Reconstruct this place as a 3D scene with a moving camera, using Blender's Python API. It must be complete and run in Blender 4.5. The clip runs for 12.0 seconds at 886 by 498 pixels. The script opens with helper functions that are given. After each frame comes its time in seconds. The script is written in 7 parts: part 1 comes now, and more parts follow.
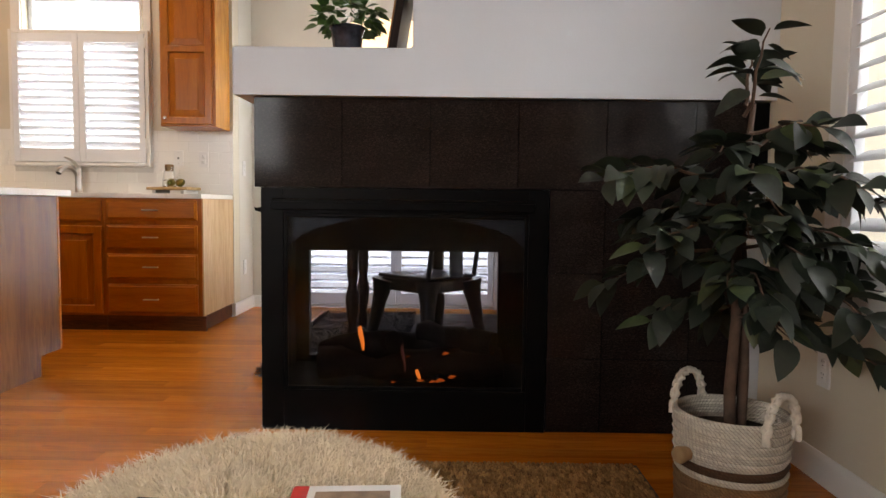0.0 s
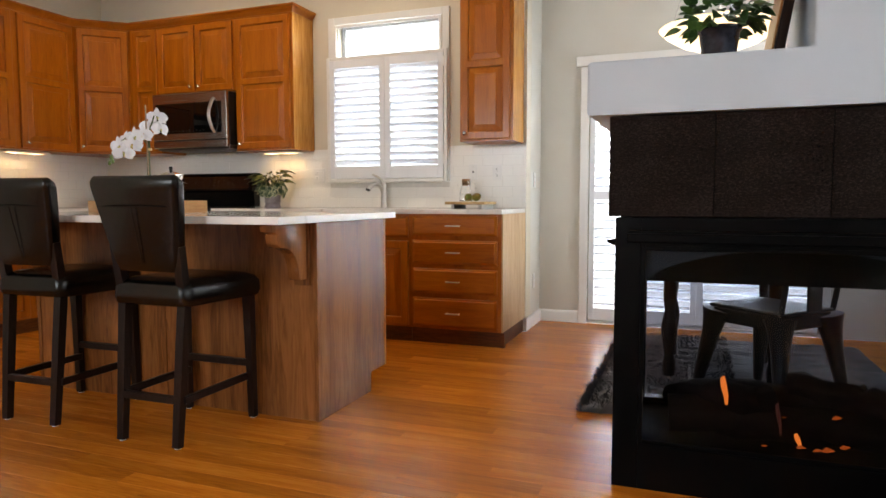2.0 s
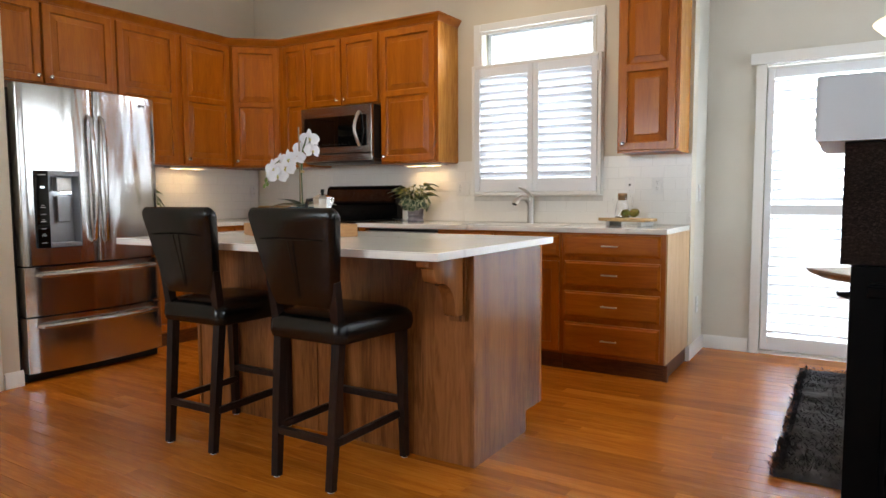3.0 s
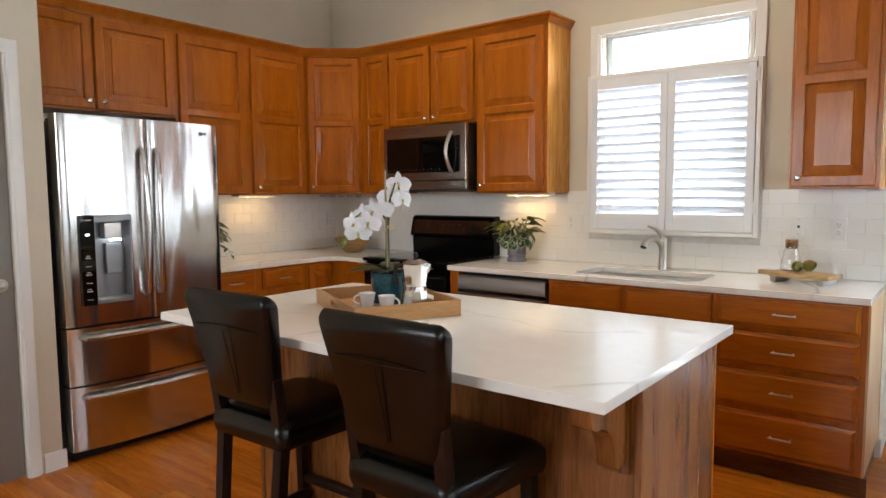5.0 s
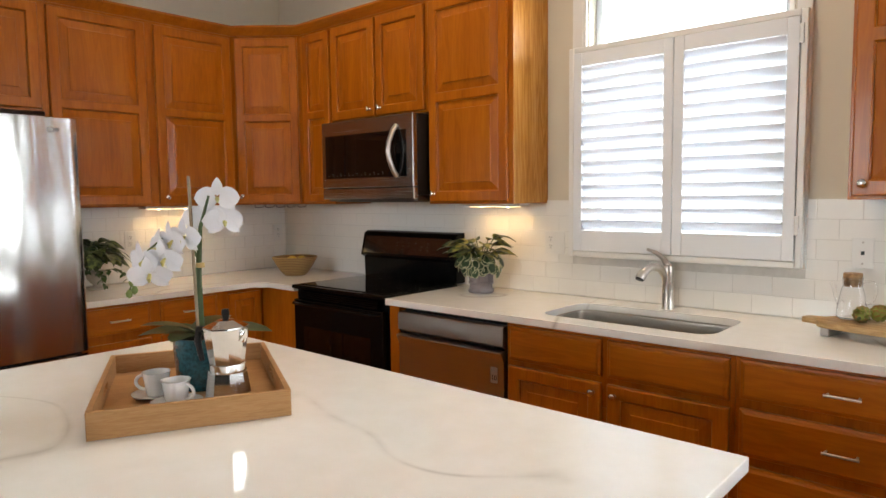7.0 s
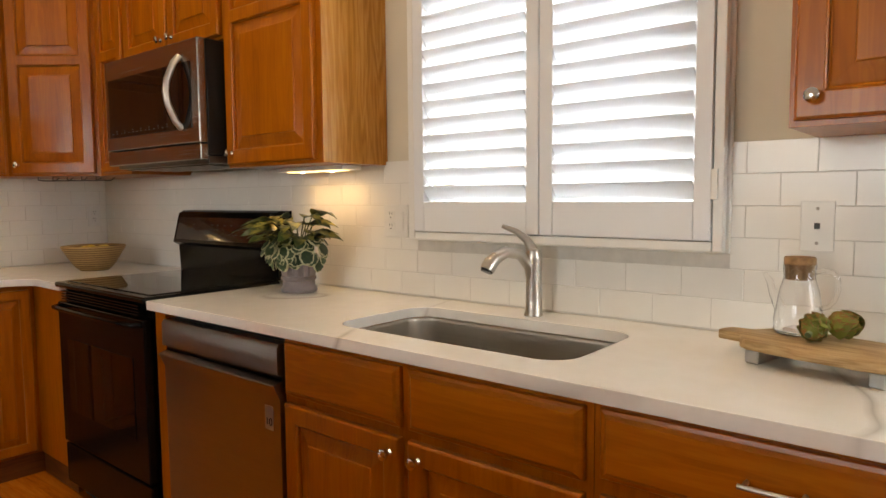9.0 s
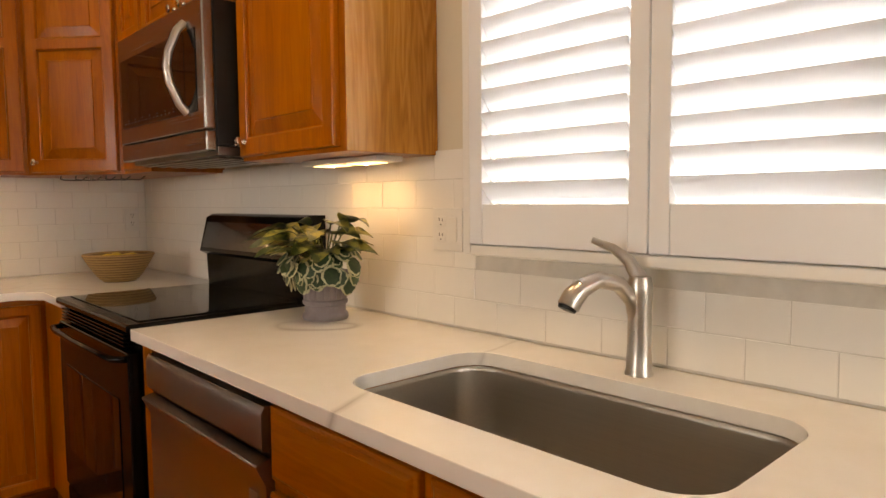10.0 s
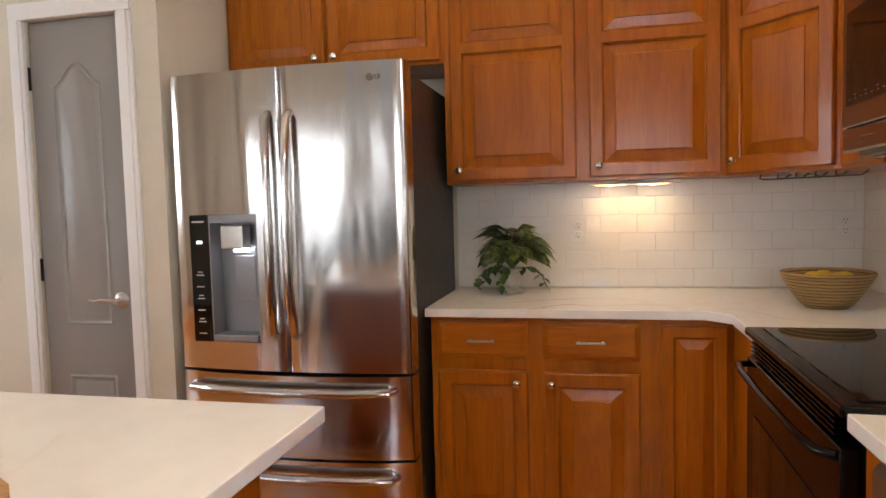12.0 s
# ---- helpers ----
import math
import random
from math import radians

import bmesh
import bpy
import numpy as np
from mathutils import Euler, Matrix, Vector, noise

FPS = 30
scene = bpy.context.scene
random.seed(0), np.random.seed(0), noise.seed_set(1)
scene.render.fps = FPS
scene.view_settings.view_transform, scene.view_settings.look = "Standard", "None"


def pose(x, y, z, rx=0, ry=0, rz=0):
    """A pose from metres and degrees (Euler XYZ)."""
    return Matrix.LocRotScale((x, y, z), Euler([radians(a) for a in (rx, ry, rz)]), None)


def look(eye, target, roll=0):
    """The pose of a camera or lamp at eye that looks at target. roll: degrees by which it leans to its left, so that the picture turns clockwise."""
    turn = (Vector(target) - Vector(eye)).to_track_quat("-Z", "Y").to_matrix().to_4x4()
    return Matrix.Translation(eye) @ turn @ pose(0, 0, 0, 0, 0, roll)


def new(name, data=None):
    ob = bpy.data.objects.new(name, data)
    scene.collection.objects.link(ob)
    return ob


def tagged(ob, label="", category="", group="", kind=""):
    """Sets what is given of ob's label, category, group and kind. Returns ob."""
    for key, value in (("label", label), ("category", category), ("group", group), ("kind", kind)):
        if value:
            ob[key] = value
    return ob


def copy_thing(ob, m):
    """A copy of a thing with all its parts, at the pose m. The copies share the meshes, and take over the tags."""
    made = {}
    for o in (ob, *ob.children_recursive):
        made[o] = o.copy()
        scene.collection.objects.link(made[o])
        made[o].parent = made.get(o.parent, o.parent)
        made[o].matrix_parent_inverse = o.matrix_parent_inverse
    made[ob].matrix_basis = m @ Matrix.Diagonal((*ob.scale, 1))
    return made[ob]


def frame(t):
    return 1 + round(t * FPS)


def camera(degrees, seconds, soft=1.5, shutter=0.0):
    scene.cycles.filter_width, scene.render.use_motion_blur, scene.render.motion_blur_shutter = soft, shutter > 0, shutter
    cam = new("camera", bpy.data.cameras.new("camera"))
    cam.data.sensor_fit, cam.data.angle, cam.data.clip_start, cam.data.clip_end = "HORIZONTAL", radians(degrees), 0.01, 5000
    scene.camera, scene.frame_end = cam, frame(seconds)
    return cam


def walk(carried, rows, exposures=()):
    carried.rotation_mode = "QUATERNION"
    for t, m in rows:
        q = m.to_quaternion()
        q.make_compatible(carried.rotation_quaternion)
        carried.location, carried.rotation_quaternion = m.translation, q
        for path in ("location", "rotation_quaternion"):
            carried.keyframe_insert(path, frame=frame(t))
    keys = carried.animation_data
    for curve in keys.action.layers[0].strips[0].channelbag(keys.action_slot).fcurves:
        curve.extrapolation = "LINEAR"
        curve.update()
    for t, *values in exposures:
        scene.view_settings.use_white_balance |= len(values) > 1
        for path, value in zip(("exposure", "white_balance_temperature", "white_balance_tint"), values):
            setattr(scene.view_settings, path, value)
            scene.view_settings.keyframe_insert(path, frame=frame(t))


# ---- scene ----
cam = camera(67.7, 12.0)
PATH = [
    (0, (1.323, 0.563, 0.862), (1.313, 2.559, 0.729), 0.7),
    (0.5, (1.228, 0.607, 0.877), (1.181, 2.602, 0.742), 0.8),
    (1, (1.108, 0.645, 0.896), (0.889, 2.628, 0.76), 0.4),
    (1.5, (0.975, 0.719, 0.944), (0.509, 2.659, 0.798), 0.1),
    (2, (0.869, 0.76, 0.98), (0.164, 2.625, 0.831), -0.1),
    (2.5, (0.776, 0.813, 1.028), (-0.131, 2.59, 0.875), -0.2),
    (3, (0.623, 0.937, 1.113), (-0.425, 2.634, 0.955), -0.3),
    (3.2, (0.569, 0.949, 1.128), (-0.516, 2.622, 0.976), -0.2),
    (3.5, (0.465, 1.018, 1.175), (-0.661, 2.663, 1.017), -0.2),
    (5.5, (-0.098, 1.76, 1.426), (-1.362, 3.301, 1.259), -0.5),
    (6, (-0.166, 2.031, 1.44), (-1.467, 3.541, 1.277), -0.6),
    (6.5, (-0.203, 2.335, 1.439), (-1.518, 3.832, 1.273), -0.6),
    (7, (-0.229, 2.659, 1.419), (-1.554, 4.149, 1.259), -0.7),
    (9, (-0.387, 3.808, 1.262), (-1.655, 5.346, 1.105), -0.5),
    (9.5, (-0.523, 4.08, 1.248), (-1.828, 5.588, 1.098), -0.35),
    (10, (-0.730, 4.312, 1.256), (-2.192, 5.668, 1.109), -0.5),
    (10.5, (-0.966, 4.383, 1.307), (-2.711, 5.345, 1.139), -1.1),
    (11, (-1.168, 4.408, 1.324), (-3.108, 4.872, 1.171), -1.3),
    (11.5, (-1.29, 4.423, 1.312), (-3.285, 4.394, 1.173), -1.4),
    (12, (-1.355, 4.47, 1.291), (-3.299, 4.021, 1.162), -1.5),
]
EXPOSURES = [(0, 0.34, 7900, 17), (1.0, 0.28, 7600, 15), (2.0, 0.35, 7100, 12), (3.0, 0.30, 6700, 9), (5.5, 0.36, 6750, 9), (7.0, 0.38, 6950, 10), (9.0, 0.24, 7900, 12), (10.0, 0.30, 9300, 18), (11.0, 0.48, 9800, 22), (11.5, 0.55, 8300, 19), (12.0, 0.58, 7100, 14)]
walk(cam, [(t, look(eye, target, roll)) for t, eye, target, roll in PATH], EXPOSURES)

# ---- world, lights ----
world = bpy.data.worlds.new("world")
scene.world = world
world.use_nodes = True
wn = world.node_tree
sky = wn.nodes.new("ShaderNodeTexSky")
sky.sky_type = "NISHITA"
sky.sun_disc = False
sky.sun_elevation = radians(42)
sky.sun_rotation = radians(270)
wn.links.new(sky.outputs[0], wn.nodes["Background"].inputs[0])
wn.nodes["Background"].inputs[1].default_value = 0.12


def lamp(name, kind, m, power, colour=(1, 1, 1), size=None, angle=None):
    d = bpy.data.lights.new(name, kind)
    d.energy, d.color = power, colour
    if kind == "AREA":
        d.shape = "RECTANGLE"
        d.size, d.size_y = size
    if kind == "SUN":
        d.angle = angle
    if kind in ("POINT", "SPOT"):
        d.shadow_soft_size = size
    ob = new(name, d)
    ob.matrix_world = m
    return ob


lamp("sun", "SUN", look((0, 0, 0), (0.8, 0.0, -0.6)), 2.0, (1.0, 0.94, 0.86), angle=radians(0.5))
# daylight through the window openings
DAY = (0.78, 0.89, 1.0)
lamp("kitchen_window_light", "AREA", look((-1.4, 7.4, 3.6), (-1.4, 5.4, 1.6)), 400, DAY, (1.6, 1.4))
lamp("garden_door_light", "AREA", look((0.9, 7.7, 2.2), (0.9, 4.0, 0.4)), 560, DAY, (3.0, 2.4))
lamp("side_window_light", "AREA", look((2.95, 1.10, 2.1), (1.0, 1.10, 0.9)), 62, DAY, (2.8, 1.5))
lamp("rear_window_light", "AREA", look((-2.1, -3.0, 1.95), (-1.6, 3.0, 1.4)), 98, DAY, (2.55, 1.25))
lamp("nook_window_light", "AREA", look((2.72, 4.9, 1.75), (-3.5, 4.0, 1.4)), 30, DAY, (1.35, 1.3))
WARM = (1.0, 0.62, 0.26)

# ---- materials ----


def mat(name):
    m = bpy.data.materials.new(name)
    m.use_nodes = True
    return m, m.node_tree.nodes, m.node_tree.links, m.node_tree.nodes["Principled BSDF"]


def ramp(nodes, links, fac, stops):
    r = nodes.new("ShaderNodeValToRGB")
    e = r.color_ramp.elements
    while len(e) < len(stops):
        e.new(0.5)
    for el, (p, c) in zip(e, stops):
        el.position, el.color = p, (*c, 1)
    links.new(fac, r.inputs[0])
    return r.outputs[0]


def coords(nodes, links, scale, out="Object"):
    tc, mp = nodes.new("ShaderNodeTexCoord"), nodes.new("ShaderNodeMapping")
    mp.inputs["Scale"].default_value = scale
    links.new(tc.outputs[out], mp.inputs[0])
    return mp.outputs[0]


def noise_tex(nodes, links, vec, scale, detail=4, rough=0.55, dist=0.0):
    n = nodes.new("ShaderNodeTexNoise")
    n.inputs["Scale"].default_value, n.inputs["Detail"].default_value = scale, detail
    n.inputs["Roughness"].default_value, n.inputs["Distortion"].default_value = rough, dist
    links.new(vec, n.inputs["Vector"])
    return n.outputs[0]


def bump(nodes, links, h, strength, dist, bsdf):
    b = nodes.new("ShaderNodeBump")
    b.inputs["Strength"].default_value, b.inputs["Distance"].default_value = strength, dist
    links.new(h, b.inputs["Height"])
    links.new(b.outputs[0], bsdf.inputs["Normal"])
    return b


def plain(name, colour, rough=0.5, metal=0.0, var=0.12, scale=6.0, relief=0.0, relief_scale=200.0, coat=0.0, spec=None):
    """Paint, plastic, metal: one colour with broad blotches, fine grain and relief."""
    m, n, l, b = mat(name)
    v = coords(n, l, (1, 1, 1))
    a = noise_tex(n, l, v, scale, 5)
    c = [max(0, x * (1 - var)) for x in colour], [min(1, x * (1 + var)) for x in colour]
    l.new(ramp(n, l, a, [(0.3, c[0]), (0.7, c[1])]), b.inputs["Base Color"])
    b.inputs["Metallic"].default_value = metal
    f = noise_tex(n, l, v, scale * 7, 3)
    mr = n.new("ShaderNodeMapRange")
    mr.inputs[3].default_value, mr.inputs[4].default_value = rough * 0.8, min(1, rough * 1.2)
    l.new(f, mr.inputs[0])
    l.new(mr.outputs[0], b.inputs["Roughness"])
    if relief:
        bump(n, l, noise_tex(n, l, v, relief_scale, 3), relief, 0.002, b)
    b.inputs["Coat Weight"].default_value = coat
    if spec is not None:
        b.inputs["Specular IOR Level"].default_value = spec
    return m


def wood(name, dark, mid, light, axis="z", rough=0.25, coat=0.0, grain=1.0, island=False, spec=0.2, figure=1.0, tone=0.07):
    """Oiled or varnished wood: long grain along the axis, slow figure, pores; every board differs."""
    m, n, l, b = mat(name)
    s = {"x": (1.9, 22, 22), "y": (22, 1.9, 22), "z": (22, 22, 1.9)}[axis]
    v = coords(n, l, s)
    info = n.new("ShaderNodeNewGeometry") if island else n.new("ShaderNodeObjectInfo")
    ran = info.outputs["Random Per Island"] if island else info.outputs["Random"]
    add, mul = n.new("ShaderNodeVectorMath"), n.new("ShaderNodeMath")
    add.operation, mul.operation = "ADD", "MULTIPLY"
    mul.inputs[1].default_value = 37.0
    l.new(ran, mul.inputs[0])
    l.new(v, add.inputs[0])
    l.new(mul.outputs[0], add.inputs[1])
    v = add.outputs[0]
    a = noise_tex(n, l, v, 0.75 * grain, 4, 0.55, 0.35)
    rings = n.new("ShaderNodeMath")
    rings.operation = "PINGPONG"
    big = n.new("ShaderNodeMath")
    big.operation = "MULTIPLY"
    big.inputs[1].default_value = 11.0
    l.new(a, big.inputs[0])
    l.new(big.outputs[0], rings.inputs[0])
    rings.inputs[1].default_value = 0.5
    fine = noise_tex(n, l, v, 3.2 * grain, 3, 0.7)
    m1, m2 = n.new("ShaderNodeMath"), n.new("ShaderNodeMath")
    m1.operation = m2.operation = "MULTIPLY_ADD"
    half = n.new("ShaderNodeMath")
    half.operation = "MULTIPLY_ADD"
    half.inputs[1].default_value, half.inputs[2].default_value = 0.4, (1 - figure) * 0.1825
    l.new(a, half.inputs[0])
    l.new(rings.outputs[0], m1.inputs[0])
    m1.inputs[1].default_value = 0.25 * figure
    l.new(half.outputs[0], m1.inputs[2])
    l.new(fine, m2.inputs[0])
    m2.inputs[1].default_value = 0.24 * figure
    l.new(m1.outputs[0], m2.inputs[2])
    col = ramp(n, l, m2.outputs[0], [(0.27, dark), (0.385, mid), (0.50, light)])
    hsv = n.new("ShaderNodeHueSaturation")
    mr = n.new("ShaderNodeMapRange")
    mr.inputs[3].default_value, mr.inputs[4].default_value = 1 - tone, 1 + tone
    l.new(ran, mr.inputs[0])
    l.new(mr.outputs[0], hsv.inputs["Value"])
    l.new(col, hsv.inputs["Color"])
    l.new(hsv.outputs[0], b.inputs["Base Color"])
    b.inputs["Roughness"].default_value = rough
    b.inputs["Specular IOR Level"].default_value = spec
    b.inputs["Coat Weight"].default_value, b.inputs["Coat Roughness"].default_value = coat, 0.12
    bump(n, l, fine, 0.1, 0.0008, b)
    return m


OAK_V = wood("honey_oak_upright", (0.295, 0.075, 0.003), (0.395, 0.107, 0.005), (0.465, 0.142, 0.008), "z", 0.3, 0.15, 0.8, spec=0.26, figure=0.6, tone=0.03)
OAK_H = wood("honey_oak_level", (0.295, 0.075, 0.003), (0.395, 0.107, 0.005), (0.465, 0.142, 0.008), "x", 0.3, 0.15, 0.8, spec=0.26, figure=0.6, tone=0.03)
# End oak: pale, with strong garden-door light put into its colour.
OAK_PANEL = wood("oak_end_panel_door_lit", (0.47, 0.27, 0.125), (0.57, 0.37, 0.19), (0.64, 0.44, 0.26), "z", 0.35, 0.0, 0.7, figure=0.8)
# Side oak: golden veneer, with bright daylight worked into the colour.
OAK_SIDE = wood("oak_cabinet_side_daylit", (0.33, 0.125, 0.014), (0.47, 0.190, 0.028), (0.56, 0.26, 0.05), "z", 0.24, 0.0, 0.62, spec=0.5, figure=1.1)
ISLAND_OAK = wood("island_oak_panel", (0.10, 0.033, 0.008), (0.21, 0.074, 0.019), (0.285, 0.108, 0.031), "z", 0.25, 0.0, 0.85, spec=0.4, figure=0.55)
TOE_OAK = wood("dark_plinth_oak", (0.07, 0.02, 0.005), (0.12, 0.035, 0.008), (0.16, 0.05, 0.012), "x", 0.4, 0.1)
FLOOR_WOOD = wood("floor_oak", (0.34, 0.088, 0.007), (0.48, 0.138, 0.010), (0.57, 0.188, 0.022), "x", 0.27, 0.0, 0.8, spec=0.33, figure=0.7, tone=0.17)
BAMBOO = wood("tray_bamboo", (0.38, 0.19, 0.075), (0.44, 0.23, 0.095), (0.48, 0.265, 0.12), "x", 0.45, 0.05, 2.6)
BOARD_WOOD = wood("board_wood", (0.30, 0.18, 0.08), (0.47, 0.31, 0.15), (0.58, 0.41, 0.22), "x", 0.55, 0.0, 1.4)
DARK_WOOD = wood("espresso_wood", (0.006, 0.003, 0.0025), (0.012, 0.006, 0.005), (0.02, 0.011, 0.009), "z", 0.28, 0.1)
WALL_PAINT = plain("beige_wall_paint", (0.66, 0.60, 0.48), 0.75, var=0.03, scale=2.5, relief=0.25, relief_scale=160)
NOOK_PAINT = plain("grey_wall_paint", (0.66, 0.63, 0.56), 0.75, var=0.03, scale=2.5, relief=0.25, relief_scale=160)
# White plaster; blue from the skylight on it is mixed into the colour.
CHIMNEY_PAINT = plain("chimney_white_paint_sky_tint", (0.56, 0.605, 0.66), 0.6, var=0.03, scale=2.0, relief=0.2, relief_scale=140)
CEILING_PAINT = plain("ceiling_paint", (0.8, 0.78, 0.73), 0.85, var=0.02, relief=0.2)
TRIM = plain("white_trim_paint", (0.80, 0.79, 0.76), 0.35, var=0.02, scale=3)
SHUTTER = plain("white_shutter_paint", (0.80, 0.815, 0.84), 0.35, var=0.015, scale=3)
TILE = plain("white_glazed_tile", (0.83, 0.81, 0.765), 0.17, var=0.03, scale=3, spec=0.35)


def louver_skin():
    """White vinyl slats that let a little daylight through."""
    m, n, l, b = mat("white_louver_vinyl")
    f = noise_tex(n, l, coords(n, l, (1, 1, 1)), 5, 3)
    c = ramp(n, l, f, [(0.3, (0.80, 0.82, 0.85)), (0.7, (0.84, 0.86, 0.89))])
    l.new(c, b.inputs["Base Color"])
    b.inputs["Roughness"].default_value = 0.4
    tr_, mx = n.new("ShaderNodeBsdfTranslucent"), n.new("ShaderNodeMixShader")
    l.new(c, tr_.inputs["Color"])
    mx.inputs[0].default_value = 0.22
    l.new(b.outputs[0], mx.inputs[1])
    l.new(tr_.outputs[0], mx.inputs[2])
    l.new(mx.outputs[0], n["Material Output"].inputs[0])
    return m


LOUVER = louver_skin()
GROUT = plain("grout", (0.64, 0.615, 0.57), 0.9, var=0.08, scale=20)
STEEL_DARK = plain("dark_steel", (0.16, 0.14, 0.125), 0.3, 1.0, 0.06, 3)
NICKEL = plain("brushed_nickel", (0.54, 0.505, 0.465), 0.3, 1.0, 0.05, 30)
CHROME = plain("polished_metal", (0.80, 0.79, 0.77), 0.1, 1.0, 0.04, 20)
BLACK_GLASS = plain("black_glass", (0.003, 0.003, 0.003), 0.035, var=0.1, spec=0.45)
BLACK_ENAMEL = plain("black_enamel", (0.004, 0.0036, 0.0034), 0.2, var=0.15, scale=8, spec=0.15)
BLACK_PLASTIC = plain("black_plastic", (0.008, 0.008, 0.008), 0.35, var=0.2, spec=0.3)
FIRE_METAL = plain("matt_black_steel", (0.0016, 0.0016, 0.0018), 0.38, 0.0, 0.15, 10, 0.05, 400, spec=0.07)
LEATHER = plain("black_leather", (0.0022, 0.0018, 0.0016), 0.24, var=0.2, scale=9, relief=0.25, relief_scale=26, spec=0.4)
DOOR_GREY = plain("grey_door_paint", (0.27, 0.25, 0.23), 0.4, var=0.03, scale=4)
WHITE_CHINA = plain("white_china", (0.80, 0.79, 0.77), 0.12, var=0.02, coat=0.3)
PLATE_WHITE = plain("white_plastic", (0.76, 0.75, 0.72), 0.35, var=0.02)
SOIL = plain("soil", (0.03, 0.02, 0.013), 0.95, var=0.5, scale=60, relief=1.0, relief_scale=120)


def steel(name, base, axis, waves, lo=0.13, hi=0.22, swell=0.35):
    """Brushed stainless sheet: fine brushing along one axis and slow waves of the sheet."""
    m, n, l, b = mat(name)
    b.inputs["Metallic"].default_value = 1.0
    s = {"x": (1.5, 300, 300), "y": (300, 1.5, 300), "z": (300, 300, 1.5)}[axis]
    f = noise_tex(n, l, coords(n, l, s), 1.0, 2)
    l.new(ramp(n, l, f, [(0.3, [c * 0.93 for c in base]), (0.7, base)]), b.inputs["Base Color"])
    mr = n.new("ShaderNodeMapRange")
    mr.inputs[3].default_value, mr.inputs[4].default_value = lo, hi
    l.new(f, mr.inputs[0])
    l.new(mr.outputs[0], b.inputs["Roughness"])
    big = noise_tex(n, l, coords(n, l, (5.0, 1.0, 0.45)), waves, 2, 0.4, 0.6)
    bump(n, l, big, swell, 0.03, b)
    b.inputs["Anisotropic"].default_value = 0.4
    return m


STEEL = steel("brushed_stainless", (0.62, 0.60, 0.58), "z", 1.0, 0.13, 0.2, 0.55)
STEEL_H = steel("brushed_stainless_level", (0.58, 0.555, 0.53), "y", 0.8)
SINK_STEEL = steel("sink_stainless", (0.50, 0.46, 0.41), "x", 0.6, 0.30, 0.36, 0.08)
BRONZE_STEEL = steel("dark_stainless", (0.36, 0.325, 0.29), "x", 0.6, 0.22, 0.3, 0.06)
DISH_STEEL = steel("dishwasher_stainless", (0.38, 0.35, 0.33), "x", 0.6, 0.28, 0.36, 0.06)


def quartz():
    m, n, l, b = mat("white_veined_quartz")
    v = coords(n, l, (1, 1, 1))
    warp = noise_tex(n, l, v, 1.7, 4, 0.6)
    a = noise_tex(n, l, v, 0.8, 2, 0.4, 0.9)
    sub = n.new("ShaderNodeMath")
    sub.operation = "SUBTRACT"
    l.new(a, sub.inputs[0])
    sub.inputs[1].default_value = 0.5
    ab = n.new("ShaderNodeMath")
    ab.operation = "ABSOLUTE"
    l.new(sub.outputs[0], ab.inputs[0])
    vein = ramp(n, l, ab.outputs[0], [(0.0, (1, 1, 1)), (0.003, (0.6, 0.6, 0.6)), (0.012, (0, 0, 0))])
    patch = ramp(n, l, warp, [(0.46, (0, 0, 0)), (0.60, (0.6, 0.6, 0.6))])
    mul = n.new("ShaderNodeMath")
    mul.operation = "MULTIPLY"
    l.new(vein, mul.inputs[0])
    l.new(patch, mul.inputs[1])
    mix = n.new("ShaderNodeMixRGB")
    l.new(mul.outputs[0], mix.inputs[0])
    l.new(ramp(n, l, noise_tex(n, l, v, 14, 4), [(0.3, (0.84, 0.815, 0.77)), (0.7, (0.88, 0.86, 0.825))]), mix.inputs[1])
    mix.inputs[2].default_value = (0.36, 0.32, 0.28, 1)
    l.new(mix.outputs[0], b.inputs["Base Color"])
    b.inputs["Roughness"].default_value = 0.08
    return m


QUARTZ = quartz()


def granite():
    m, n, l, b = mat("dark_brown_granite")
    v = coords(n, l, (1.0, 1.0, 1.5))
    a = noise_tex(n, l, v, 110, 4, 0.7, 0.6)
    big = noise_tex(n, l, v, 5, 3)
    add = n.new("ShaderNodeMath")
    add.operation = "MULTIPLY_ADD"
    l.new(big, add.inputs[0])
    add.inputs[1].default_value = 0.3
    l.new(a, add.inputs[2])
    l.new(ramp(n, l, add.outputs[0], [(0.45, (0.004, 0.003, 0.0027)), (0.66, (0.0125, 0.0085, 0.0075)), (0.86, (0.036, 0.025, 0.022))]), b.inputs["Base Color"])
    b.inputs["Roughness"].default_value = 0.09
    b.inputs["Specular IOR Level"].default_value = 0.12
    bump(n, l, a, 0.05, 0.001, b)
    return m


GRANITE = granite()


def glass(name, colour=(1, 1, 1), rough=0.0, ior=1.45):
    m, n, l, b = mat(name)
    b.inputs["Base Color"].default_value = (*colour, 1)
    b.inputs["Transmission Weight"].default_value = 1.0
    b.inputs["Roughness"].default_value, b.inputs["IOR"].default_value = rough, ior
    return m


GLASS = glass("clear_glass")
# Blue-grey tint dims the view behind and stands in for reflected haze.
FIRE_GLASS = glass("haze_tinted_fire_glass", (0.42, 0.46, 0.56), 0.0, 1.3)


def emitter(name, colour, strength):
    m, n, l, b = mat(name)
    b.inputs["Base Color"].default_value = (*[c * 0.1 for c in colour], 1)
    b.inputs["Emission Color"].default_value = (*colour, 1)
    b.inputs["Emission Strength"].default_value = strength
    return m


LAMP_GLOW = emitter("warm_lamp_lens", (1.0, 0.70, 0.34), 3.0)
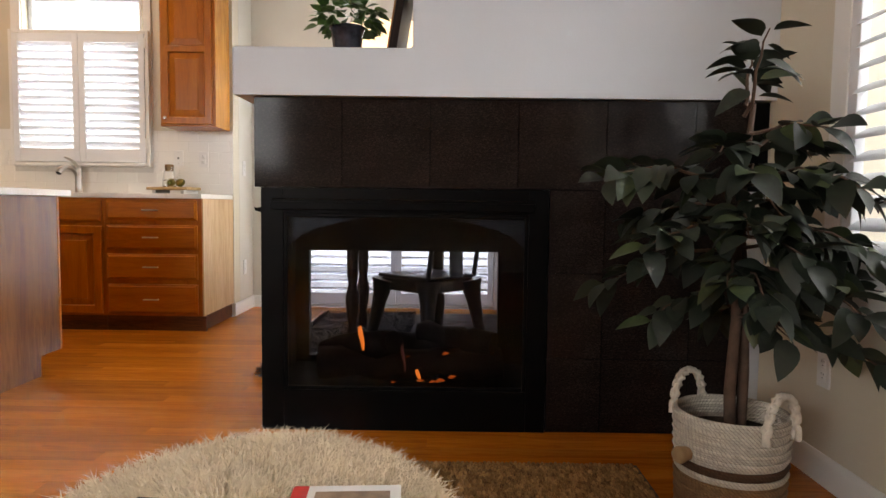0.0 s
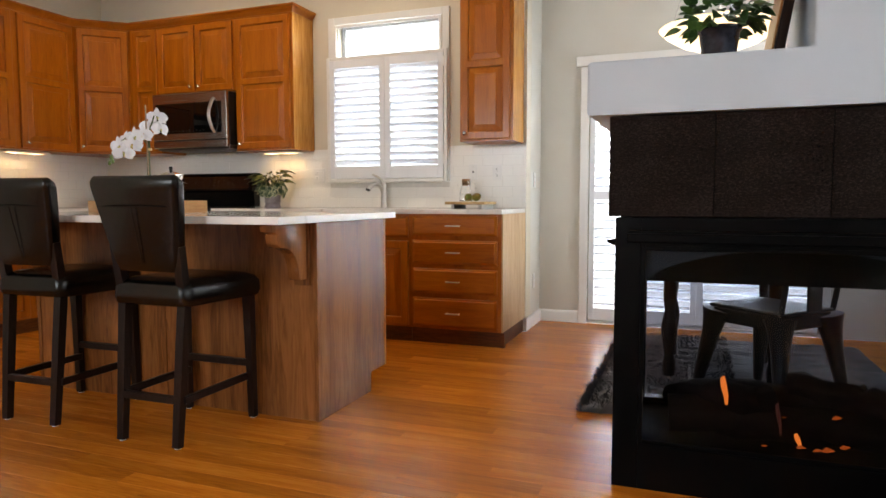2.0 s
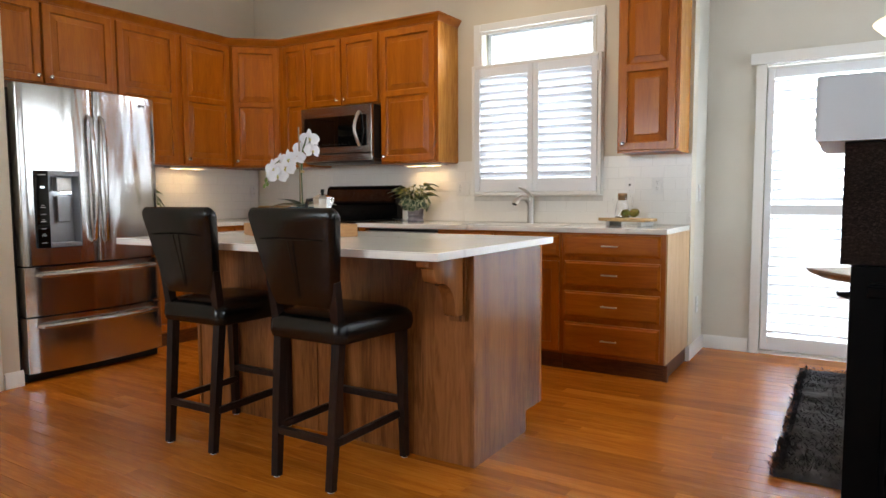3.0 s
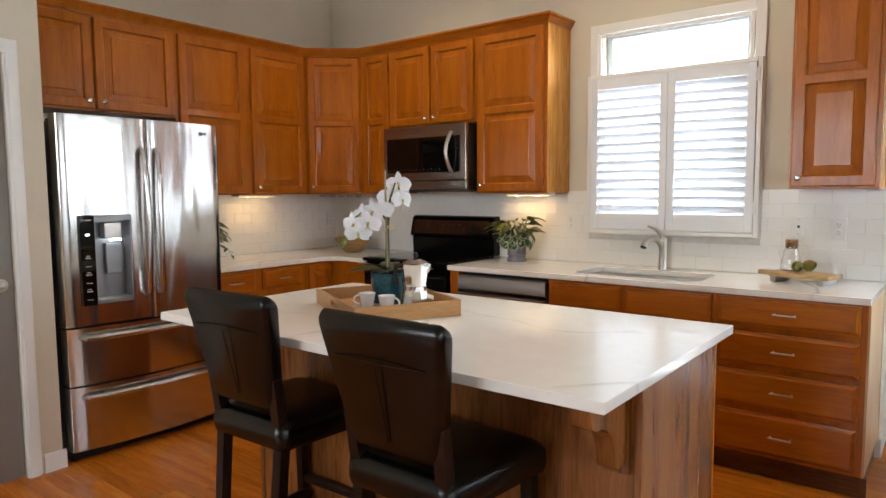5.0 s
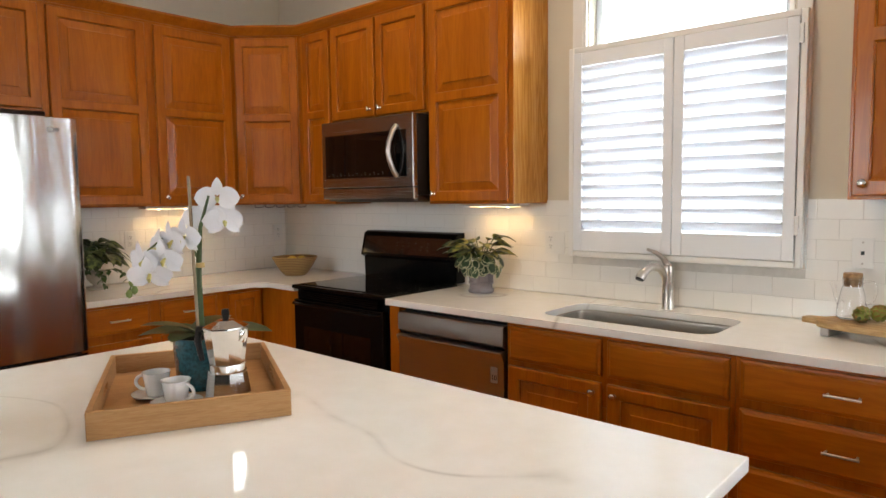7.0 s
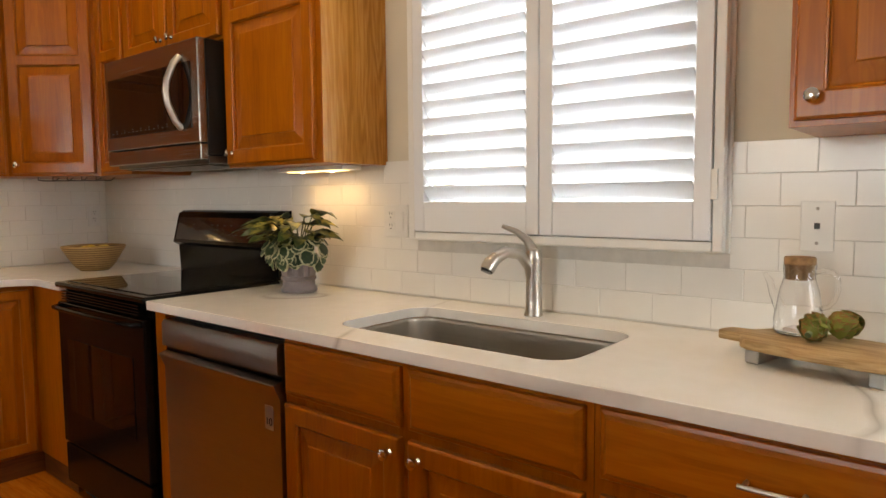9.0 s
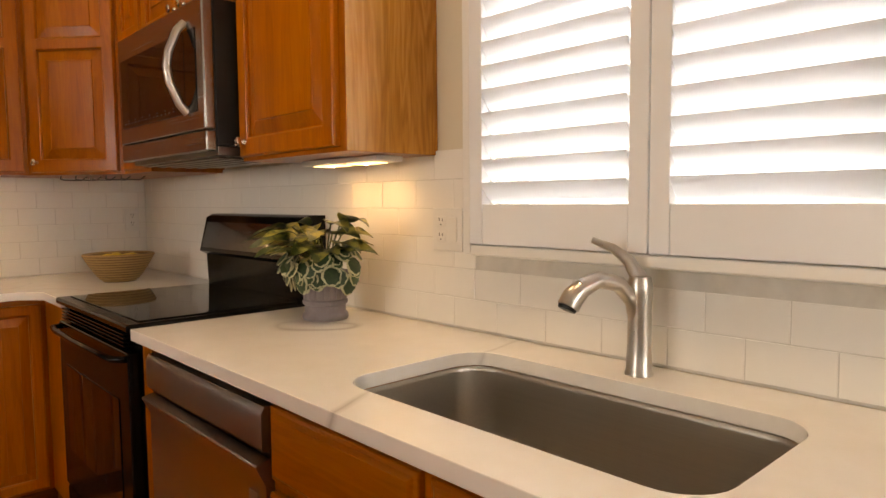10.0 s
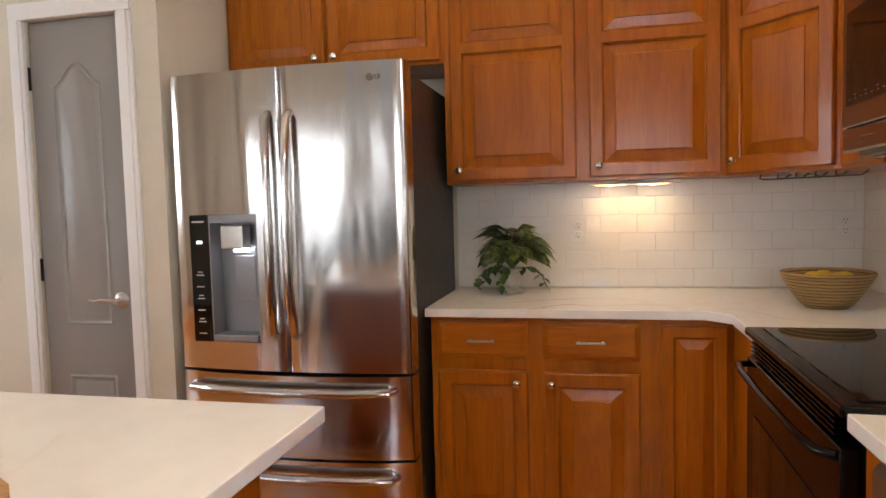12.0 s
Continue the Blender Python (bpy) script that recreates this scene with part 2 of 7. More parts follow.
LAMP_BULB = emitter("halogen_bulb", (1.0, 0.80, 0.52), 45)
SKY_GLOW = emitter("hazy_sky", (0.80, 0.90, 1.0), 2.6)

# ---- mesh helpers ----


def mesh_of(bm, name):
    me = bpy.data.meshes.new(name)
    bm.to_mesh(me)
    bm.free()
    return me


def smooth(me, angle=50):
    """Smooth shading; on wholly rounded shapes the large faces keep their flatness."""
    me.polygons.foreach_set("use_smooth", [True] * len(me.polygons))
    me.set_sharp_from_angle(angle=radians(angle))
    at = me.attributes.get("sharp_edge")
    if len(me.polygons) and (at is None or not any(d.value for d in at.data)):
        vn = np.zeros((len(me.vertices), 3))
        for p in me.polygons:
            w = np.array(p.normal) * p.area
            for v in p.vertices:
                vn[v] += w
        vn /= np.maximum(1e-12, np.linalg.norm(vn, axis=1))[:, None]
        me.normals_split_custom_set_from_vertices(vn.tolist())
    return me


def thing(name, m, label, category, group="", kind=""):
    ob = new(name)
    ob.empty_display_size = 0.1
    ob.matrix_world = m
    return tagged(ob, label, category, group, kind)


def part(name, bm, material, parent, label="", m=None, shade=True):
    me = mesh_of(bm, name)
    me.materials.append(material)
    if shade:
        smooth(me)
    ob = new(name, me)
    if parent is not None:
        ob.parent = parent
    if m is not None:
        ob.matrix_local = m
    if label:
        tagged(ob, label)
    return ob


def share(name, me, parent, m):
    ob = new(name, me)
    ob.parent = parent
    ob.matrix_local = m
    return ob


def solid(name, bm, material, label, category, m=None, kind="", group="", shade=True):
    ob = part(name, bm, material, None, "", m, shade)
    return tagged(ob, label, category, group, kind)


def box(bm, x0, x1, y0, y1, z0, z1, r=0.0, seg=2):
    v = bmesh.ops.create_cube(bm, size=1.0, matrix=Matrix.Translation(((x0 + x1) / 2, (y0 + y1) / 2, (z0 + z1) / 2)) @ Matrix.Diagonal((x1 - x0, y1 - y0, z1 - z0, 1)))["verts"]
    if r > 0:
        bmesh.ops.bevel(bm, geom=list({e for a in v for e in a.link_edges}), offset=r, segments=seg, affect="EDGES", profile=0.5)
    return bm


def B():
    return bmesh.new()


def bx(x0, x1, y0, y1, z0, z1, r=0.0, seg=2):
    return box(B(), x0, x1, y0, y1, z0, z1, r, seg)


def cyl(bm, a, b, r0, r1=None, n=16, caps=True):
    a, b = Vector(a), Vector(b)
    q = (b - a).to_track_quat("Z", "Y").to_matrix().to_4x4()
    bmesh.ops.create_cone(bm, cap_ends=caps, segments=n, radius1=r0, radius2=r0 if r1 is None else r1, depth=(b - a).length, matrix=Matrix.Translation((a + b) / 2) @ q)
    return bm


def tube(bm, pts, radii, n=8, closed=False, flat=1.0):
    """A swept round bar through the points."""
    pts = [Vector(p) for p in pts]
    k = len(pts)
    rad = radii if isinstance(radii, (list, tuple)) else [radii] * k
    rings, ref = [], None
    for i, p in enumerate(pts):
        if closed:
            d = pts[(i + 1) % k] - pts[i - 1]
        else:
            d = pts[min(i + 1, k - 1)] - pts[max(i - 1, 0)]
        d.normalize()
        if ref is None:
            ref = d.orthogonal().normalized()
        ref = (ref - d * ref.dot(d)).normalized()
        s = d.cross(ref)
        rings.append([bm.verts.new(p + rad[i] * (math.cos(2 * math.pi * j / n) * ref + flat * math.sin(2 * math.pi * j / n) * s)) for j in range(n)])
    for i in range(k if closed else k - 1):
        a, b = rings[i], rings[(i + 1) % k]
        for j in range(n):
            bm.faces.new((a[j], a[(j + 1) % n], b[(j + 1) % n], b[j]))
    if not closed:
        bm.faces.new(list(reversed(rings[0])))
        bm.faces.new(rings[-1])
    return bm


def lathe(bm, profile, n=32, m=None):
    """A turned shape: profile of (radius, height) from the inside bottom outwards."""
    rings = []
    for r, z in profile:
        rings.append([bm.verts.new((r * math.cos(2 * math.pi * j / n), r * math.sin(2 * math.pi * j / n), z)) for j in range(n)] if r > 1e-5 else [bm.verts.new((0, 0, z))])
    for a, b in zip(rings, rings[1:]):
        for j in range(n):
            q = [a[j % len(a)], a[(j + 1) % len(a)], b[(j + 1) % len(b)], b[j % len(b)]]
            q = list(dict.fromkeys(q))
            if len(q) > 2:
                bm.faces.new(q)
    if m is not None:
        bm.transform(m)
    bmesh.ops.recalc_face_normals(bm, faces=bm.faces)
    return bm


def slab(bm, outline, z0, z1, holes=(), r=0.0):
    """A flat slab with an outline and holes, all lists of (x, y)."""
    edges = []
    for loop in (outline, *holes):
        vs = [bm.verts.new((x, y, z1)) for x, y in loop]
        edges += [bm.edges.new((vs[i], vs[(i + 1) % len(vs)])) for i in range(len(vs))]
    if holes:
        bmesh.ops.triangle_fill(bm, edges=edges, use_beauty=True)
    else:
        bm.faces.new([e.verts[0] for e in edges])
    faces = list(bm.faces)
    if faces[0].normal.z == 0:
        bm.normal_update()
    ext = bmesh.ops.extrude_face_region(bm, geom=faces)["geom"]
    bmesh.ops.translate(bm, verts=[g for g in ext if isinstance(g, bmesh.types.BMVert)], vec=(0, 0, z0 - z1))
    bmesh.ops.recalc_face_normals(bm, faces=bm.faces)
    if r > 0:
        sharp = [e for e in bm.edges if len(e.link_faces) == 2 and e.calc_face_angle(0) > 1.2]
        bmesh.ops.bevel(bm, geom=sharp, offset=r, segments=2, affect="EDGES", profile=0.5)
    return bm


def rounded(x0, x1, y0, y1, r, n=6):
    out = []
    for cx, cy, a0 in ((x1 - r, y1 - r, 0), (x0 + r, y1 - r, 90), (x0 + r, y0 + r, 180), (x1 - r, y0 + r, 270)):
        out += [(cx + r * math.cos(radians(a0 + 90 * i / n)), cy + r * math.sin(radians(a0 + 90 * i / n))) for i in range(n + 1)]
    return out


def loft(bm, loops):
    """Skin a row of closed loops with equal counts."""
    rows = [[bm.verts.new(p) for p in loop] for loop in loops]
    for a, b in zip(rows, rows[1:]):
        k = len(a)
        for j in range(k):
            bm.faces.new((a[j], a[(j + 1) % k], b[(j + 1) % k], b[j]))
    bm.faces.new(rows[-1])
    return bm

# ---- structure ----
WY, WX, NY, RX, BY, CZ = 5.54, -4.345, 6.02, 2.52, -3.0, 3.6
END = -0.283  # free end of the window wall
T = 0.14


def wall_with_holes(x0, x1, z0, z1, holes):
    """A wall 1 m long units in local x and z, T thick in y, with rectangular openings."""
    bm = B()
    xs = sorted({x0, x1, *[h[0] for h in holes], *[h[1] for h in holes]})
    zs = sorted({z0, z1, *[h[2] for h in holes], *[h[3] for h in holes]})
    for a, b in zip(xs, xs[1:]):
        for c, d in zip(zs, zs[1:]):
            if not any(h[0] <= a and b <= h[1] and h[2] <= c and d <= h[3] for h in holes):
                box(bm, a, b, 0, T, c, d)
    bmesh.ops.remove_doubles(bm, verts=bm.verts, dist=1e-5)
    dup = {}
    for f in list(bm.faces):
        key = tuple(round(c, 4) for c in f.calc_center_median())
        dup.setdefault(key, []).append(f)
    bmesh.ops.delete(bm, geom=[f for fs in dup.values() if len(fs) > 1 for f in fs], context="FACES_ONLY")
    return bm


KW = (-1.84, -0.955, 1.16, 2.40)  # kitchen window opening
SD = (0.10, 1.72, 0.02, 2.0)  # garden door opening
NW = (4.2, 5.6, 1.0, 2.3)  # nook window opening, along y
SW = (-0.35, 2.55, 0.62, 2.25)  # side window opening, along y
solid("wall_window", wall_with_holes(WX - T, END, 0, CZ, [KW]), WALL_PAINT, "beige painted kitchen wall with a window", "wall", pose(0, WY, 0), "structure")
solid("wall_kitchen_left", bx(WX - T, WX, 2.90, WY - 0.002, 0, CZ), WALL_PAINT, "beige painted wall behind the tall cabinets", "wall", kind="structure")
solid("wall_return", bx(END - T, END, WY + T + 0.002, NY, 0, CZ), NOOK_PAINT, "short pale wall beside the dining nook", "wall", kind="structure")
solid("wall_nook", wall_with_holes(END - T, RX, 0, CZ, [SD]), NOOK_PAINT, "pale grey dining nook wall with a glazed door", "wall", pose(0, NY + 0.002, 0), "structure")
solid("wall_side", wall_with_holes(BY, NY, 0, CZ, [SW, NW]), WALL_PAINT, "beige living room wall with a shuttered window", "wall", Matrix.Translation((RX + T, 0, 0)) @ pose(0, 0, 0, 0, 0, 90), "structure")
solid("wall_rear", wall_with_holes(-3.6, RX + T, 0, CZ, [(-3.4, -0.8, 1.3, 2.6)]), WALL_PAINT, "beige living room wall with a wide window", "wall", pose(0, BY - T, 0), "structure")
PX = -3.55  # pantry wall
DY0, DY1 = 2.315, 2.735  # pantry door opening
solid("wall_pantry", wall_with_holes(BY - T, 2.90, 0, CZ, [(DY0, DY1, 0, 2.05)]), WALL_PAINT, "beige wall with a narrow pantry door", "wall", Matrix.Translation((PX, 0, 0)) @ pose(0, 0, 0, 0, 0, 90), "structure")
solid("wall_alcove", bx(WX - T, PX - T - 0.002, 2.76, 2.898, 0, CZ), WALL_PAINT, "beige wall closing the fridge alcove", "wall", kind="structure")
CEIL = [(PX - T, BY - T), (RX + T, BY - T), (RX + T, NY + T), (END - T, NY + T), (END - T, WY + T), (WX - T, WY + T), (WX - T, 2.76), (PX - T, 2.76)]
solid("ceiling", slab(B(), CEIL, CZ + 0.002, CZ + 0.1), CEILING_PAINT, "plain white painted ceiling", "ceiling", kind="structure")
PLAN = [(PX - 0.1, BY), (RX, BY), (RX, NY), (END, NY), (END, WY), (WX, WY), (WX, 2.9), (PX - 0.1, 2.9)]
solid("subfloor", slab(B(), PLAN, -0.1, -0.008), TOE_OAK, "dark subfloor under the boards", "floor", kind="structure")
ground = solid("ground", bx(-60, 60, -60, 60, -0.4, -0.3), plain("pale_paving", (0.42, 0.41, 0.39), 0.9, var=0.2, scale=1.5), "pale paved ground outside the house", "ground", kind="structure")


def skirting(name, p0, p1, h=0.095, t=0.014):
    """A baseboard along a wall from p0 to p1, on the left-hand side of that line."""
    a, b = Vector((*p0, 0)), Vector((*p1, 0))
    bm = B()
    n = (b - a).length
    prof = [(0, 0), (-t, 0), (-t, h * 0.8), (-t * 0.75, h * 0.9), (-t * 0.35, h), (0, h)]
    loops = [[(x, -y, z) for y, z in prof] for x in (0, n)]
    rows = [[bm.verts.new(p) for p in q] for q in loops]
    for j in range(len(prof)):
        bm.faces.new((rows[0][j], rows[0][(j + 1) % len(prof)], rows[1][(j + 1) % len(prof)], rows[1][j]))
    bm.faces.new(rows[0]), bm.faces.new(rows[1])
    bmesh.ops.recalc_face_normals(bm, faces=bm.faces)
    ang = math.degrees(math.atan2((b - a).y, (b - a).x))
    return solid(name, bm, TRIM, "white painted baseboard", "baseboard", Matrix.Translation(a) @ pose(0, 0, 0, 0, 0, ang), "structure")


skirting("baseboard", (END + 0.0005, NY), (END + 0.0005, WY - 0.014))
skirting("baseboard", (END + 0.014, WY - 0.0005), (END - 0.012, WY - 0.0005))
skirting("baseboard", (0.03, NY), (END + 0.014, NY))
skirting("baseboard", (RX - 0.0005, 2.99), (RX - 0.0005, NY)), skirting("baseboard", (RX - 0.0005, BY), (RX - 0.0005, 2.99))
skirting("baseboard", (PX, 2.915), (PX, 2.81)), skirting("baseboard", (PX, 2.24), (PX, BY))


def shutter(w, h, rails, m, parent, stile=0.048, tilt=50, lw=0.071, pitch=0.0655):
    """A plantation shutter leaf: stiles, rails, tilted louvers. rails: bottom and top rail heights and any middle ones."""
    leaf = part("shutter_leaf", B(), SHUTTER, parent)
    leaf.matrix_local = m
    part("stile", bx(0, stile, 0, 0.03, 0, h, 0.003), SHUTTER, leaf)
    part("stile", bx(w - stile, w, 0, 0.03, 0, h, 0.003), SHUTTER, leaf)
    for z0, z1 in rails:
        part("rail", bx(stile, w - stile, 0.001, 0.029, z0, z1, 0.003), SHUTTER, leaf)
    prof = [(lw / 2 * math.cos(a), 0.0055 * math.sin(a)) for a in [2 * math.pi * i / 10 for i in range(10)]]
    bm = B()
    x0, x1 = stile + 0.002, w - stile - 0.002
    rows = [[bm.verts.new((x, y, z)) for y, z in prof] for x in (x0, x1)]
    for j in range(10):
        bm.faces.new((rows[0][j], rows[0][(j + 1) % 10], rows[1][(j + 1) % 10], rows[1][j]))
    bm.faces.new(rows[0]), bm.faces.new(list(reversed(rows[1])))
    bmesh.ops.recalc_face_normals(bm, faces=bm.faces)
    me = smooth(mesh_of(bm, "louver"))
    me.materials.append(LOUVER)
    for (a0, a1), (b0, b1) in zip(rails, rails[1:]):
        k = max(2, round((b0 - a1) / pitch))
        for i in range(k):
            z = a1 + (b0 - a1) * (i + 0.5) / k
            share("louver", me, leaf, pose(0, 0.015, z, tilt))
    return leaf


def casing(parent, name, x0, x1, z0, z1, wd, y0, y1, bottom=True, lip=0.0):
    """Four bars around an opening, each a part."""
    lo = z0 - (wd if bottom else 0)
    bars = [(x0 - wd, x0, lo, z1 + wd), (x1, x1 + wd, lo, z1 + wd), (x0 + 0.0005, x1 - 0.0005, z1, z1 + wd)]
    if bottom:
        bars.append((x0 + 0.0005, x1 - 0.0005, z0 - wd, z0))
    for a, b, c, d in bars:
        part(name, bx(a, b, y0, y1, c, d, 0.004), TRIM, parent)


# kitchen window with half-height shutters
win = thing("window_kitchen", pose(0, WY, 0), "white framed kitchen window with half-height plantation shutters", "window", kind="structure")
casing(win, "window_casing", -1.862, -0.934, 1.17, 2.375, 0.056, -0.022, -0.001)
casing(win, "casing_bead", -1.836, -0.959, 1.164, 2.345, 0.022, -0.034, -0.0225)
bm = B()
box(bm, -1.835, -1.80, 0.06, 0.11, 1.165, 2.395, 0.003), box(bm, -0.995, -0.96, 0.06, 0.11, 1.165, 2.395, 0.003)
box(bm, -1.80, -0.995, 0.06, 0.11, 2.35, 2.395, 0.003), box(bm, -1.80, -0.995, 0.06, 0.11, 1.165, 1.21, 0.003)
box(bm, -1.80, -0.995, 0.065, 0.105, 2.10, 2.135, 0.003)
part("window_frame", bm, plain("grey_vinyl", (0.52, 0.54, 0.56), 0.4, var=0.03), win)
pane = part("pane", bx(-1.80, -0.995, 0.083, 0.089, 1.21, 2.35), GLASS, win)
pane.visible_shadow = False
casing(win, "shutter_frame", -1.888, -0.908, 1.146, 2.085, 0.026, -0.062, -0.035)
for x in (-1.886, -1.397):
    shutter(0.486, 0.936, [(0, 0.098), (0.872, 0.936)], pose(x, -0.066, 1.148), win, stile=0.043, tilt=-52, lw=0.062, pitch=0.0553)
bm = B()
for z in (1.25, 1.98):
    box(bm, -0.911, -0.895, -0.070, -0.062, z, z + 0.075, 0.002)
part("hinge", bm, TRIM, win)

# garden door with full-height shutters
gd = thing("door_garden", pose(0, NY, 0), "white glazed garden door with closed plantation shutters", "door", kind="structure")
for q in ((0.035, 0.10, -0.022, 0, 0, 1.9995), (1.72, 1.785, -0.022, 0, 0, 1.9995), (0.0, 1.82, -0.05, 0, 2.0, 2.075)):
    part("door_casing", bx(*q, 0.004), TRIM, gd)
bm = B()
box(bm, 0.102, 0.15, 0.03, 0.10, 0.021, 1.99, 0.004), box(bm, 1.67, 1.718, 0.03, 0.10, 0.021, 1.99, 0.004)
box(bm, 0.15, 1.67, 0.03, 0.10, 1.93, 1.99, 0.004), box(bm, 0.15, 1.67, 0.03, 0.10, 0.021, 0.09, 0.004), box(bm, 0.885, 0.935, 0.03, 0.10, 0.09, 1.93, 0.004)
part("door_frame", bm, TRIM, gd)
pane = part("pane", bx(0.15, 1.67, 0.062, 0.068, 0.09, 1.93), GLASS, gd)
pane.visible_shadow = False
for x, w in ((0.108, 0.798), (0.912, 0.798)):
    shutter(w, 1.93, [(0, 0.09), (0.94, 1.01), (1.87, 1.93)], pose(x, -0.012, 0.035), gd, stile=0.042, tilt=-26)

# living room side window
sw = thing("window_side", Matrix.Translation((RX, 0, 0)) @ pose(0, 0, 0, 0, 0, -90), "white plantation shutters on the living room window", "window", kind="structure")
casing(sw, "window_casing", -SW[1] + 0.02, -SW[0] - 0.02, SW[2] + 0.02, SW[3] - 0.02, 0.085, -0.03, -0.001)
for i in range(4):
    shutter(0.70, 1.58, [(0, 0.08), (1.50, 1.58)], pose(-SW[1] + 0.022 + i * 0.713, -0.028, SW[2] + 0.025), sw, tilt=30, stile=0.045)
pane = part("pane", bx(-SW[1], -SW[0], 0.08, 0.086, SW[2], SW[3]), GLASS, sw)
pane.visible_shadow = False

nw = thing("window_nook", Matrix.Translation((RX, 0, 0)) @ pose(0, 0, 0, 0, 0, -90), "white framed dining nook window", "window", kind="structure")
casing(nw, "window_casing", -NW[1] + 0.02, -NW[0] - 0.02, NW[2] + 0.02, NW[3] - 0.02, 0.085, -0.03, -0.001)
pane = part("pane", bx(-NW[1], -NW[0], 0.08, 0.086, NW[2], NW[3]), GLASS, nw)
pane.visible_shadow = False
part("mullion", bx(-4.92, -4.88, 0.06, 0.079, 1.0, 2.3, 0.003), TRIM, nw), part("mullion", bx(-5.6, -4.2, 0.05, 0.0595, 1.63, 1.67, 0.003), TRIM, nw)

# rear window
rw = thing("window_rear", pose(0, BY, 0), "wide white framed living room window", "window", kind="structure")
casing(rw, "window_casing", -3.4, -0.8, 1.3, 2.6, 0.08, 0.001, 0.02)
bm = B()
for x in (-2.53, -1.67):
    box(bm, x - 0.03, x + 0.03, -0.10, -0.04, 1.3, 2.6, 0.004)
part("window_frame", bm, TRIM, rw)
pane = part("pane", bx(-3.4, -0.8, -0.075, -0.07, 1.3, 2.6), GLASS, rw)
pane.visible_shadow = False
# hazy sky and bright garden outside the kitchen side
solid("backdrop_sky", bx(-14, 14, 13, 13.1, -0.3, 14), SKY_GLOW, "bright hazy sky outside the windows", "sky", kind="structure")

solid("backdrop_side", bx(14, 14.1, -14, 13, -0.3, 14), SKY_GLOW, "bright hazy sky beside the house", "sky", kind="structure")

# pantry door
pd = thing("door_pantry", Matrix.Translation((PX, 0, 0)) @ pose(0, 0, 0, 0, 0, 90), "closed narrow grey pantry door with arched panels", "door", kind="structure")
for a, b in ((DY0 - 0.062, DY0), (DY1, DY1 + 0.062)):
    part("door_casing", bx(a, b, -0.018, 0, 0, 2.05, 0.004), TRIM, pd)
    part("casing_bead", bx(a + 0.012, b - 0.012, -0.024, -0.0185, 0, 2.05, 0.002), TRIM, pd)
part("door_casing", bx(DY0 - 0.062, DY1 + 0.062, -0.018, 0, 2.0505, 2.115, 0.004), TRIM, pd)
leaf = part("door_leaf", B(), DOOR_GREY, pd)
bm = bx(DY0 + 0.003, DY1 - 0.003, 0.012, 0.046, 0.008, 2.045, 0.002)


def arched(x0, x1, z0, z1, rise, d, n=10):
    pts = [(x0, z0), (x1, z0)]
    for i in range(n + 1):
        t = i / n
        s = 0.5 - 0.5 * math.cos(2 * math.pi * t)
        pts.append((x1 + (x0 - x1) * t, z1 + rise * s ** 0.85))
    return [(x, d, z) for x, z in pts]


for z0, z1, rise in ((0.86, 1.80, 0.085), (0.22, 0.66, 0.0)):
    x0, x1 = DY0 + 0.1, DY1 - 0.1
    loft(bm, [arched(x0, x1, z0, z1, rise, 0.0118), arched(x0 + 0.008, x1 - 0.008, z0 + 0.008, z1 - 0.008, rise, 0.006), arched(x0 + 0.02, x1 - 0.02, z0 + 0.02, z1 - 0.02, rise, 0.0145), arched(x0 + 0.032, x1 - 0.032, z0 + 0.04, z1 - 0.035, rise, 0.0075)])
bmesh.ops.recalc_face_normals(bm, faces=bm.faces)
part("panel", bm, DOOR_GREY, leaf)
hd = part("door_handle", lathe(B(), [(0, 0), (0.03, 0), (0.032, 0.004), (0.026, 0.010), (0.012, 0.014), (0.011, 0.045), (0, 0.047)], 24, pose(0, 0, 0, 90)), NICKEL, leaf, "satin nickel lever handle", pose(DY1 - 0.06, 0.012, 0.96))
bm = tube(B(), [(0, -0.04, 0), (-0.02, -0.046, 0.003), (-0.06, -0.046, 0.006), (-0.09, -0.044, -0.002), (-0.115, -0.042, 0.004)], [0.009, 0.009, 0.007, 0.007, 0.005], 10)
part("lever", bm, NICKEL, hd)
for z in (0.25, 1.08, 1.83):
    bm = bx(DY0 - 0.006, DY0 + 0.006, 0.001, 0.011, z - 0.045, z + 0.045, 0.002)
    part("hinge", bm, BLACK_PLASTIC, pd, "black hinge")

# ---- cabinets ----


def knob(parent, x, z):
    bm = lathe(B(), [(0, 0), (0.009, 0), (0.0085, 0.003), (0.0055, 0.006), (0.0055, 0.012), (0.012, 0.017), (0.0148, 0.022), (0.0135, 0.027), (0.007, 0.030), (0, 0.0305)], 20, pose(0, 0, 0, 90))
    return part("knob", bm, CHROME, parent, "polished nickel knob", pose(x, -0.021, z))


def pull(parent, x, z, w=0.1):
    bm = tube(B(), [(-w / 2, -0.026, 0), (w / 2, -0.026, 0)], 0.0045, 10)
    for s in (-1, 1):
        cyl(bm, (s * (w / 2 - 0.008), 0, 0), (s * (w / 2 - 0.008), -0.024, 0), 0.004, n=10)
    return part("handle", bm, NICKEL, parent, "slim metal bar handle", pose(x, -0.0205, z))


def rect(x0, x1, z0, z1, y):
    return [(x0, y, z0), (x1, y, z0), (x1, y, z1), (x0, y, z1)]


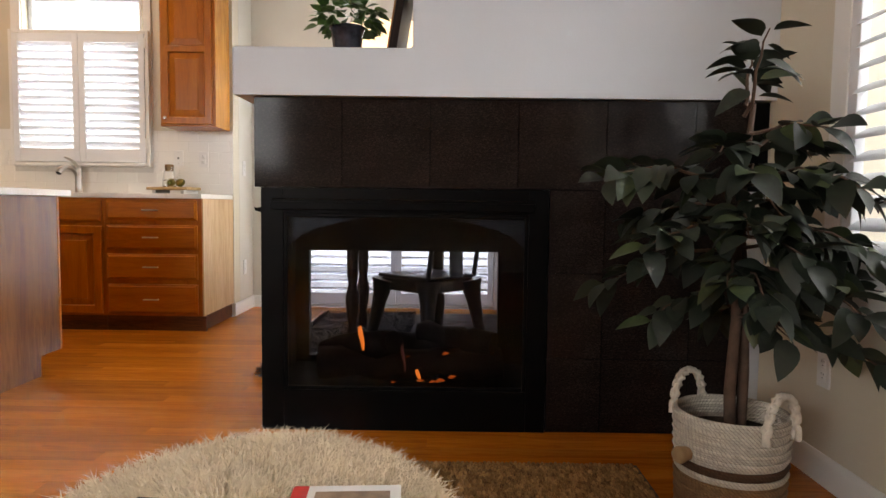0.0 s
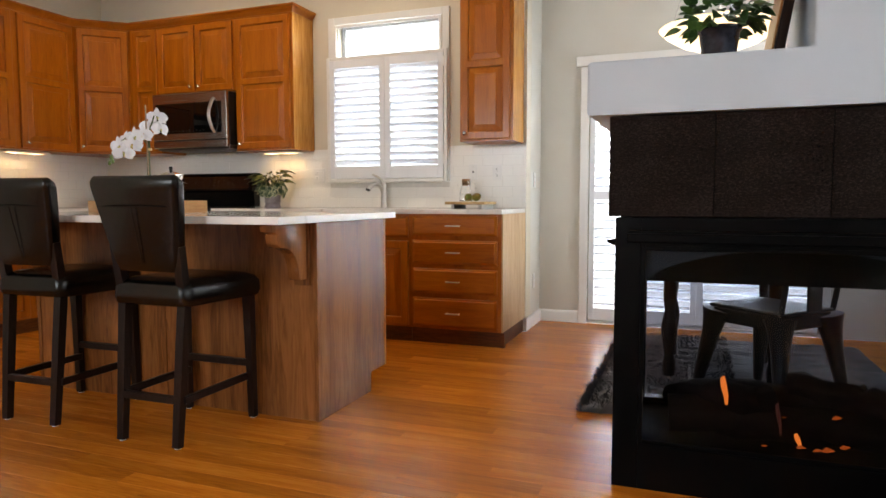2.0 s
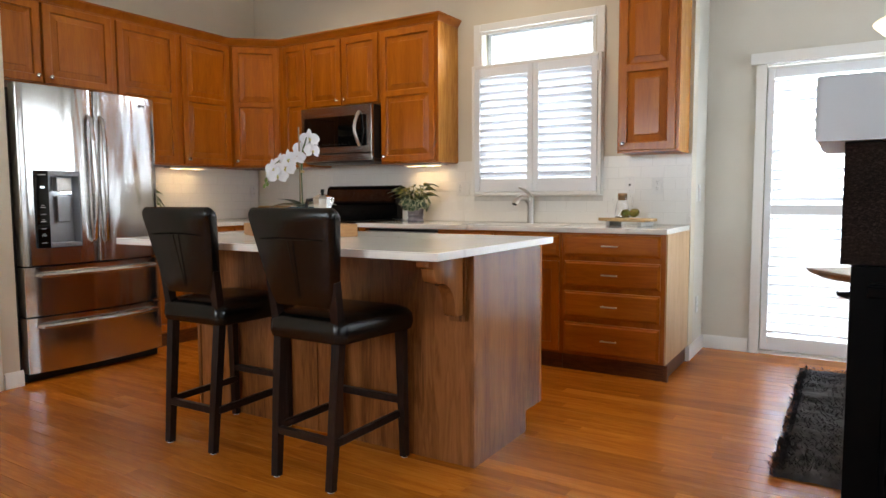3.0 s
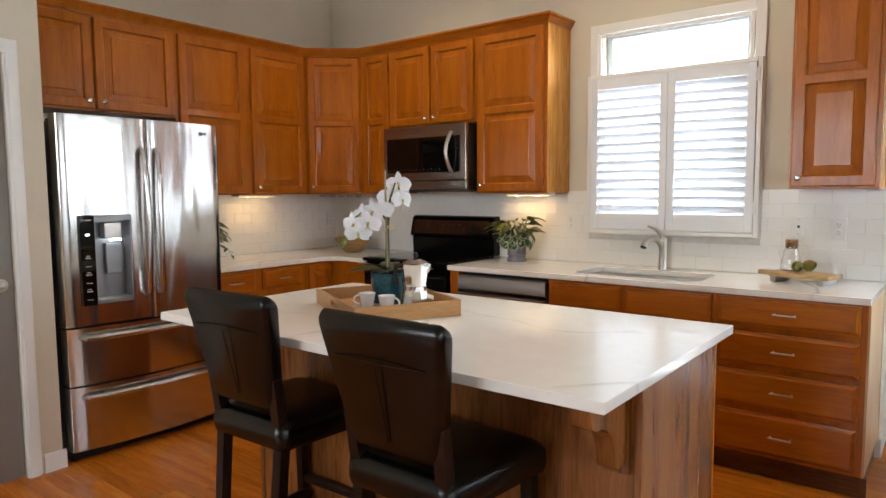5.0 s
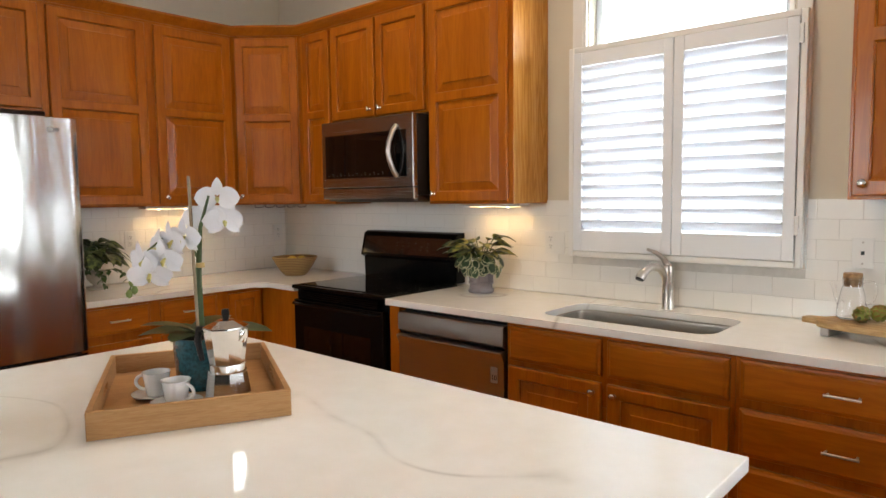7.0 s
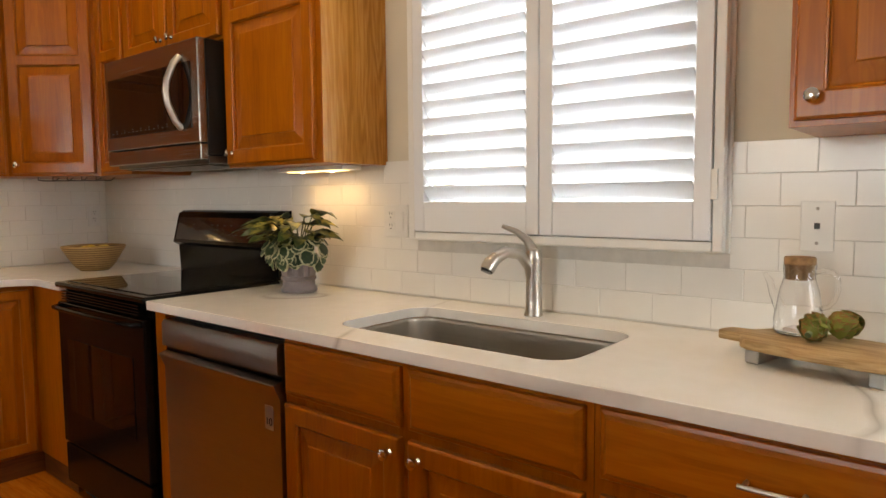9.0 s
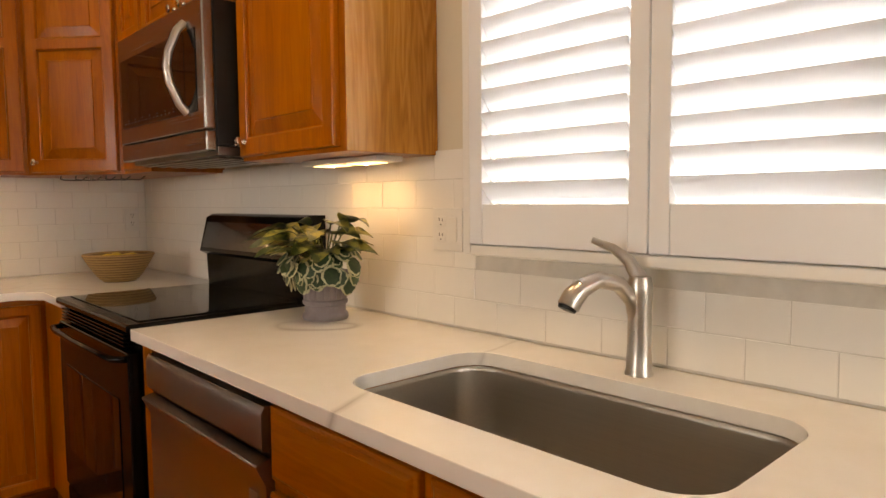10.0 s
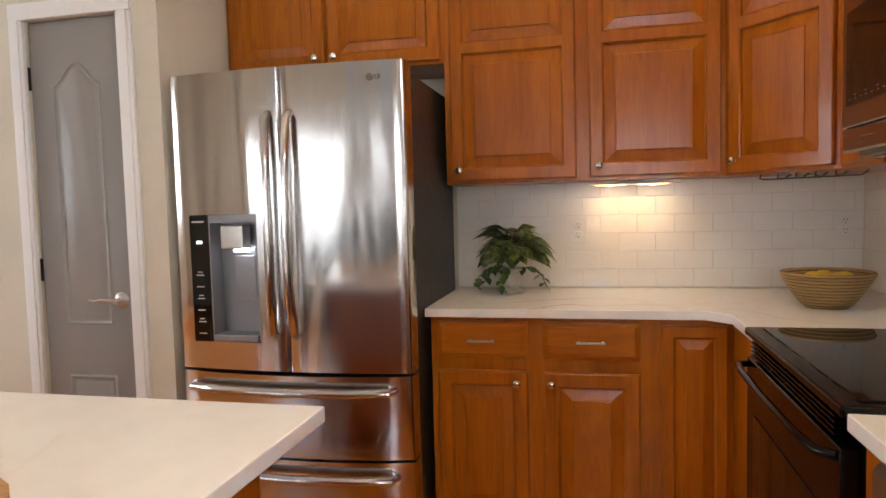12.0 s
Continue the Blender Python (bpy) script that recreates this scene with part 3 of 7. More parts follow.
def raised(bm, x0, x1, z0, z1, y=-0.0205):
    """A raised field: a groove beside the frame, a sloping margin and a stepped flat field."""
    g = min(0.034, (x1 - x0) * 0.2)
    e = 0.0005

    def ring(o, d):
        return rect(x0 + o, x1 - o, z0 + o, z1 - o, d)
    loft(bm, [ring(e, -0.0015), ring(e, y + 0.0115), ring(0.004, y + 0.0125), ring(0.007, y + 0.0115), ring(0.007 + g, y + 0.0055), ring(0.0085 + g, y + 0.0052),
              ring(0.010 + g, y + 0.0018), ring(0.0125 + g, y + 0.0012)])


def door(parent, x, z, w, h, split=None, knob_at=None):
    """A raised-panel cabinet door; split: height of a middle rail; knob_at: (x, z) on the door."""
    st = min(0.055, w * 0.2)
    rails = [(0, st), (h - st, h)] if split is None else [(0, st), (split - 0.025, split + 0.025), (h - st, h)]
    holes = [(st, w - st, a1, b0) for (a0, a1), (b0, b1) in zip(rails, rails[1:])]
    bm = wall_with_holes(0, w, 0, h, holes)
    bm.transform(Matrix.Translation((0, -0.0205, 0)) @ Matrix.Diagonal((1, 0.0195 / T, 1, 1)))
    bmesh.ops.dissolve_limit(bm, angle_limit=0.02, verts=bm.verts, edges=bm.edges)
    sharp = [e for e in bm.edges if len(e.link_faces) == 2 and e.calc_face_angle(0) > 1.2 and max(v.co.y for v in e.verts) < -0.01]
    bmesh.ops.bevel(bm, geom=sharp, offset=0.006, segments=3, affect="EDGES", profile=0.35)
    ob = part("door", bm, OAK_V, parent, "", pose(x, 0, z), False)
    for a, b, c, d in holes:
        pb = B()
        raised(pb, a, b, c, d)
        bmesh.ops.recalc_face_normals(pb, faces=pb.faces)
        part("panel", pb, OAK_V, ob, shade=False)
    if knob_at:
        knob(ob, *knob_at)
    return ob


def drawer(parent, x, z, w, h, handle=True, name="drawer_front"):
    bm = B()
    loft(bm, [rect(0, w, 0, h, -0.001), rect(0, w, 0, h, -0.011), rect(0.002, w - 0.002, 0.002, h - 0.002, -0.0135), rect(0.009, w - 0.009, 0.009, h - 0.009, -0.0155), rect(0.013, w - 0.013, 0.013, h - 0.013, -0.0185), rect(0.017, w - 0.017, 0.017, h - 0.017, -0.0215)])
    bmesh.ops.recalc_face_normals(bm, faces=bm.faces)
    ob = part(name, bm, OAK_H, parent, "", pose(x, 0, z), False)
    if handle:
        pull(ob, w / 2, h / 2)
    return ob


def cabinet(m, w, d, h, label, category="cabinet", group="", toe=0.0, ends=(), z0=0.0):
    cab = thing("cabinet", m, label, category, group)
    part("body", bx(-0.0012, w + 0.0012, 0, d, z0 + toe, z0 + h, 0.0006), OAK_V, cab)
    if toe:
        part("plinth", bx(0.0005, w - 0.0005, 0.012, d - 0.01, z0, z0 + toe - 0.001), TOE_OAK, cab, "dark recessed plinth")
    return cab


UF, UB, UT, UM = 5.24, 1.378, 2.455, 1.924  # upper fronts, bottoms, tops, middle rails
UG = "upper kitchen cabinets"


def upper_r(x0, x1, z0, doors, label, split=True, depth=WY - UF - 0.002):
    c = cabinet(pose(x0, UF, z0), x1 - x0, depth, UT - z0, label, group=UG)
    k = len(doors)
    for a, b, side in doors:
        w = b - a
        h = UT - z0 - 0.05
        kx = 0.035 if side == "l" else w - 0.035
        door(c, a - x0, 0.012, w, h, (UM - z0 - 0.012) if split else None, (kx, 0.042) if side else None)
    return c


LABEL_U = "honey oak wall cabinet with raised-panel doors"
upper_r(-3.705, -3.395, UB, [(-3.665, -3.41, "")], "narrow honey oak wall cabinet beside the microwave")
upper_r(-3.392, -2.615, 1.86, [(-3.385, -3.012, "r"), (-2.998, -2.63, "l")], "honey oak wall cabinet above the microwave", split=False)
for x0, x1, z0, a, b, label in ((-2.612, -2.072, UB, -2.598, -2.095, "honey oak wall cabinet with a lamp fixed underneath"), (-0.692, -0.308, UB + 0.012, -0.682, -0.325, "tall honey oak wall cabinet beside the window")):
    c = upper_r(x0, x1, z0, [(a, b, "l")], label)
    part("side_panel", bx(x1 - x0 - 0.0003, x1 - x0 + 0.0032, 0.0008, WY - UF - 0.002, 0.0005, UT - z0 - 0.002, 0.001), OAK_SIDE, c, "golden oak veneer side, lightened for the daylight on it")
UX = -4.035
ROT = pose(0, 0, 0, 0, 0, 90)


def at_left(y, z=0.0, x=UX):
    return Matrix.Translation((x, y, z)) @ ROT


def upper_l(y0, y1, z0, doors, label, split=True):
    c = cabinet(at_left(y0, z0), y1 - y0, UX - WX - 0.002, UT - z0, label, group=UG)
    for a, b, side in doors:
        w = b - a
        kx = 0.035 if side == "l" else w - 0.035
        door(c, a - y0, 0.012, w, UT - z0 - 0.05, (UM - z0 - 0.012) if split else None, (kx, 0.042))
    return c


upper_l(2.905, 3.875, 1.875, [(2.925, 3.36, "r"), (3.375, 3.862, "l")], "honey oak wall cabinet above the refrigerator", split=False)
upper_l(3.877, 4.427, UB, [(3.90, 4.402, "l")], LABEL_U)
upper_l(4.429, 4.95, UB, [(4.453, 4.935, "l")], "honey oak wall cabinet with a lamp fixed underneath")
# corner cabinet set across the corner
cw = math.hypot(-3.705 - UX, UF - 4.95)
ang = math.degrees(math.atan2(UF - 4.95, -3.705 - UX))
corner = thing("cabinet", Matrix.Translation((UX, 4.953, UB)) @ pose(0, 0, 0, 0, 0, ang), "angled honey oak corner wall cabinet", "cabinet", UG)
inv = (Matrix.Translation((UX, 4.953, 0)) @ pose(0, 0, 0, 0, 0, ang)).inverted()
pts = [(UX, 4.953), (-3.708, UF), (-3.708, WY - 0.002), (WX + 0.002, WY - 0.002), (WX + 0.002, 4.953)]
part("body", slab(B(), [tuple((inv @ Vector((*p, 0))).to_2d()) for p in pts], 0, UT - UB), OAK_V, corner)
door(corner, 0.022, 0.012, cw - 0.044, UT - UB - 0.05, UM - UB - 0.012, (0.032, 0.042))


def crown(pts, z, label):
    """Crown moulding swept along the cabinet tops."""
    prof = [(0.0, -0.01), (0.006, -0.01), (0.010, 0.005), (0.022, 0.016), (0.030, 0.034), (0.036, 0.036), (0.036, 0.048), (0.0, 0.048)]
    P = [Vector((*p, 0)) for p in pts]
    bm = B()
    rows = []
    for i, p in enumerate(P):
        d0 = (P[i] - P[i - 1]).normalized() if i else None
        d1 = (P[i + 1] - P[i]).normalized() if i < len(P) - 1 else None
        d0, d1 = d0 or d1, d1 or d0
        n0, n1 = Vector((d0.y, -d0.x, 0)), Vector((d1.y, -d1.x, 0))
        nn = (n0 + n1).normalized()
        nn /= max(0.3, nn.dot(n0))
        rows.append([bm.verts.new(p + nn * o + Vector((0, 0, z + h))) for o, h in prof])
    for a, b in zip(rows, rows[1:]):
        for j in range(len(prof)):
            bm.faces.new((a[j], a[(j + 1) % len(prof)], b[(j + 1) % len(prof)], b[j]))
    bm.faces.new(rows[0]), bm.faces.new(rows[-1])
    bmesh.ops.recalc_face_normals(bm, faces=bm.faces)
    return solid("crown_moulding", bm, OAK_H, label, "moulding", kind="structure")


crown([(UX, 2.905), (UX, 4.95), (-3.705, UF), (-2.072, UF), (-2.072, WY - 0.003)], UT - 0.012, "honey oak crown moulding along the wall cabinets")
crown([(-0.692, WY - 0.003), (-0.692, UF), (-0.308, UF), (-0.308, WY - 0.003)], UT - 0.012, "honey oak crown moulding on the end cabinet")

# base cabinets, window wall
BF, BH, CT = 4.922, 0.883, 0.915
BG = "base kitchen cabinets"


def base_r(x0, x1, label):
    return cabinet(pose(x0, BF, 0), x1 - x0, WY - BF - 0.002, BH, label, group=BG, toe=0.1)


c = base_r(-2.60, -2.536, "narrow honey oak filler beside the dishwasher")
c = cabinet(pose(-1.878, BF, 0), 0.938, 0.612, 0.60, "honey oak sink cabinet with two doors", group=BG, toe=0.1)
part("face_frame", bx(0.0005, 0.9375, 0.0, 0.018, 0.601, BH, 0.0015), OAK_V, c)
part("side_panel", bx(0.0005, 0.018, 0.019, 0.61, 0.601, BH), OAK_V, c), part("side_panel", bx(0.92, 0.9375, 0.019, 0.61, 0.601, BH), OAK_V, c)
for a, b, kx in ((0.014, 0.448, 0.405), (0.474, 0.922, 0.035)):
    drawer(c, a, 0.722, b - a, 0.146, False, "false_front")
    door(c, a, 0.115, b - a, 0.583, None, (kx, 0.545))
c = base_r(-0.938, -0.297, "honey oak cabinet with four drawers")
for z0, z1 in ((0.738, 0.872), (0.545, 0.706), (0.345, 0.514), (0.115, 0.313)):
    drawer(c, 0.015, z0, 0.601, z1 - z0)
part("end_panel", bx(0.6415, 0.652, 0.002, WY - BF - 0.004, 0.10, BH, 0.001), OAK_PANEL, c, "pale oak end panel, lightened for light from the garden door")
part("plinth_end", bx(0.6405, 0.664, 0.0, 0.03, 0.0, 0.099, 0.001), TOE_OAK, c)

# base cabinets, left wall
LX = -3.735


def base_l(y0, y1, label):
    return cabinet(at_left(y0, 0, LX), y1 - y0, LX - WX - 0.002, BH, label, group=BG, toe=0.1)


c = base_l(3.868, 4.648, "honey oak cabinet with two drawers over two doors")
for a, b, kx in ((0.025, 0.360, 0.296), (0.416, 0.750, 0.028)):
    drawer(c, a, 0.731, b - a, 0.136)
    door(c, a, 0.115, b - a, 0.570, None, (kx, 0.530))
c = base_l(4.65, 5.53, "honey oak corner cabinet beside the range")
door(c, 0.040, 0.115, 0.215, 0.745)
c = thing("cabinet", pose(LX + 0.001, 4.925, 0), "honey oak filler beside the range", "cabinet", BG)
part("body", bx(0, 0.364, 0, 0.55, 0.1, BH, 0.001), OAK_V, c), part("plinth", bx(0, 0.364, 0.01, 0.54, 0, 0.099), TOE_OAK, c)

# worktops
bm = slab(B(), [(-2.604, 4.892), (END - 0.002, 4.892), (END - 0.002, WY - 0.012), (-2.604, WY - 0.012)], BH + 0.001, CT, [rounded(-1.778, -1.052, 5.006, 5.382, 0.075)], 0.002)
wt = solid("worktop", bm, QUARTZ, "white veined quartz worktop around the sink", "worktop", shade=True)
bm = slab(B(), [(-3.70, 3.852), (-3.70, 4.83), (-3.63, 4.90), (-3.372, 4.90), (-3.372, WY - 0.012), (WX + 0.012, WY - 0.012), (WX + 0.012, 3.852)], BH + 0.001, CT, (), 0.002)
solid("worktop", bm, QUARTZ, "white quartz corner worktop beside the range", "worktop")

# ---- sink and faucet ----
sink = thing("sink", pose(0, 0, CT - 0.033), "brushed stainless undermount kitchen sink", "sink")
bm = B()
loops = []
for inset, z, r in ((-0.004, 0.0, 0.079), (0.002, -0.01, 0.073), (0.006, -0.14, 0.069), (0.02, -0.175, 0.06), (0.05, -0.188, 0.04)):
    loops.append([(x, y, z) for x, y in rounded(-1.778 + inset, -1.052 - inset, 5.006 + inset, 5.382 - inset, r)])
loft(bm, loops)
part("basin", bm, SINK_STEEL, sink)
part("drain", lathe(B(), [(0, 0.004), (0.02, 0.004), (0.042, 0.006), (0.045, 0.002), (0.045, 0)], 24), CHROME, sink, "", pose(-1.41, 5.19, -0.187))
fau = thing("faucet", pose(-1.398, 5.448, CT), "brushed nickel pull-out kitchen faucet", "faucet")
part("base", lathe(B(), [(0, 0), (0.027, 0), (0.0275, 0.004), (0.0245, 0.009), (0.0232, 0.06), (0.0225, 0.13), (0.0245, 0.158), (0.0245, 0.175), (0.020, 0.192), (0, 0.197)], 28), NICKEL, fau)
SP = [(-0.002, -0.002, 0.085), (-0.007, -0.015, 0.145), (-0.019, -0.046, 0.180), (-0.036, -0.088, 0.190), (-0.05, -0.121, 0.175)]
part("spout", tube(B(), [Vector(p) for p in SP], [0.015, 0.0155, 0.0155, 0.0165, 0.018], 16), NICKEL, fau)
head = part("spray_head", tube(B(), [(-0.049, -0.119, 0.177), (-0.057, -0.137, 0.160), (-0.061, -0.147, 0.143)], [0.018, 0.0215, 0.021], 16), NICKEL, fau)
part("nozzle", tube(B(), [(-0.061, -0.147, 0.143), (-0.062, -0.150, 0.137)], [0.0185, 0.017], 16), BLACK_PLASTIC, head, "black spray nozzle")
part("lever", tube(B(), [(0.0, 0.0, 0.185), (-0.018, -0.012, 0.222), (-0.042, -0.03, 0.246), (-0.075, -0.052, 0.262)], [0.017, 0.0125, 0.009, 0.006], 12, flat=0.8), NICKEL, fau)

# ---- range ----
rg = thing("range", pose(-3.368, 4.895, 0), "black freestanding electric range with a glass cooktop", "range")
W = 0.760
part("body", bx(0, W, 0.03, 0.60, 0.06, 0.902, 0.003), BLACK_ENAMEL, rg)
part("base", bx(0.02, W - 0.02, 0.06, 0.58, 0.0, 0.06), BLACK_PLASTIC, rg)
part("cooktop_frame", bx(-0.002, W + 0.002, -0.012, 0.56, 0.903, 0.926, 0.008, 3), BLACK_ENAMEL, rg)
part("cooktop_glass", bx(0.03, W - 0.03, 0.03, 0.53, 0.9262, 0.9295, 0.001), BLACK_GLASS, rg)
od = part("oven_door", bx(0.012, W - 0.012, -0.008, 0.029, 0.255, 0.845, 0.006), BLACK_ENAMEL, rg)
part("oven_window", bx(0.10, W - 0.10, -0.0105, -0.0082, 0.40, 0.70, 0.001), BLACK_GLASS, od)
bm = tube(B(), [(0.03, -0.008, 0.826), (0.05, -0.036, 0.828), (0.14, -0.048, 0.830), (W / 2, -0.053, 0.831), (W - 0.14, -0.048, 0.830), (W - 0.05, -0.036, 0.828), (W - 0.03, -0.008, 0.826)], 0.0095, 12)
part("oven_handle", bm, BLACK_ENAMEL, od)
bm = B()
for i in range(4):
    box(bm, 0.05, W - 0.05, -0.006, 0.0295, 0.856 + i * 0.011, 0.861 + i * 0.011, 0.001)
part("vent_slats", bm, BLACK_ENAMEL, rg)
part("drawer", bx(0.012, W - 0.012, -0.004, 0.029, 0.075, 0.245, 0.006), BLACK_ENAMEL, rg)
bm = B()
prof = [(0.545, 0.927), (0.63, 0.927), (0.63, 1.21), (0.57, 1.21), (0.545, 1.195), (0.512, 1.062), (0.54, 1.046)]
rows = [[bm.verts.new((x, y, z)) for y, z in prof] for x in (0.0, W)]
for j in range(len(prof)):
    bm.faces.new((rows[0][j], rows[0][(j + 1) % len(prof)], rows[1][(j + 1) % len(prof)], rows[1][j]))
bm.faces.new(rows[0]), bm.faces.new(rows[1])
bmesh.ops.recalc_face_normals(bm, faces=bm.faces)
bmesh.ops.bevel(bm, geom=[e for e in bm.edges if abs(e.verts[0].co.x - e.verts[1].co.x) < 1e-6], offset=0.006, segments=2, affect="EDGES")
bg = part("backguard", bm, BLACK_ENAMEL, rg)
tl = Matrix.Translation((W / 2, 0.5275, 1.128)) @ pose(0, 0, 0, -13.9)
part("control_panel", bx(-0.352, 0.352, -0.003, 0.0, -0.054, 0.052, 0.0012), plain("tinted_control_glass", (0.012, 0.009, 0.008), 0.07, var=0.1, spec=0.8), bg, "glossy dark control glass", tl)
bm = B()
for i in range(9):
    for j in range(3):
        if (i * 3 + j * 2) % 5 == 0 or i in (1, 2):
            continue
        box(bm, -0.22 + i * 0.05, -0.212 + i * 0.05 + 0.004 * ((i + j) % 3), -0.0038, -0.0031, -0.024 + j * 0.02, -0.021 + j * 0.02)
tagged(part("control_marks", bm, plain("grey_print", (0.05, 0.047, 0.043), 0.6), bg, "faint grey control markings", tl), kind="stuff")

# ---- microwave ----
MW0, MW1 = -3.372, -2.622
mw = thing("microwave", pose(MW0, 5.128, 1.395), "dark stainless over-the-range microwave", "microwave")
W = MW1 - MW0
part("body", bx(0, W, 0.035, WY - 5.128 - 0.003, 0.03, 0.455, 0.003), BLACK_PLASTIC, mw)
part("underside", bx(0.01, W - 0.01, 0.04, 0.38, 0.0, 0.029, 0.004), STEEL_DARK, mw)
dr = part("door", bx(0.0, W - 0.001, 0.0, 0.034, 0.075, 0.456, 0.006), BRONZE_STEEL, mw, "dark stainless door")
part("window", bx(0.035, W - 0.135, -0.0025, -0.0002, 0.13, 0.375, 0.001), BLACK_GLASS, dr)
part("control_panel", bx(W - 0.132, W - 0.05, -0.0025, -0.0002, 0.13, 0.375, 0.001), BLACK_GLASS, dr)
bm = B()
for i in range(14):
    box(bm, 0.06 + i * 0.035 + (i % 3) * 0.003, 0.075 + i * 0.035, -0.0032, -0.0027, 0.145, 0.148)
    if i % 2:
        box(bm, 0.06 + i * 0.035, 0.072 + i * 0.035, -0.0032, -0.0027, 0.155, 0.158)
tagged(part("control_marks", bm, plain("light_print", (0.08, 0.078, 0.075), 0.6), dr), kind="stuff")
bm = tube(B(), [(W - 0.118, -0.002, 0.13), (W - 0.12, -0.025, 0.155), (W - 0.128, -0.05, 0.22), (W - 0.13, -0.056, 0.265), (W - 0.128, -0.05, 0.31), (W - 0.12, -0.025, 0.375), (W - 0.118, -0.002, 0.40)], 0.013, 12, flat=0.7)
part("handle", bm, NICKEL, dr, "curved brushed metal handle")
part("lower_trim", bx(0.0, W - 0.001, 0.002, 0.034, 0.012, 0.072, 0.005), BRONZE_STEEL, mw)
bm = B()
for i in range(5):
    box(bm, 0.05, W - 0.05, 0.06 + i * 0.05, 0.085 + i * 0.05, -0.006, -0.0005, 0.001)
part("grille", bm, STEEL_DARK, mw)

# ---- dishwasher ----
dw = thing("dishwasher", pose(-2.53, 4.915, 0), "dark stainless built-in dishwasher", "dishwasher")
W = 0.645
part("tub", bx(0.01, W - 0.01, 0.035, 0.58, 0.10, 0.872), BLACK_PLASTIC, dw)
part("kick_plate", bx(0.01, W - 0.01, 0.04, 0.06, 0.0, 0.10), BLACK_PLASTIC, dw)
bm = B()
prof = [(0.034, 0.105), (0.0, 0.105), (-0.004, 0.12), (-0.006, 0.70), (-0.026, 0.742), (-0.024, 0.746), (0.004, 0.752), (0.004, 0.765), (-0.012, 0.772), (-0.012, 0.845), (-0.004, 0.858), (0.034, 0.858)]
rows = [[bm.verts.new((x, y, z)) for y, z in prof] for x in (0.005, W - 0.005)]
for j in range(len(prof)):
    bm.faces.new((rows[0][j], rows[0][(j + 1) % len(prof)], rows[1][(j + 1) % len(prof)], rows[1][j]))
bm.faces.new(rows[0]), bm.faces.new(rows[1])
bmesh.ops.recalc_face_normals(bm, faces=bm.faces)
dd = part("door", bm, DISH_STEEL, dw)
part("badge", bx(W - 0.075, W - 0.037, -0.0076, -0.006, 0.605, 0.675, 0.0005), plain("badge_silver", (0.5, 0.49, 0.47), 0.35, 0.6), dd, "small silver badge reading 10")


def words(text, size, m, material, parent, name="lettering"):
    cu = bpy.data.curves.new(name, "FONT")
    cu.body, cu.size, cu.extrude = text, size, 0.0003
    cu.align_x, cu.align_y = "CENTER", "CENTER"
    tmp = bpy.data.objects.new("tmp_text", cu)
    me = bpy.data.meshes.new_from_object(tmp)
    bpy.data.objects.remove(tmp)
    me.materials.append(material)
    me.name = name
    ob = new(name, me)
    ob.parent = parent
    ob.matrix_local = m
    return ob


words("10", 0.032, pose(W - 0.056, -0.0080, 0.628, 90), BLACK_PLASTIC, dd)

# ---- refrigerator ----
FX, FY0, FY1, FT = -3.535, 2.945, 3.848, 1.792
fr = thing("refrigerator", Matrix.Translation((FX, FY0, 0)) @ ROT, "stainless steel french-door refrigerator with water dispenser", "refrigerator")
W = FY1 - FY0
part("cabinet_body", bx(0.004, W - 0.004, 0.085, 0.76, 0.03, FT - 0.03, 0.004), plain("graphite_side", (0.035, 0.03, 0.028), 0.45, 0.2, 0.1), fr)
part("base_grille", bx(0.01, W - 0.01, 0.05, 0.70, 0.0, 0.055, 0.004), BLACK_PLASTIC, fr)
part("hinge_cover", bx(0.03, W - 0.03, 0.03, 0.2, FT - 0.029, FT - 0.012, 0.004), BLACK_PLASTIC, fr)


def curved_front(x0, x1, z0, z1, total, bow=0.028, t=0.078, hole=None):
    """A door front that bows outwards over the whole width of the fridge; hole: a rectangular recess (x0, x1, z0, z1)."""
    bm = B()
    xs = [x0 + (x1 - x0) * i / 10 for i in range(11)]
    zs = [z0, z1]
    if hole:
        xs = sorted(xs + [hole[0], hole[1]])
        zs = [z0, hole[2], hole[3], z1]

    def fy(x):
        u = 2 * x / total - 1
        e = min((x - x0), (x1 - x)) / 0.014
        return -bow * (1 - u * u) + (0.010 * (1 - e) ** 2 if e < 1 else 0)
    xs = sorted({*xs, x0 + 0.004, x0 + 0.009, x1 - 0.004, x1 - 0.009})
    g = [[bm.verts.new((x, fy(x), z)) for z in zs] for x in xs]
    for i in range(len(xs) - 1):
        for j in range(len(zs) - 1):
            if hole and hole[0] <= (xs[i] + xs[i + 1]) / 2 <= hole[1] and j == 1:
                continue
            bm.faces.new((g[i][j], g[i + 1][j], g[i + 1][j + 1], g[i][j + 1]))
    back = [bm.verts.new((x, t, z)) for x, z in ((x0, z0), (x1, z0), (x1, z1), (x0, z1))]
    bm.faces.new([back[0], back[3], back[2], back[1]])
    bm.faces.new([back[0], back[1]] + [r[0] for r in reversed(g)])
    bm.faces.new([back[3]] + [r[-1] for r in g] + [back[2]])
    bm.faces.new([back[0]] + list(g[0]) + [back[3]])
    bm.faces.new([back[1], back[2]] + list(reversed(g[-1])))
    bmesh.ops.recalc_face_normals(bm, faces=bm.faces)
    return bm


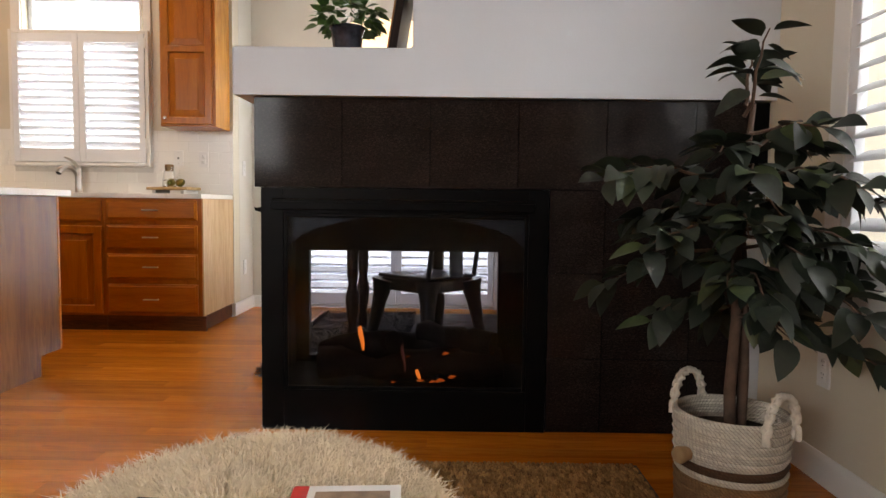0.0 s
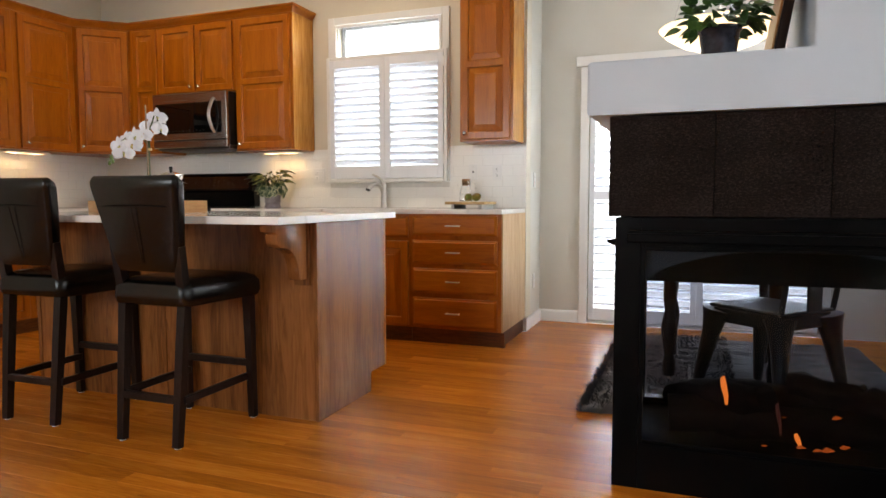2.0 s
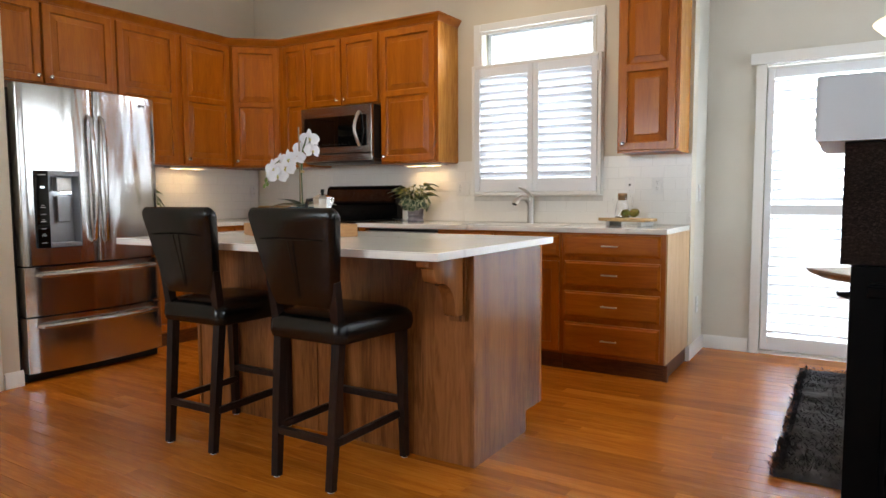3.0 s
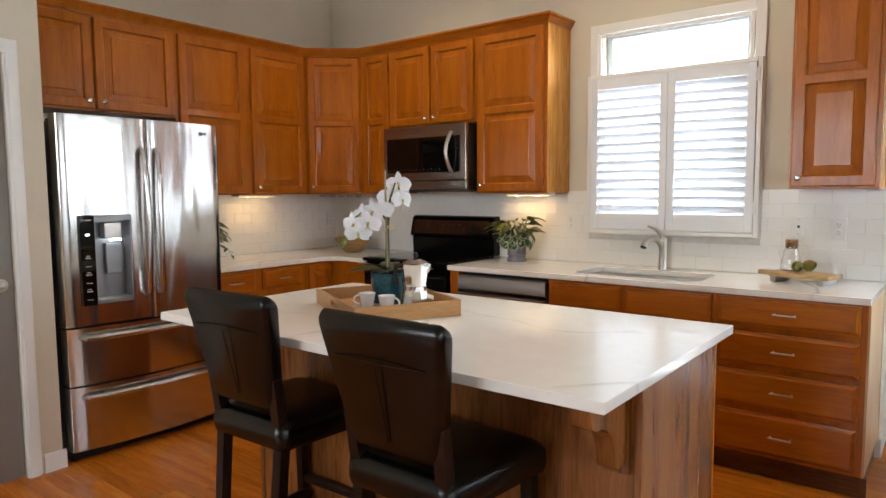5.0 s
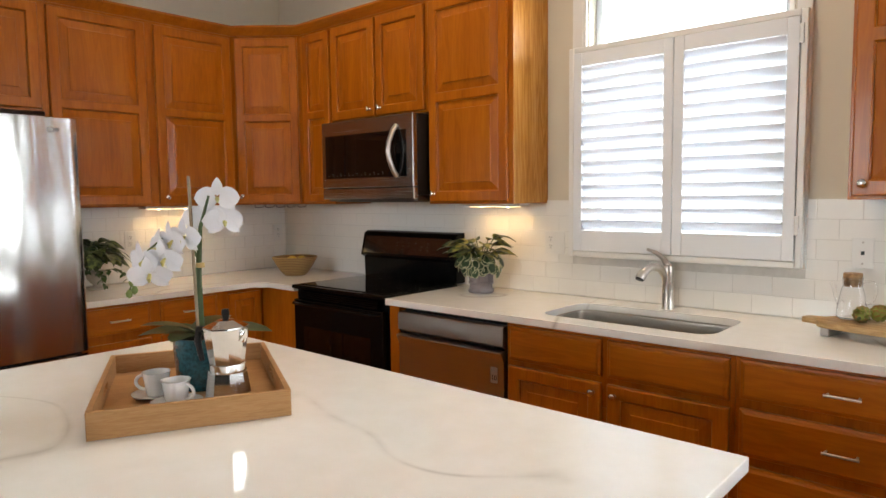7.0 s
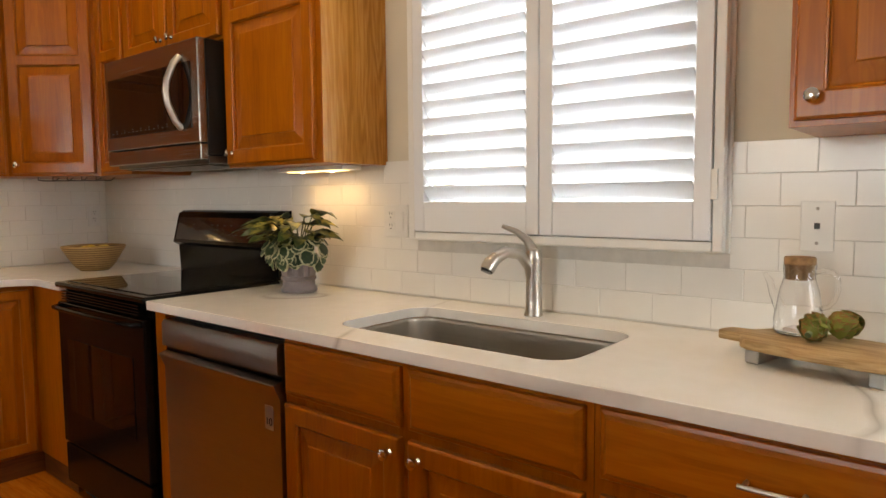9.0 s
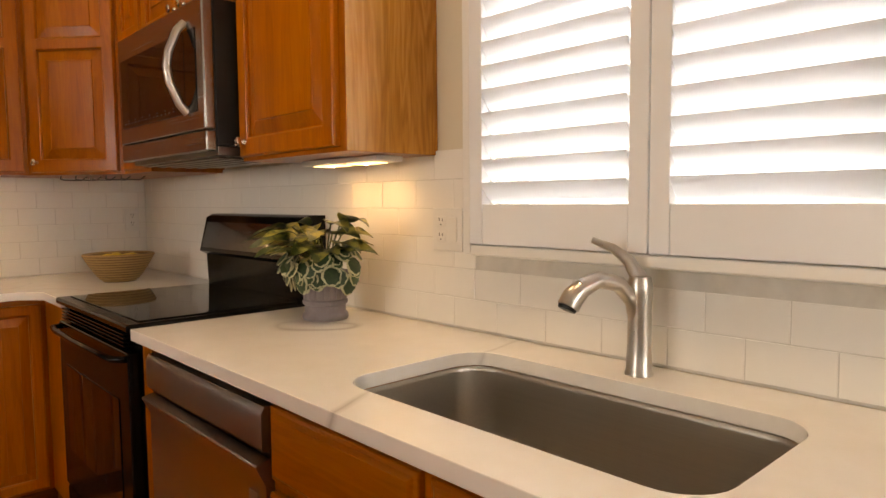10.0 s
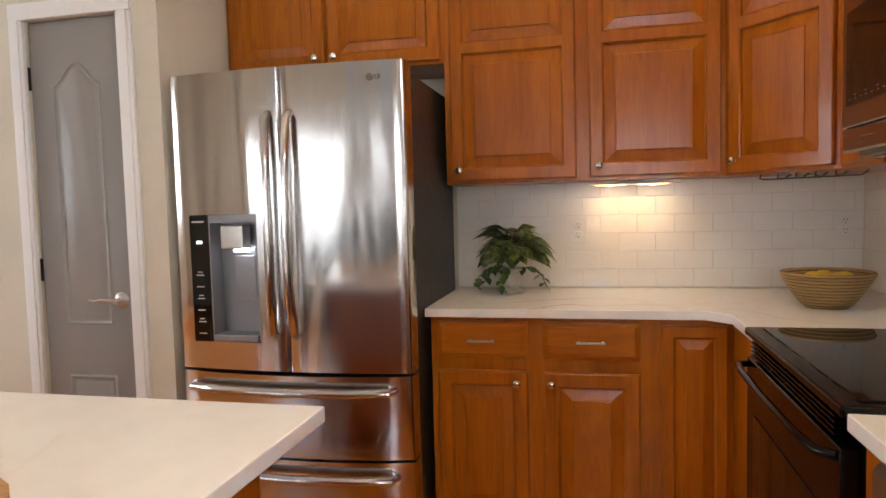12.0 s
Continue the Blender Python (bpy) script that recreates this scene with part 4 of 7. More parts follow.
MID = W / 2
DH = (0.075, 0.345, 0.815, 1.282)
ld = part("door", curved_front(0.0, MID - 0.003, 0.712, FT, W, hole=DH), STEEL, fr)
rd = part("door", curved_front(MID + 0.003, W, 0.712, FT, W), STEEL, fr)
d1 = part("drawer", curved_front(0.0, W, 0.405, 0.702, W, 0.05), STEEL_H, fr)
d2 = part("drawer", curved_front(0.0, W, 0.06, 0.395, W, 0.05), STEEL_H, fr)


def bow_handle(parent, pts, r=0.014):
    return part("handle", tube(B(), pts, [r * 0.8] + [r] * (len(pts) - 2) + [r * 0.8], 12, flat=0.75), STEEL, parent, "curved stainless bar handle")


for dr_, x, s in ((ld, MID - 0.04, 1), (rd, MID + 0.04, -1)):
    bow_handle(dr_, [(x, -0.027, 0.84), (x, -0.06, 0.86), (x + s * 0.004, -0.076, 0.98), (x + s * 0.008, -0.083, 1.20), (x + s * 0.004, -0.078, 1.45), (x, -0.06, 1.61), (x, -0.027, 1.635)], 0.017)
for dr_, z in ((d1, 0.655), (d2, 0.345)):
    bow_handle(dr_, [(0.06, -0.01, z), (0.075, -0.052, z), (0.2, -0.080, z), (MID, -0.096, z), (W - 0.2, -0.080, z), (W - 0.075, -0.052, z), (W - 0.06, -0.01, z)], 0.017)
# dispenser
bm = B()
x0, x1, z0, z1 = DH
box(bm, x0 + 0.001, x0 + 0.075, -0.028, 0.04, z0 + 0.001, z1 - 0.001, 0.002)
part("control_panel", bm, BLACK_GLASS, ld, "glossy black control strip")
bm = B()
for i in range(6):
    box(bm, x0 + 0.022, x0 + 0.052, -0.0288, -0.0281, z0 + 0.03 + i * 0.043, z0 + 0.034 + i * 0.043)
    if i % 2:
        box(bm, x0 + 0.028, x0 + 0.046, -0.0288, -0.0281, z0 + 0.041 + i * 0.043, z0 + 0.045 + i * 0.043)
box(bm, x0 + 0.012, x0 + 0.06, -0.0288, -0.0281, z1 - 0.028, z1 - 0.022)
tagged(part("marks", bm, plain("pale_print", (0.5, 0.5, 0.5), 0.5), ld), kind="stuff")
part("display", bx(x0 + 0.028, x0 + 0.05, -0.0288, -0.0281, z1 - 0.105, z1 - 0.095), emitter("display_light", (0.8, 0.95, 1.0), 3), ld, "small lit display")
rec = plain("dispenser_grey", (0.27, 0.27, 0.28), 0.35, 0.6, 0.05)
part("recess", bx(x0 + 0.078, x1 - 0.002, 0.05, 0.06, z0 + 0.002, z1 - 0.002), rec, ld, "grey dispenser recess")
part("recess_side", bx(x0 + 0.0765, x0 + 0.082, -0.024, 0.0495, z0 + 0.002, z1 - 0.002), rec, ld), part("recess_side", bx(x1 - 0.008, x1 - 0.002, -0.024, 0.0495, z0 + 0.002, z1 - 0.002), rec, ld)
part("recess_top", bx(x0 + 0.083, x1 - 0.009, -0.024, 0.0495, z1 - 0.03, z1 - 0.002), rec, ld)
part("drip_tray", bx(x0 + 0.083, x1 - 0.009, -0.030, 0.0495, z0 + 0.002, z0 + 0.028, 0.004), rec, ld)
bm = bx(x0 + 0.125, x0 + 0.215, -0.028, 0.03, z1 - 0.125, z1 - 0.04, 0.006)
part("nozzle_cover", bm, NICKEL, ld)
part("paddle", bx(x0 + 0.15, x0 + 0.235, 0.0, 0.02, z1 - 0.315, z1 - 0.15, 0.006), rec, ld, "grey dispenser paddle", Matrix.Translation((0, 0.02, 0)))
part("dispenser_lamp", bx(x0 + 0.165, x0 + 0.22, -0.01, 0.012, z1 - 0.138, z1 - 0.127, 0.002), emitter("dispenser_light", (0.75, 0.88, 1.0), 10), ld)
bm = lathe(B(), [(0, 0), (0.012, 0), (0.012, 0.0006), (0, 0.0006)], 20, pose(W - 0.12, -0.0145, FT - 0.055, 90))
box(bm, W - 0.103, W - 0.098, -0.0142, -0.0125, FT - 0.062, FT - 0.047), box(bm, W - 0.094, W - 0.084, -0.0138, -0.0125, FT - 0.062, FT - 0.047)
part("badge", bm, STEEL_DARK, rd, "small dark maker's badge")

# ---- island ----
isl = thing("kitchen_island", pose(0, 0, 0), "oak kitchen island with corbels under its overhang", "kitchen island")
IX0, IX1, IY0, IY1 = -2.36, -0.655, 3.24, 3.905
part("body", bx(IX0, IX1 - 0.018, IY0 + 0.018, IY1, 0.1, BH), OAK_V, isl)
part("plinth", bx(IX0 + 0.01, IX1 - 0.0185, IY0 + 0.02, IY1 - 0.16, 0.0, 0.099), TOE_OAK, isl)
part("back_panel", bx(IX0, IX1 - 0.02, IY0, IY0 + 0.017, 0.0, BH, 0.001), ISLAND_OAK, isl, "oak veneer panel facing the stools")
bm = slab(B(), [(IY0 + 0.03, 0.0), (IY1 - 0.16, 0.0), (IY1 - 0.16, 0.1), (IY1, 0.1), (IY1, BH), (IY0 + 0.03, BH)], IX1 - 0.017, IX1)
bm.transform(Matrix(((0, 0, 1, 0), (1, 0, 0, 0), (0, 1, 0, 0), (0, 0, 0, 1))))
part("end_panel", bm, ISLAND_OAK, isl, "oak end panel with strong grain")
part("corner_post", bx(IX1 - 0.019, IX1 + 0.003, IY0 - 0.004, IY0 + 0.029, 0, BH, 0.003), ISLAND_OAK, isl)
part("edge_strip", bx(IX1 - 0.016, IX1 + 0.002, IY1 + 0.0005, IY1 + 0.018, 0.1, BH, 0.002), OAK_V, isl)
part("plinth_back", bx(IX0 + 0.02, IX1 - 0.02, IY1 - 0.159, IY1 - 0.15, 0.0, 0.099), TOE_OAK, isl)
for i in range(4):
    for z, h in ((0.72, 0.145), (0.115, 0.58)):
        w_ = (IX1 - IX0 - 0.1) / 4
        bm = B()
        loft(bm, [rect(0, w_ - 0.03, 0, h, -0.001), rect(0, w_ - 0.03, 0, h, -0.012), rect(0.014, w_ - 0.044, 0.014, h - 0.014, -0.02)])
        bmesh.ops.recalc_face_normals(bm, faces=bm.faces)
        part("door" if h > 0.3 else "drawer_front", bm, OAK_V, isl, "", Matrix.Translation((IX1 - 0.05 - i * w_, IY1, z)) @ pose(0, 0, 0, 0, 0, 180))


def corbel(x):
    """An S-curved bracket under the overhang."""
    prof = [(0, 0), (0, -0.245), (-0.045, -0.245), (-0.058, -0.235), (-0.062, -0.20), (-0.068, -0.175), (-0.08, -0.15), (-0.10, -0.128), (-0.122, -0.112), (-0.15, -0.102),
            (-0.185, -0.098), (-0.205, -0.085), (-0.212, -0.065), (-0.214, -0.042), (-0.225, -0.036), (-0.248, -0.03), (-0.25, 0)]
    bm = slab(B(), [(IY0 + y - 0.019, BH + z - 0.001) for y, z in prof], x, x + 0.058, (), 0.002)
    bm.transform(Matrix(((0, 0, 1, 0), (1, 0, 0, 0), (0, 1, 0, 0), (0, 0, 0, 1))))
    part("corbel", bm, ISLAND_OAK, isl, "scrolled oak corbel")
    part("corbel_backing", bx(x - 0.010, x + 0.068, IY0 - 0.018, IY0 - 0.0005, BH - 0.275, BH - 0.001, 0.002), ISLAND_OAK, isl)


for x in (IX0 + 0.004, -1.52):
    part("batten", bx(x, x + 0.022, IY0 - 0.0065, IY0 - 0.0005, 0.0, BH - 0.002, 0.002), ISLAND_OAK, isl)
corbel(-0.752), corbel(-2.30)
bm = slab(B(), [(-2.515, 2.892), (-0.608, 2.892), (-0.610, 3.962), (-2.515, 3.962)], BH + 0.001, CT, (), 0.003)
solid("island_worktop", bm, QUARTZ, "white veined quartz island worktop", "worktop")

# ---- fireplace ----
GY, LY, FB = 3.037, 3.002, 3.62  # granite front, ledge front, back
GX0, GX1, BX0, BX1, BZ = 0.602, 2.44, 0.628, 1.704, 0.922
bm = slab(B(), [(0.531, 1.256), (RX - 0.001, 1.256), (RX - 0.001, CZ), (1.192, CZ), (1.192, 1.432), (0.531, 1.432)], LY, FB + 0.04)
bm.transform(Matrix(((1, 0, 0, 0), (0, 0, 1, 0), (0, 1, 0, 0), (0, 0, 0, 1))))
bmesh.ops.recalc_face_normals(bm, faces=bm.faces)
bmesh.ops.bevel(bm, geom=[e for e in bm.edges if e.calc_face_angle(0) > 1.2 and max(v.co.x for v in e.verts) < 2.4 and max(v.co.z for v in e.verts) < 3.1 or e.calc_face_angle(0) > 1.2 and e.verts[0].co.x == e.verts[1].co.x and e.verts[0].co.x < 1.3], offset=0.014, segments=3, affect="EDGES", profile=0.5)
solid("wall_chimney", bm, CHIMNEY_PAINT, "white plastered chimney breast with a display ledge", "wall", kind="structure")
fire = thing("fireplace", pose(0, 0, 0), "two-sided black gas fireplace with dark granite surround", "fireplace")
bm = B()
box(bm, GX0 + 0.012, RX - 0.003, GY + 0.012, FB, BZ + 0.004, 1.2545)
part("core_top", bm, FIRE_METAL, fire)
part("core_side", bx(BX1 + 0.003, RX - 0.003, GY + 0.012, FB, 0.0, BZ + 0.003), CHIMNEY_PAINT, fire)
part("mortar", bx(GX0 + 0.014, GX1 - 0.003, GY + 0.005, GY + 0.0118, BZ + 0.005, 1.253), FIRE_METAL, fire), part("mortar", bx(BX1 + 0.004, GX1 - 0.003, GY + 0.005, GY + 0.0118, 0.002, BZ + 0.0045), FIRE_METAL, fire)
tile_me = {}


def stone(x0, x1, z0, z1):
    k = (round(x1 - x0, 4), round(z1 - z0, 4))
    if k not in tile_me:
        b_ = bx(0.0014, k[0] - 0.0014, 0, 0.0115, 0.0014, k[1] - 0.0014, 0.0008, 1)
        tile_me[k] = mesh_of(b_, "stone_tile")
        tile_me[k].materials.append(GRANITE)
    share("stone_tile", tile_me[k], fire, pose(x0, GY, z0))


xs = [GX0 + 0.328 * i for i in range(6)] + [GX1]
for a, b in zip(xs, xs[1:]):
    stone(a, b, BZ, 1.2545)
cols = [BX1 + 0.002, xs[4], xs[5], GX1]
for a, b in zip(cols, cols[1:]):
    for z0, z1 in ((0.61, BZ), (0.285, 0.61), (0.0, 0.285)):
        stone(a, b, z0, z1)
bm = bx(GX0, GX0 + 0.0115, GY + 0.0125, FB, BZ, 1.2545, 0.001, 1)
part("side_stone", bm, GRANITE, fire)
# firebox
bm = B()
yf = GY - 0.006
OX0, OX1, OZ0, OZ1 = 0.712, 1.630, 0.155, 0.826
box(bm, BX0, OX0, yf, GY + 0.03, 0, BZ - 0.002, 0.002), box(bm, OX1, BX1, yf, GY + 0.03, 0, BZ - 0.002, 0.002)
box(bm, OX0, OX1, yf, GY + 0.03, 0, OZ0, 0.002), box(bm, OX0, OX1, yf, GY + 0.03, OZ1, BZ - 0.002, 0.002)
part("front_frame", bm, FIRE_METAL, fire, "matt black steel frame")
part("hood_strip", bx(OX0 - 0.045, OX1 + 0.02, yf - 0.014, yf - 0.0005, 0.838, 0.868, 0.003), FIRE_METAL, fire)
part("vent_slot", bx(OX0 - 0.04, OX1 + 0.015, yf - 0.004, yf - 0.0005, 0.876, 0.880), BLACK_GLASS, fire)
bm = B()
box(bm, OX0, OX0 + 0.014, yf + 0.004, yf + 0.02, OZ0, OZ1, 0.002), box(bm, OX1 - 0.014, OX1, yf + 0.004, yf + 0.02, OZ0, OZ1, 0.002)
box(bm, OX0 + 0.014, OX1 - 0.014, yf + 0.004, yf + 0.02, OZ0, OZ0 + 0.014, 0.002), box(bm, OX0 + 0.014, OX1 - 0.014, yf + 0.004, yf + 0.02, OZ1 - 0.014, OZ1, 0.002)
part("glass_frame", bm, FIRE_METAL, fire)
gl = part("glass", bx(OX0 + 0.014, OX1 - 0.014, yf + 0.010, yf + 0.014, OZ0 + 0.014, OZ1 - 0.014), FIRE_GLASS, fire, "firebox glass with a blue-grey haze tint")
gl.visible_shadow = False
LINER = plain("firebox_liner", (0.0028, 0.0029, 0.0034), 0.7, var=0.25, scale=7, spec=0.08)
yb = 3.55
RX0, RX1, RZ0, RZ1 = 0.70, 1.56, 0.17, 0.652
bm = B()
box(bm, BX0 + 0.004, RX0, yb, yb + 0.05, 0.0, BZ - 0.002), box(bm, RX1, BX1 - 0.002, yb, yb + 0.05, 0.0, BZ - 0.002)
box(bm, RX0, RX1, yb, yb + 0.05, RZ1, BZ - 0.002), box(bm, RX0, RX1, yb, yb + 0.05, 0, RZ0)
part("rear_frame", bm, FIRE_METAL, fire)
part("side_wall", bx(BX0 + 0.001, BX0 + 0.012, GY + 0.031, FB - 0.02, 0, BZ - 0.003), LINER, fire), part("side_wall", bx(BX1 - 0.012, BX1 - 0.001, GY + 0.031, yb - 0.001, 0, BZ - 0.003), LINER, fire)
part("box_floor", bx(BX0 + 0.013, BX1 - 0.013, GY + 0.031, yb - 0.001, 0.10, 0.14), LINER, fire)
part("box_roof", bx(BX0 + 0.013, BX1 - 0.013, GY + 0.031, yb - 0.001, 0.84, 0.86), LINER, fire)
AZ = 0.700
arch = [(OX0 + 0.002, OZ1 + 0.01), (OX0 + 0.002, AZ)] + [(OX0 + 0.01 + (OX1 - OX0 - 0.02) * i / 16, AZ + 0.118 * math.sin(math.pi * i / 16) ** 0.55) for i in range(17)] + [(OX1 - 0.002, AZ), (OX1 - 0.002, OZ1 + 0.01)]
bm = slab(B(), arch, GY + 0.034, GY + 0.038)
bm.transform(Matrix(((1, 0, 0, 0), (0, 0, 1, 0), (0, 1, 0, 0), (0, 0, 0, 1))))
bmesh.ops.recalc_face_normals(bm, faces=bm.faces)
part("arch_panel", bm, plain("grey_hood_steel", (0.02, 0.022, 0.023), 0.5, var=0.15, scale=5), fire, "grey steel panel with an arched edge")
part("rear_panel", bx(BX0 + 0.013, BX1 - 0.013, yb - 0.012, yb - 0.001, RZ1, 0.84), LINER, fire)
part("latch", tube(B(), [(BX0, 3.06, 0.835), (BX0 - 0.028, 3.06, 0.838), (BX0 - 0.03, 3.06, 0.846)], [0.012, 0.006, 0.003], 6), FIRE_METAL, fire)
LOG = plain("charred_log", (0.010, 0.006, 0.005), 0.95, var=0.5, scale=14, relief=1.0, relief_scale=35, spec=0.05)
rnd = random.Random(5)


def log(a, b, r):
    n = 9
    pts = [Vector(a).lerp(Vector(b), i / n) + Vector((rnd.uniform(-1, 1), rnd.uniform(-1, 1), rnd.uniform(-1, 1))) * r * 0.18 for i in range(n + 1)]
    return part("log", tube(B(), pts, [r * rnd.uniform(0.85, 1.15) for _ in pts], 9), LOG, fire, "charred ceramic log")


log((0.80, 3.25, 0.20), (1.55, 3.30, 0.21), 0.06), log((0.86, 3.42, 0.24), (1.48, 3.40, 0.26), 0.065)
log((0.80, 3.38, 0.24), (1.12, 3.20, 0.30), 0.05), log((1.22, 3.40, 0.31), (1.52, 3.24, 0.29), 0.048)
FLAME = emitter("flame", (1.0, 0.22, 0.03), 1.3)
EMBER = emitter("ember", (1.0, 0.16, 0.02), 0.4)
FLAME_LOW = emitter("low_flame", (0.75, 0.16, 0.10), 0.05)
for x, z, h, w, mt in ((0.985, 0.275, 0.10, 1.1, FLAME), (1.155, 0.19, 0.11, 0.7, FLAME_LOW), (1.215, 0.15, 0.05, 0.9, FLAME)):
    part("flame", tube(B(), [(x + 0.008, 3.19, z), (x + 0.006, 3.19, z + h * 0.3), (x - 0.002, 3.19, z + h * 0.65), (x - 0.006, 3.19, z + h * 0.9), (x - 0.001, 3.19, z + h)], [0.004 * w, 0.007 * w, 0.009 * w, 0.007 * w, 0.001], 8), mt, fire)
for x, z, w in ((1.115, 0.146, 0.006), (1.225, 0.152, 0.009), (1.275, 0.147, 0.009), (1.305, 0.150, 0.012), (1.352, 0.168, 0.010), (1.326, 0.262, 0.009), (1.172, 0.250, 0.004)):
    pts = [(x - w * 1.5, 3.186, z), (x - w * 0.3, 3.186, z + w * rnd.uniform(0.0, 0.9)), (x + w * 1.6, 3.19, z + w * rnd.uniform(-0.3, 0.6))]
    part("ember", tube(B(), pts, [w * 0.3, w * rnd.uniform(0.5, 0.9), w * 0.15], 6), EMBER, fire)

# ---- leaves ----


def leaf_mesh(name, material, length, width, droop=0.25, fold=0.18, n=6, tip=1.0, wave=0.0, lobes=0):
    """A single leaf along +x, folded on its midrib and drooping."""
    bm = B()
    rows = []
    for i in range(n + 1):
        t = i / n
        w = width / 2 * (math.sin(math.pi * min(1, t ** 0.75)) ** (tip if tip < 1 else 1.0))
        if lobes:
            w *= 1 + 0.35 * math.cos(t * math.pi * lobes)
        x, z = length * t, -droop * length * t * t
        k = wave * math.sin(t * 9) * width * 0.1
        rows.append([bm.verts.new((x, -w, z + fold * w + k)), bm.verts.new((x, 0, z)), bm.verts.new((x, w, z + fold * w - k))])
    for a, b in zip(rows, rows[1:]):
        bm.faces.new((a[0], b[0], b[1], a[1])), bm.faces.new((a[1], b[1], b[2], a[2]))
    bmesh.ops.remove_doubles(bm, verts=bm.verts, dist=1e-5)
    me = smooth(mesh_of(bm, name), 60)
    me.materials.append(material)
    return me


def foliage(name, dark, light, vein=None, spots=30.0, rough=0.4):
    """Leaf skin: each leaf its own tone, mottled, paler in patches."""
    m, n, l, b = mat(name)
    info = n.new("ShaderNodeObjectInfo")
    v = coords(n, l, (1, 1, 1))
    a = noise_tex(n, l, v, spots, 4, 0.6)
    base = ramp(n, l, info.outputs["Random"], [(0.0, dark), (0.75, [(x + y) / 2 for x, y in zip(dark, light)]), (1.0, light)])
    mix = n.new("ShaderNodeMixRGB")
    l.new(ramp(n, l, a, [(0.48, (0, 0, 0)), (0.62, (1, 1, 1))]), mix.inputs[0])
    l.new(base, mix.inputs[1])
    mix.inputs[2].default_value = (*(vein or [x * 1.25 for x in light]), 1)
    if vein is None:
        mul = n.new("ShaderNodeMath")
        mul.operation = "MULTIPLY"
        mul.inputs[1].default_value = 0.35
        l.new(mix.inputs[0].links[0].from_socket, mul.inputs[0])
        l.new(mul.outputs[0], mix.inputs[0])
    l.new(mix.outputs[0], b.inputs["Base Color"])
    b.inputs["Roughness"].default_value = rough
    b.inputs["Subsurface Weight"].default_value = 0.0
    return m


def point(d, up=0.0):
    """Turn +x towards direction d."""
    return Vector(d).to_track_quat("X", "Z").to_matrix().to_4x4()


# ficus in a rope basket
TX, TY = 2.135, 2.40
bk = thing("basket", pose(TX, TY, 0), "white coiled rope basket with a brown stripe", "basket")


def rope(name, colour):
    """Coiled cord: twisted strands running round the basket's axis."""
    m, n, l, b = mat(name)
    v = coords(n, l, (1, 1, 1))
    g = n.new("ShaderNodeTexGradient")
    g.gradient_type = "RADIAL"
    l.new(v, g.inputs["Vector"])
    sep = n.new("ShaderNodeSeparateXYZ")
    l.new(v, sep.inputs[0])
    up, twist, pp = n.new("ShaderNodeMath"), n.new("ShaderNodeMath"), n.new("ShaderNodeMath")
    up.operation, twist.operation, pp.operation = "MULTIPLY", "MULTIPLY_ADD", "PINGPONG"
    up.inputs[1].default_value = 90.0
    l.new(sep.outputs[2], up.inputs[0])
    twist.inputs[1].default_value = 84.0
    l.new(g.outputs[1], twist.inputs[0])
    l.new(up.outputs[0], twist.inputs[2])
    pp.inputs[1].default_value = 0.5
    l.new(twist.outputs[0], pp.inputs[0])
    f = noise_tex(n, l, v, 45, 4)
    mix = n.new("ShaderNodeMixRGB")
    l.new(ramp(n, l, pp.outputs[0], [(0.0, (0, 0, 0)), (0.14, (1, 1, 1))]), mix.inputs[0])
    # Strand grooves at under half tone: crease shade put into the colour.
    mix.inputs[1].default_value = (*[c * 0.45 for c in colour], 1)
    l.new(ramp(n, l, f, [(0.3, [c * 0.82 for c in colour]), (0.7, [min(1, c * 1.15) for c in colour])]), mix.inputs[2])
    l.new(mix.outputs[0], b.inputs["Base Color"])
    b.inputs["Roughness"].default_value = 0.9
    bump(n, l, pp.outputs[0], 0.8, 0.004, b)
    return m


ROPE, BROWN_ROPE, TAN_ROPE = rope("white_cotton_rope", (0.62, 0.57, 0.49)), rope("brown_rope", (0.09, 0.042, 0.02)), rope("tan_rope", (0.27, 0.15, 0.07))
BH_ = 0.295
nr = 36
for i in range(nr):
    z = 0.007 + i * (BH_ - 0.01) / (nr - 1)
    r = 0.138 + 0.014 * (i / nr) + 0.004 * math.sin(i * 2.1)
    part("coil", tube(B(), [(r * math.cos(2 * math.pi * j / 40), r * math.sin(2 * math.pi * j / 40), z) for j in range(40)], 0.0056, 6, True), BROWN_ROPE if i in (17, 18, 19) else TAN_ROPE if i < 15 else ROPE, bk, "brown rope coil" if i in (17, 18, 19) else "tan rope coil" if i < 15 else "")
part("lining", lathe(B(), [(0.0, 0.004), (0.130, 0.004), (0.138, 0.232), (0.0, 0.24)], 32), SOIL, bk, "dark soil filling")
for s in (1, -1):
    rot = pose(0, 0, 0, 0, 0, 28)
    for off, sg in ((0.150, 0), (0.160, 1)):
        pts = [rot @ Vector((0.06 * math.cos(math.pi * i / 44), s * off + 0.004 * math.sin(i * 1.57 + 3.14 * sg), BH_ - 0.045 + 0.125 * math.sin(math.pi * i / 44) ** 0.7)) for i in range(45)]
        part("handle", tube(B(), pts, [0.0098 if (i + sg) % 2 else 0.0074 for i in range(45)], 8), plain("white_knotted_cord", (0.62, 0.57, 0.49), 0.9, var=0.15, scale=60), bk, "knotted white cord handle")
